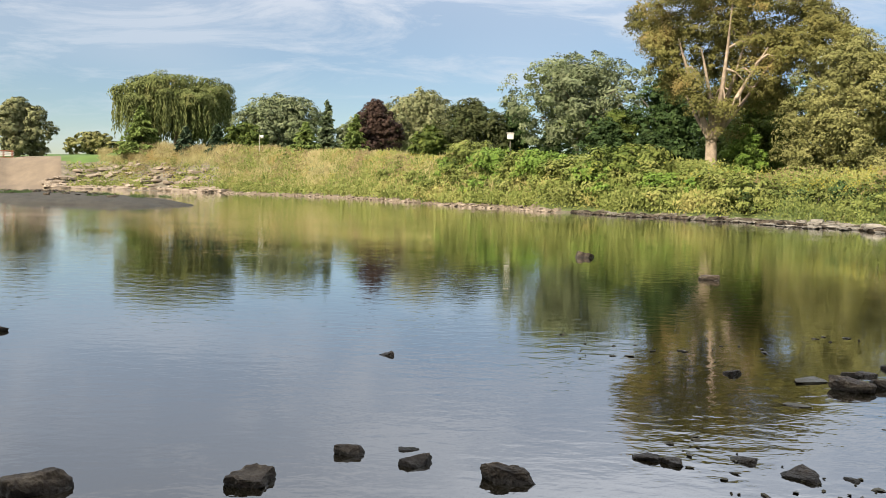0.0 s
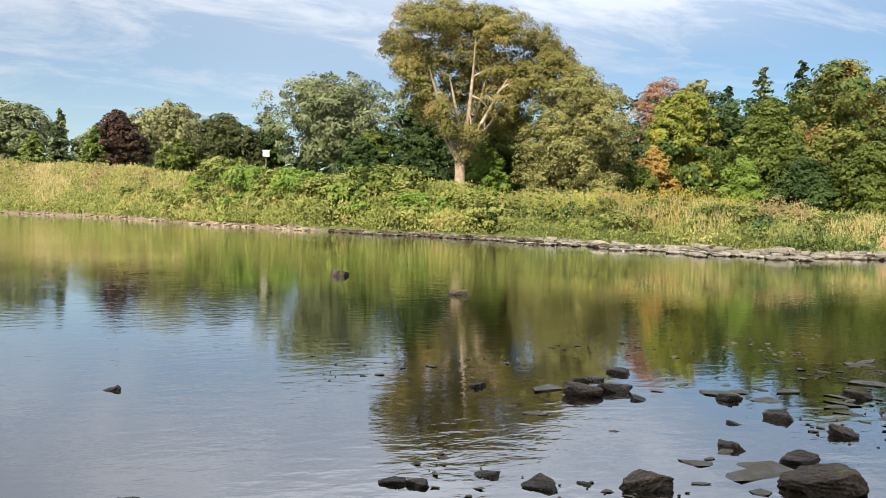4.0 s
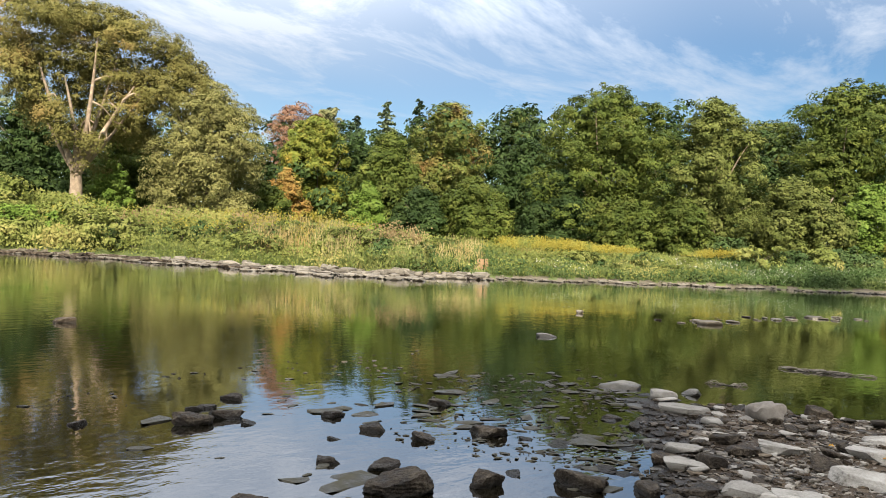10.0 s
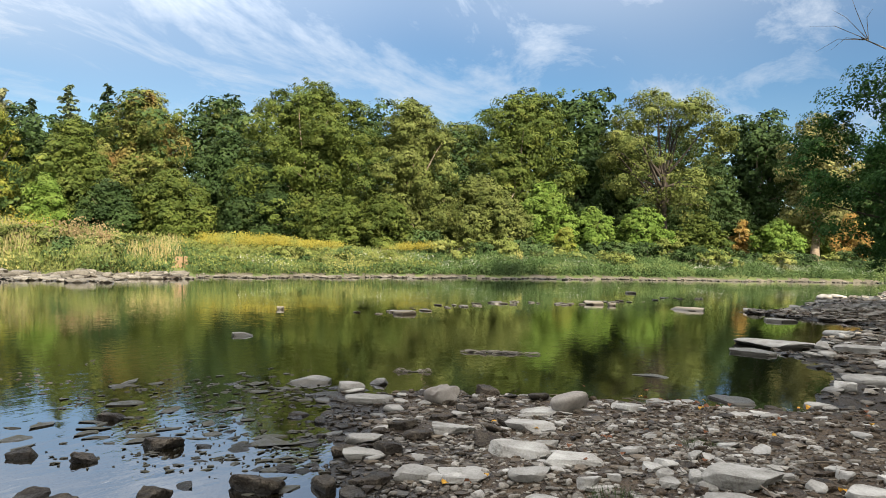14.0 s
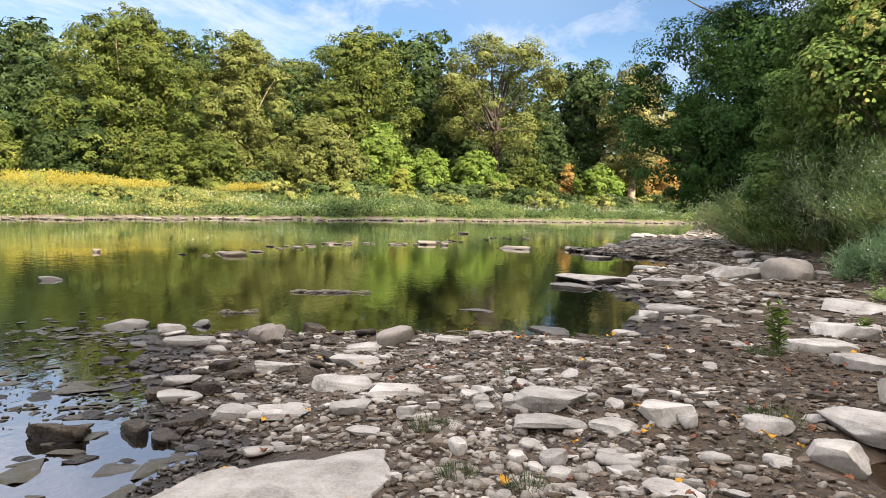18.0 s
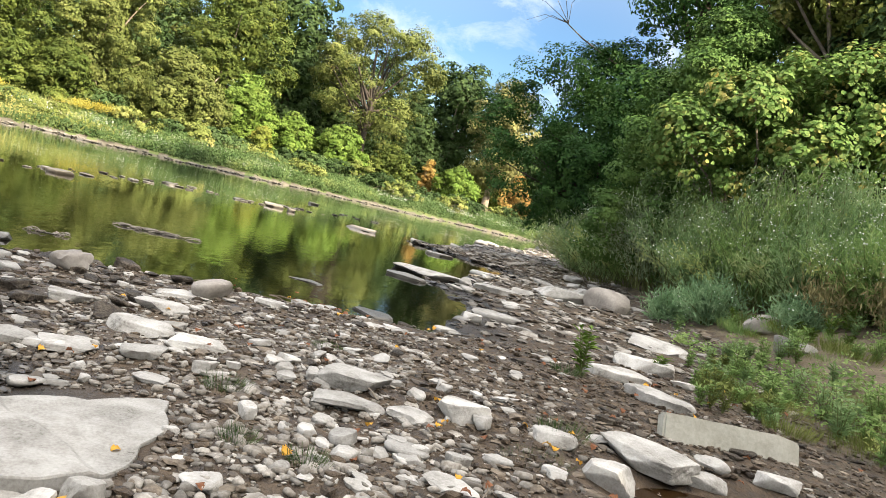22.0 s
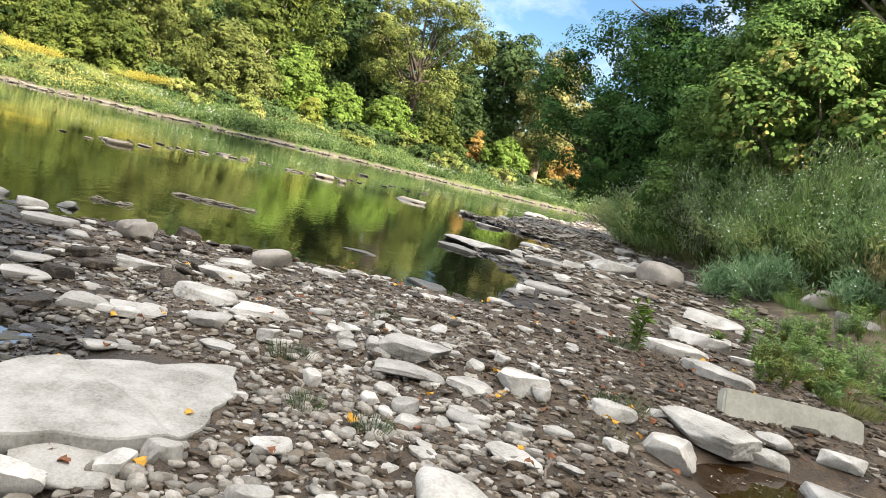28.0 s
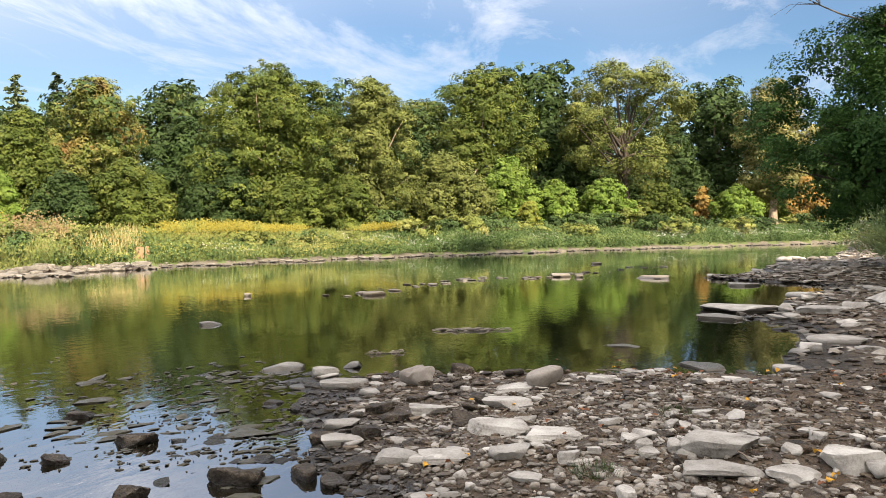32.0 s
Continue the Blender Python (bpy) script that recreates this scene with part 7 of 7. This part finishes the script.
def leafy_weed(x, y, h, n, seed, mat=None, label="upright leafy green weed on the shore", leaf=0.11, stems=5):
    rng = np.random.default_rng(seed)
    ob = thing("leafy_weed", x, y, max(gz(x, y), 0) - 0.01, label, "plant", "weeds on the shore")
    tb, cs, al = [], [], []
    for s in range(stems):
        a = rng.uniform(0, 6.283)
        tip = np.array([math.cos(a) * h * rng.uniform(0.05, 0.35), math.sin(a) * h * rng.uniform(0.05, 0.35), h * rng.uniform(0.7, 1.05)])
        t = np.linspace(0, 1, 5)[:, None]
        path = t * tip * np.array([1, 1, 1]) + (t * (1 - t)) * np.array([0, 0, 0.1 * h])
        tb.append(tube_arrays(path, np.linspace(0.006, 0.002, 5), 4))
        q = rng.uniform(0.12, 1.0, n)
        g = rng.uniform(0, 6.283, n)
        out = np.stack([np.cos(g), np.sin(g), rng.uniform(0.0, 0.7, n)], axis=1)
        cs.append(q[:, None] * tip + unit(out) * leaf * 0.5)
        al.append(unit(out))
    cs, al = np.concatenate(cs), np.concatenate(al)
    nor = np.cross(al, np.cross(al, np.array([0, 0, 1.0]) + rng.normal(0, 0.3, al.shape))) * -1
    v = leaf_arrays(cs, nor, leaf * rng.uniform(0.6, 1.2, len(cs)), LANCE * [1, 2.0], rng, al)
    tagged(part("foliage", mesh_from("foliage", *v, [mat or L_BRIGHT]), ob), kind="stuff")
    tagged(part("stem_cluster", mesh_from("stem_cluster", *gather(tb), [M_STEM], smooth=True), ob), kind="stuff")


leafy_weed(7.19, -2.05, 0.42, 26, 981)
leafy_weed(8.9, -3.3, 0.22, 16, 982)
for k in range(34):
    tx = grng.uniform(6.2, 11)
    leafy_weed(tx, -4.3 - (tx - 6) * 0.15 + grng.uniform(-0.7, 0.5), grng.uniform(0.15, 0.5), 26, 983 + k, [L_ASTERGREEN, L_SHRUBWILLOW][k % 2], "leafy green weed at the foot of the bank", 0.085, 6)


for k in range(40):
    tx = grng.uniform(6.9, 10.2)
    ty = -3.35 - (tx - 7.2) * 0.32 + grng.uniform(-0.5, 0.25)
    leafy_weed(tx, ty, grng.uniform(0.08, 0.30), 22, 1983 + k, [L_ASTERGREEN, L_WEEDGREEN, L_SHRUBWILLOW][k % 3], "low leafy weed at the edge of the shingle", 0.07, 5)


for k in range(46):
    q = grng.random()
    tx, ty = 9.4 + 4.2 * q + grng.normal(0, 0.2), -6.6 + 0.75 * q + grng.normal(0, 0.4)
    if k % 2:
        grass_tuft(tx, ty, grng.uniform(0.15, 0.35), grng.uniform(0.12, 0.28), 200, 2100 + k, [L_WEEDGREEN, L_ASTERGREEN][k % 4 // 2], label="green grass tuft at the foot of the thicket")
    else:
        leafy_weed(tx, ty, grng.uniform(0.15, 0.45), 24, 2100 + k, [L_ASTERGREEN, L_SHRUBWILLOW, L_BRIGHT][k % 3], "leafy green weed at the foot of the thicket", 0.09, 6)


def ground_weeds():
    """Small creeping plants on the soil at the bank's foot."""
    rng = np.random.default_rng(1995)
    n = 520
    x, y = rng.uniform(5.8, 12.5, n), rng.uniform(-8.0, -4.5, n)
    ok = waves(np.stack([x, y], axis=1), 1.3, 77) > -0.25
    x, y = x[ok], y[ok]
    z = ground_z(x, y)
    per = 26
    own = np.repeat(np.arange(len(x)), per)
    k = len(own)
    h = rng.uniform(0.06, 0.30, len(x))
    cen = np.stack([x[own], y[own], z[own]], axis=1) + rng.normal(0, 0.075, (k, 3)) * [1, 1, 0] + np.stack([0 * own, 0 * own, h[own] * rng.uniform(0.1, 1, k)], axis=1)
    v = leaf_arrays(cen, rng.normal(0, 0.5, (k, 3)) + [0, 0, 1], rng.uniform(0.03, 0.085, k), DIAMOND, rng)
    tagged(new("ground_weeds", mesh_from("ground_weeds", *v, [L_ASTERGREEN])), "small creeping green weeds on the bank's bare soil", "weeds", kind="stuff")


ground_weeds()

# ---- the thicket on the near bank ----
def willow_bush(x, y, r, h, seed, flowers=0.5, leaf=0.13, stems=46, per=120, mat=None, label="grey-green narrow-leaved bush with small white asters"):
    rng = np.random.default_rng(seed)
    ob = thing("aster_bush", x, y, gz(x, y) - 0.05, label, "bush", "bushes on the near bank")
    tb, cs, al, fl = [], [], [], []
    for s in range(stems):
        a = rng.uniform(0, 6.283)
        b = np.array([math.cos(a), math.sin(a), 0]) * r * 0.35 * rng.random()
        reach = r * rng.uniform(0.2, 1.1)
        tip = b + np.array([math.cos(a) * reach, math.sin(a) * reach, h * rng.uniform(0.55, 1.1) * (1 - 0.45 * (reach / r) ** 2)])
        mid = b * 0.4 + tip * 0.5 + np.array([0, 0, h * 0.16])
        t = np.linspace(0, 1, 7)[:, None]
        path = (1 - t) ** 2 * b + 2 * t * (1 - t) * mid + t * t * tip
        tb.append(tube_arrays(path, np.linspace(0.011, 0.003, 7), 4))
        q = rng.uniform(0.05, 1.0, per)[:, None] ** 0.65
        c = (1 - q) ** 2 * b + 2 * q * (1 - q) * mid + q * q * tip
        way = unit(tip - b)
        al.append(unit(way * 0.7 + rng.normal(0, 0.55, (per, 3)) + [0, 0, 0.15]))
        cs.append(c + rng.normal(0, 0.085, (per, 3)) * (0.5 + q))
        if rng.random() < flowers:
            m = 11
            fl.append(tip + rng.normal(0, 0.11, (m, 3)))
    cs, al = np.concatenate(cs), np.concatenate(al)
    nor = unit(np.cross(al, rng.normal(size=al.shape))) + np.array([0, 0, 1.1])
    v = leaf_arrays(cs, nor, leaf * rng.uniform(0.55, 1.3, len(cs)), LANCE * [1, 1.15], rng, al)
    v[0][:, 2] = np.maximum(v[0][:, 2], 0.0)
    part("foliage", mesh_from("foliage", *v, [mat or L_SHRUBWILLOW]), ob)
    tagged(part("stem_cluster", mesh_from("stem_cluster", *gather(tb), [M_STEM], smooth=True), ob), kind="stuff")
    if fl:
        fl = np.concatenate(fl)
        hexa = np.array([(math.cos(k * 1.047) * 0.5, math.sin(k * 1.047) * 0.5) for k in range(6)])
        w = leaf_arrays(fl, rng.normal(0, 0.5, fl.shape) + [0, 0, 1], rng.uniform(0.02, 0.034, len(fl)), hexa, rng)
        tagged(part("flower_cluster", mesh_from("flower_cluster", *w, [L_ASTER]), ob, "small white daisy-like flowers"), kind="stuff")
    return ob


BUSH_LEAVES = [L_SHRUBWILLOW, L_ASTERGREEN, L_GREYHEAD, L_SHRUBWILLOW, L_ASTERGREEN]
BUSH_LABELS = ["grey-green narrow-leaved bush with small white asters", "yellow-green leafy bush with small white asters", "pale grey-green bush going to seed with white asters"]
for k, (bx, by, r, h) in enumerate([(28, -6.2, 1.6, 2.0), (25.3, -5.9, 1.6, 2.1), (26, -7.4, 1.7, 2.6), (23, -6.0, 1.7, 2.5), (20.5, -6.2, 1.6, 2.6), (18.6, -6.1, 1.5, 2.8), (16.9, -6.2, 1.4, 2.9)]):
    willow_bush(bx, by, r, h, 1001 + k, 0.85, 0.15, 56, 140, BUSH_LEAVES[(k + 2) % 5], BUSH_LABELS[((k + 2) % 5) % 3])
for k, (bx, by, r, h) in enumerate([(15.4, -6.1, 1.2, 2.0), (14.2, -6.5, 1.1, 2.1), (15.2, -7.4, 1.3, 2.5), (13.0, -6.9, 1.0, 2.0), (12.0, -7.3, 0.9, 1.8), (13.6, -7.9, 1.2, 2.3), (11.1, -7.6, 0.8, 1.5), (12.3, -8.5, 1.1, 2.0), (10.1, -7.9, 0.8, 1.2), (10.8, -8.9, 1.0, 1.5), (9.0, -8.0, 0.8, 0.9), (9.4, -9.0, 0.9, 1.2)]):
    willow_bush(bx, by, r, h, 1011 + k, 0.95 if k % 3 else 0.6, 0.125, 60, 170, BUSH_LEAVES[k % 5], BUSH_LABELS[(k % 5) % 3])
for k, (bx, by, r, h) in enumerate([(13.75, -5.65, 0.6, 0.8), (14.6, -5.2, 0.4, 0.55), (12.3, -6.5, 0.45, 0.5)]):
    willow_bush(bx, by, r, h, 1030 + k, 0.1, 0.13, 40, 100, L_BLUEGREEN, "low blue-green bushy plant at the foot of the thicket")
for k, (bx, by, r, h) in enumerate([(12.2, -6.8, 0.4, 1.3), (11.2, -7.2, 0.4, 1.1)]):
    willow_bush(bx, by, r, h, 1036 + k, 0.1, 0.13, 18, 70, L_STRAW, "yellowing dry weed among the asters")
for k, (bx, by, r, h) in enumerate([(16.3, -6.3, 0.9, 3.2), (15.1, -6.5, 0.8, 2.9), (14.1, -6.9, 0.8, 2.7), (13.1, -7.4, 0.7, 2.4)]):
    willow_bush(bx, by, r, h, 1040 + k, 0.3, 0.15, 26, 130, [L_ASTERGREEN, L_SHRUBWILLOW][k % 2], "tall light green leafy shoots rising over the asters")
willow_bush(14.3, -7.3, 0.7, 3.0, 1033, 0.0, 0.16, 14, 90, None, "tall willow shoots rising over the thicket")
willow_bush(17.2, -6.6, 0.7, 3.4, 1034, 0.0, 0.16, 12, 90, None, "tall willow shoots rising over the thicket")


def vine_mound(x, y, lobes, n, per, seed, label, mat=None, leaf=0.15):
    rng = np.random.default_rng(seed)
    ob = thing("grape_vine", x, y, gz(x, y) - 0.05, label, "vine", "vines on the near bank")
    c, lv = crown_leaves(rng, np.array(lobes), n, per, 0.34, leaf, np.array([(-0.5, 0), (-0.28, -0.42), (0.2, -0.36), (0.5, 0), (0.2, 0.36), (-0.28, 0.42)]), 0.25, 0.1)
    lv[0][:, 2] = np.maximum(lv[0][:, 2], 0.03)
    part("foliage", mesh_from("foliage", *lv, [mat or L_VINE]), ob)
    st = [tube_arrays([(0, 0, -0.1), e * np.array([0.5, 0.5, 0.7]) + rng.normal(0, 0.1, 3), e], [0.035, 0.025, 0.008], 5) for e in c[:14]]
    tagged(part("stem_cluster", mesh_from("stem_cluster", *gather(st), [M_BARK], smooth=True), ob), kind="stuff")


def vine_lobes(spots):
    """Masses of leaves set across the slope: sideways, back, height, radius, thickness."""
    return [(-0.39 * a + 0.92 * b, -0.92 * a - 0.39 * b, z, r, r * 0.9, rz) for a, b, z, r, rz in spots]


vine_mound(15.9, -6.9, vine_lobes([(-1.6, 0.0, 2.9, 0.9, 0.8), (-0.7, 0.1, 3.5, 1.1, 1.0), (0.4, 0.2, 4.0, 1.2, 1.0), (1.5, 0.3, 4.3, 1.2, 1.0), (2.4, 0.4, 4.2, 1.0, 1.0), (-0.8, -0.3, 2.4, 0.9, 0.8), (0.5, -0.4, 2.8, 1.0, 0.9), (1.7, -0.2, 3.0, 1.0, 1.0)]), 560, 44, 1051, "sunlit grape vine draped over shrubs, some leaves yellow", None, 0.095)
vine_mound(9.8, -9.0, vine_lobes([(-0.8, 0, 0.9, 0.9, 0.7), (0.2, 0.2, 1.3, 1.0, 0.8), (1.2, 0, 1.1, 0.9, 0.8), (2.2, 0.3, 1.5, 1.0, 0.9)]), 110, 34, 1052, "green vine leaves low on the bank", L_GREEN, 0.14)

# ---- along the far shore ----
def far_stones(name, label, n, az0, az1, s0, s1, w0, w1, mat, seed, flat=(0.16, 0.36)):
    rng = np.random.default_rng(seed)
    x, y, z, az, s = scatter_far(rng, n, az0, az1, s0, s1)
    forms = [rock_arrays(seed + k, 1, 6, 40.0, 0.03, 0.8, 0.15) for k in range(10)]
    face = forms[0][1]
    base = np.stack([v for v, f in forms])[rng.integers(0, 10, n)]
    w = w0 + (w1 - w0) * rng.random(n) ** 2
    p = base * np.stack([w, w * rng.uniform(0.5, 0.9, n), w * rng.uniform(*flat, n)], axis=1)[:, None, :]
    a = rng.uniform(0, 6.283, n)
    ca, sa = np.cos(a)[:, None], np.sin(a)[:, None]
    p = np.stack([p[..., 0] * ca - p[..., 1] * sa + x[:, None], p[..., 0] * sa + p[..., 1] * ca + y[:, None], p[..., 2] + np.maximum(z, 0)[:, None] + (w * 0.06)[:, None]], axis=-1)
    f = (face[None] + (np.arange(n) * base.shape[1])[:, None, None]).reshape(-1, 3)
    return tagged(new(name, mesh_from(name, p.reshape(-1, 3), f, [mat])), label, "stones", kind="stuff")


far_stones("shore_stones", "grey flat stones along the far shore", 300, 14, 52, -0.5, 1.3, 0.15, 0.7, M_FARSTONE, 1101)
far_stones("shore_stones", "flat grey slabs in a wide band at the far shore", 170, 26, 48, -1.0, 1.4, 0.2, 0.7, M_FARSTONE, 1105, (0.2, 0.42))
far_stones("shore_stones", "grey slabs lying in the shallows off the far shore", 150, 24, 47, -2.6, 0.0, 0.2, 0.8, M_FARSTONE, 1106, (0.14, 0.28))
far_stones("shore_stones", "dark wet stones along the far shore", 600, 12, 50, -0.4, 0.9, 0.2, 0.8, M_BROWNSTONE, 1102)
far_stones("shore_stones", "small pale stones along the far shore", 420, 52, 99, -0.5, 0.5, 0.15, 0.5, M_FARSTONE, 1103)
far_stones("shore_stones", "small pale stones along the far shore", 330, -16, 11, -0.4, 1.6, 0.2, 0.8, M_BOULDERS, 1104)
for k in range(150):
    a = -24.8 + 11.4 * (k + srng.random()) / 150
    dd = float(np.interp(a, FAR_AZ, FAR_R)) + 0.3 + 9.5 * srng.random() ** 1.3 * min(1.0, (a + 26) / 4)
    bx, by = polar(a, dd)
    rock(bx, by, srng.uniform(1.0, 3.0), srng.uniform(0.9, 1.9), srng.uniform(0.4, 0.7), M_BOULDERS, 1120 + k, "boulder", "large tan boulder in the bank's stone facing", "boulders facing the bank", sub=3, sink=0.35)
for k in range(80):
    a = srng.uniform(28, 51)
    dd = float(np.interp(a, FAR_AZ, FAR_R)) + srng.uniform(-0.2, 0.9)
    bx, by = polar(a, dd)
    rock(bx, by, srng.uniform(0.3, 0.95), srng.uniform(0.3, 0.7), srng.uniform(0.14, 0.32), M_FARSTONE, 1170 + k, "rock", "grey flat rock at the far water's edge", "rocks at the far shore", sub=3)

# the gravel bar in the river
rng_bar = np.random.default_rng(1201)
bx0, by0 = -25.0, 55.0
BAR = 134.0
ang = np.linspace(0, 2 * math.pi, 64, endpoint=False)
rows = []
for q, z in [(1.0, -0.06), (0.97, 0.08), (0.8, 0.30), (0.5, 0.46), (0.2, 0.52), (0.02, 0.53)]:
    wob = 1 + 0.08 * np.sin(ang * 3 + 1) + 0.05 * np.sin(ang * 7)
    rows.append(np.stack([17.0 * q * wob * np.cos(ang), 5.2 * q * wob * np.sin(ang), z + 0.03 * np.sin(ang * 9 + q * 20)], axis=1))
i, j = np.meshgrid(np.arange(5), np.arange(64), indexing="ij")
bf = np.stack([i * 64 + j, i * 64 + (j + 1) % 64, (i + 1) * 64 + (j + 1) % 64, (i + 1) * 64 + j], axis=-1).reshape(-1, 4)
bar = new("gravel_bar", mesh_from("gravel_bar", np.concatenate(rows), bf, [M_BAR], smooth=True))
bar.matrix_basis = pose(bx0, by0, 0, 0, 0, BAR)
tagged(bar, "low dark gravel bar with weeds in the river", "gravel bar", kind="structure")
for k in range(60):
    q, a2 = rng_bar.uniform(0, 0.9), rng_bar.uniform(0, 6.283)
    ux, uy = 16.0 * q * math.cos(a2), 4.8 * q * math.sin(a2)
    cx, sx = math.cos(radians(BAR)), math.sin(radians(BAR))
    rock(bx0 + ux * cx - uy * sx, by0 + ux * sx + uy * cx, rng_bar.uniform(0.2, 0.55), rng_bar.uniform(0.2, 0.4), rng_bar.uniform(0.12, 0.3), M_BROWNSTONE, 1210 + k, "rock", "dark stone on the gravel bar", "stones on the gravel bar", sub=3, z=0.5 - 0.36 * q * q)
for k in range(40):
    ux, uy = rng_bar.uniform(-13, 13), rng_bar.uniform(-3, 3)
    grass_tuft(bx0 + ux * cx - uy * sx, by0 + ux * sx + uy * cx, 0.35, 0.3, 220, 1240 + k, L_WEEDDARK, "dark weed tuft on the gravel bar", "tufts on the gravel bar").location.z = 0.36


def box_mesh(name, sx, sy, sz, mat, bevel=0.02):
    bm = bmesh.new()
    bmesh.ops.create_cube(bm, size=1.0)
    bmesh.ops.scale(bm, vec=(sx, sy, sz), verts=bm.verts)
    bmesh.ops.translate(bm, vec=(0, 0, sz / 2), verts=bm.verts)
    bmesh.ops.bevel(bm, geom=bm.edges[:], offset=bevel, segments=2, affect="EDGES")
    me = bpy.data.meshes.new(name)
    bm.to_mesh(me)
    bm.free()
    me.materials.append(mat)
    return me


# a tan concrete outfall block on the far shore
px, py = polar(50.1, 39.2)
pz = max(gz(px, py), 0.05)
ob = thing("outfall_block", px, py, pz - 0.05, "tan concrete outfall block with a slot at the shore", "outfall", turn=-50)
slope = np.array([(x, y, z) for y in (-0.16, 0.16) for x, z in [(-0.47, -0.1), (0.12, -0.1), (0.12, 0.56), (-0.19, 0.56)]])
part("wall", mesh_from("wall", slope, [(0, 1, 2, 3), (7, 6, 5, 4)] + [(k, k + 4, (k + 1) % 4 + 4, (k + 1) % 4) for k in range(4)], [M_POST]), ob)
part("pier", box_mesh("pier", 0.17, 0.3, 0.66, M_POST, 0.02), ob).location = (0.26, 0.02, -0.08)

# a white bird-house box on a pole before the dark trees
px, py = polar(7.3, 86)
hz = gz(px, py)
ob = thing("nest_box", px, py, hz, "white wooden box on a pole before dark trees", "nest box", turn=-7)
top = EYE_Z + 86 * math.tan(radians(3.85)) - hz
part("pole", mesh_from("pole", *tube_arrays([(0, 0, 0), (0, 0, top * 0.5), (0, 0, top)], [0.05, 0.05, 0.05], 8), [M_WOOD], smooth=True), ob)
part("box", box_mesh("box", 0.72, 0.6, 0.64, M_WHITE, 0.03), ob).location = (0, 0, top - 0.2)
rf = part("roof", box_mesh("roof", 0.86, 0.74, 0.09, M_WHITE, 0.02), ob)
rf.location = (0, 0, top + 0.43)

# the flag on the green
px, py = polar(-11.0, 122)
hz = gz(px, py)
ob = thing("golf_flag", px, py, hz, "small white flag on a thin pole on the green", "flag", turn=10)
top = EYE_Z + 122 * math.tan(radians(3.55)) - hz
part("pole", mesh_from("pole", *tube_arrays([(0, 0, 0), (0, 0, top)], [0.035, 0.035], 6), [M_WHITE], smooth=True), ob)
fv = [(q * 0.13, 0.06 * math.sin(q * 1.1), top - 0.1 - (1 - s) * 0.5 + 0.02 * q) for s in (0, 1) for q in range(6)]
ff = [(q, q + 1, q + 7, q + 6) for q in range(5)]
fl = part("cloth", mesh_from("cloth", fv, ff, [M_WHITE], smooth=True), ob)
fl.modifiers.new("thick", "SOLIDIFY").thickness = 0.02

# the footbridge at the edge of the meadow
px, py = polar(-28.2, 163)
ob = thing("footbridge", px, py, 4.9, "red-brown timber footbridge with pale rails", "bridge", turn=22)
part("deck", box_mesh("deck", 9.0, 2.0, 0.35, M_REDBROWN, 0.04), ob)
for side in (-0.95, 0.95):
    for q in range(7):
        part("post", box_mesh("post", 0.14, 0.14, 1.25, M_REDBROWN, 0.015), ob).location = (-4.2 + q * 1.4, side, 0.35)
    for z in (0.62, 0.92, 1.22, 1.5):
        part("rail", box_mesh("rail", 8.8, 0.08, 0.12, M_WHITE if z < 1.4 else M_REDBROWN, 0.01), ob).location = (0, side, z)
for q in (-3.6, 3.6):
    part("abutment", box_mesh("abutment", 1.2, 2.0, 3.2, M_BROWNSTONE, 0.05), ob).location = (q, 0, -3.2)
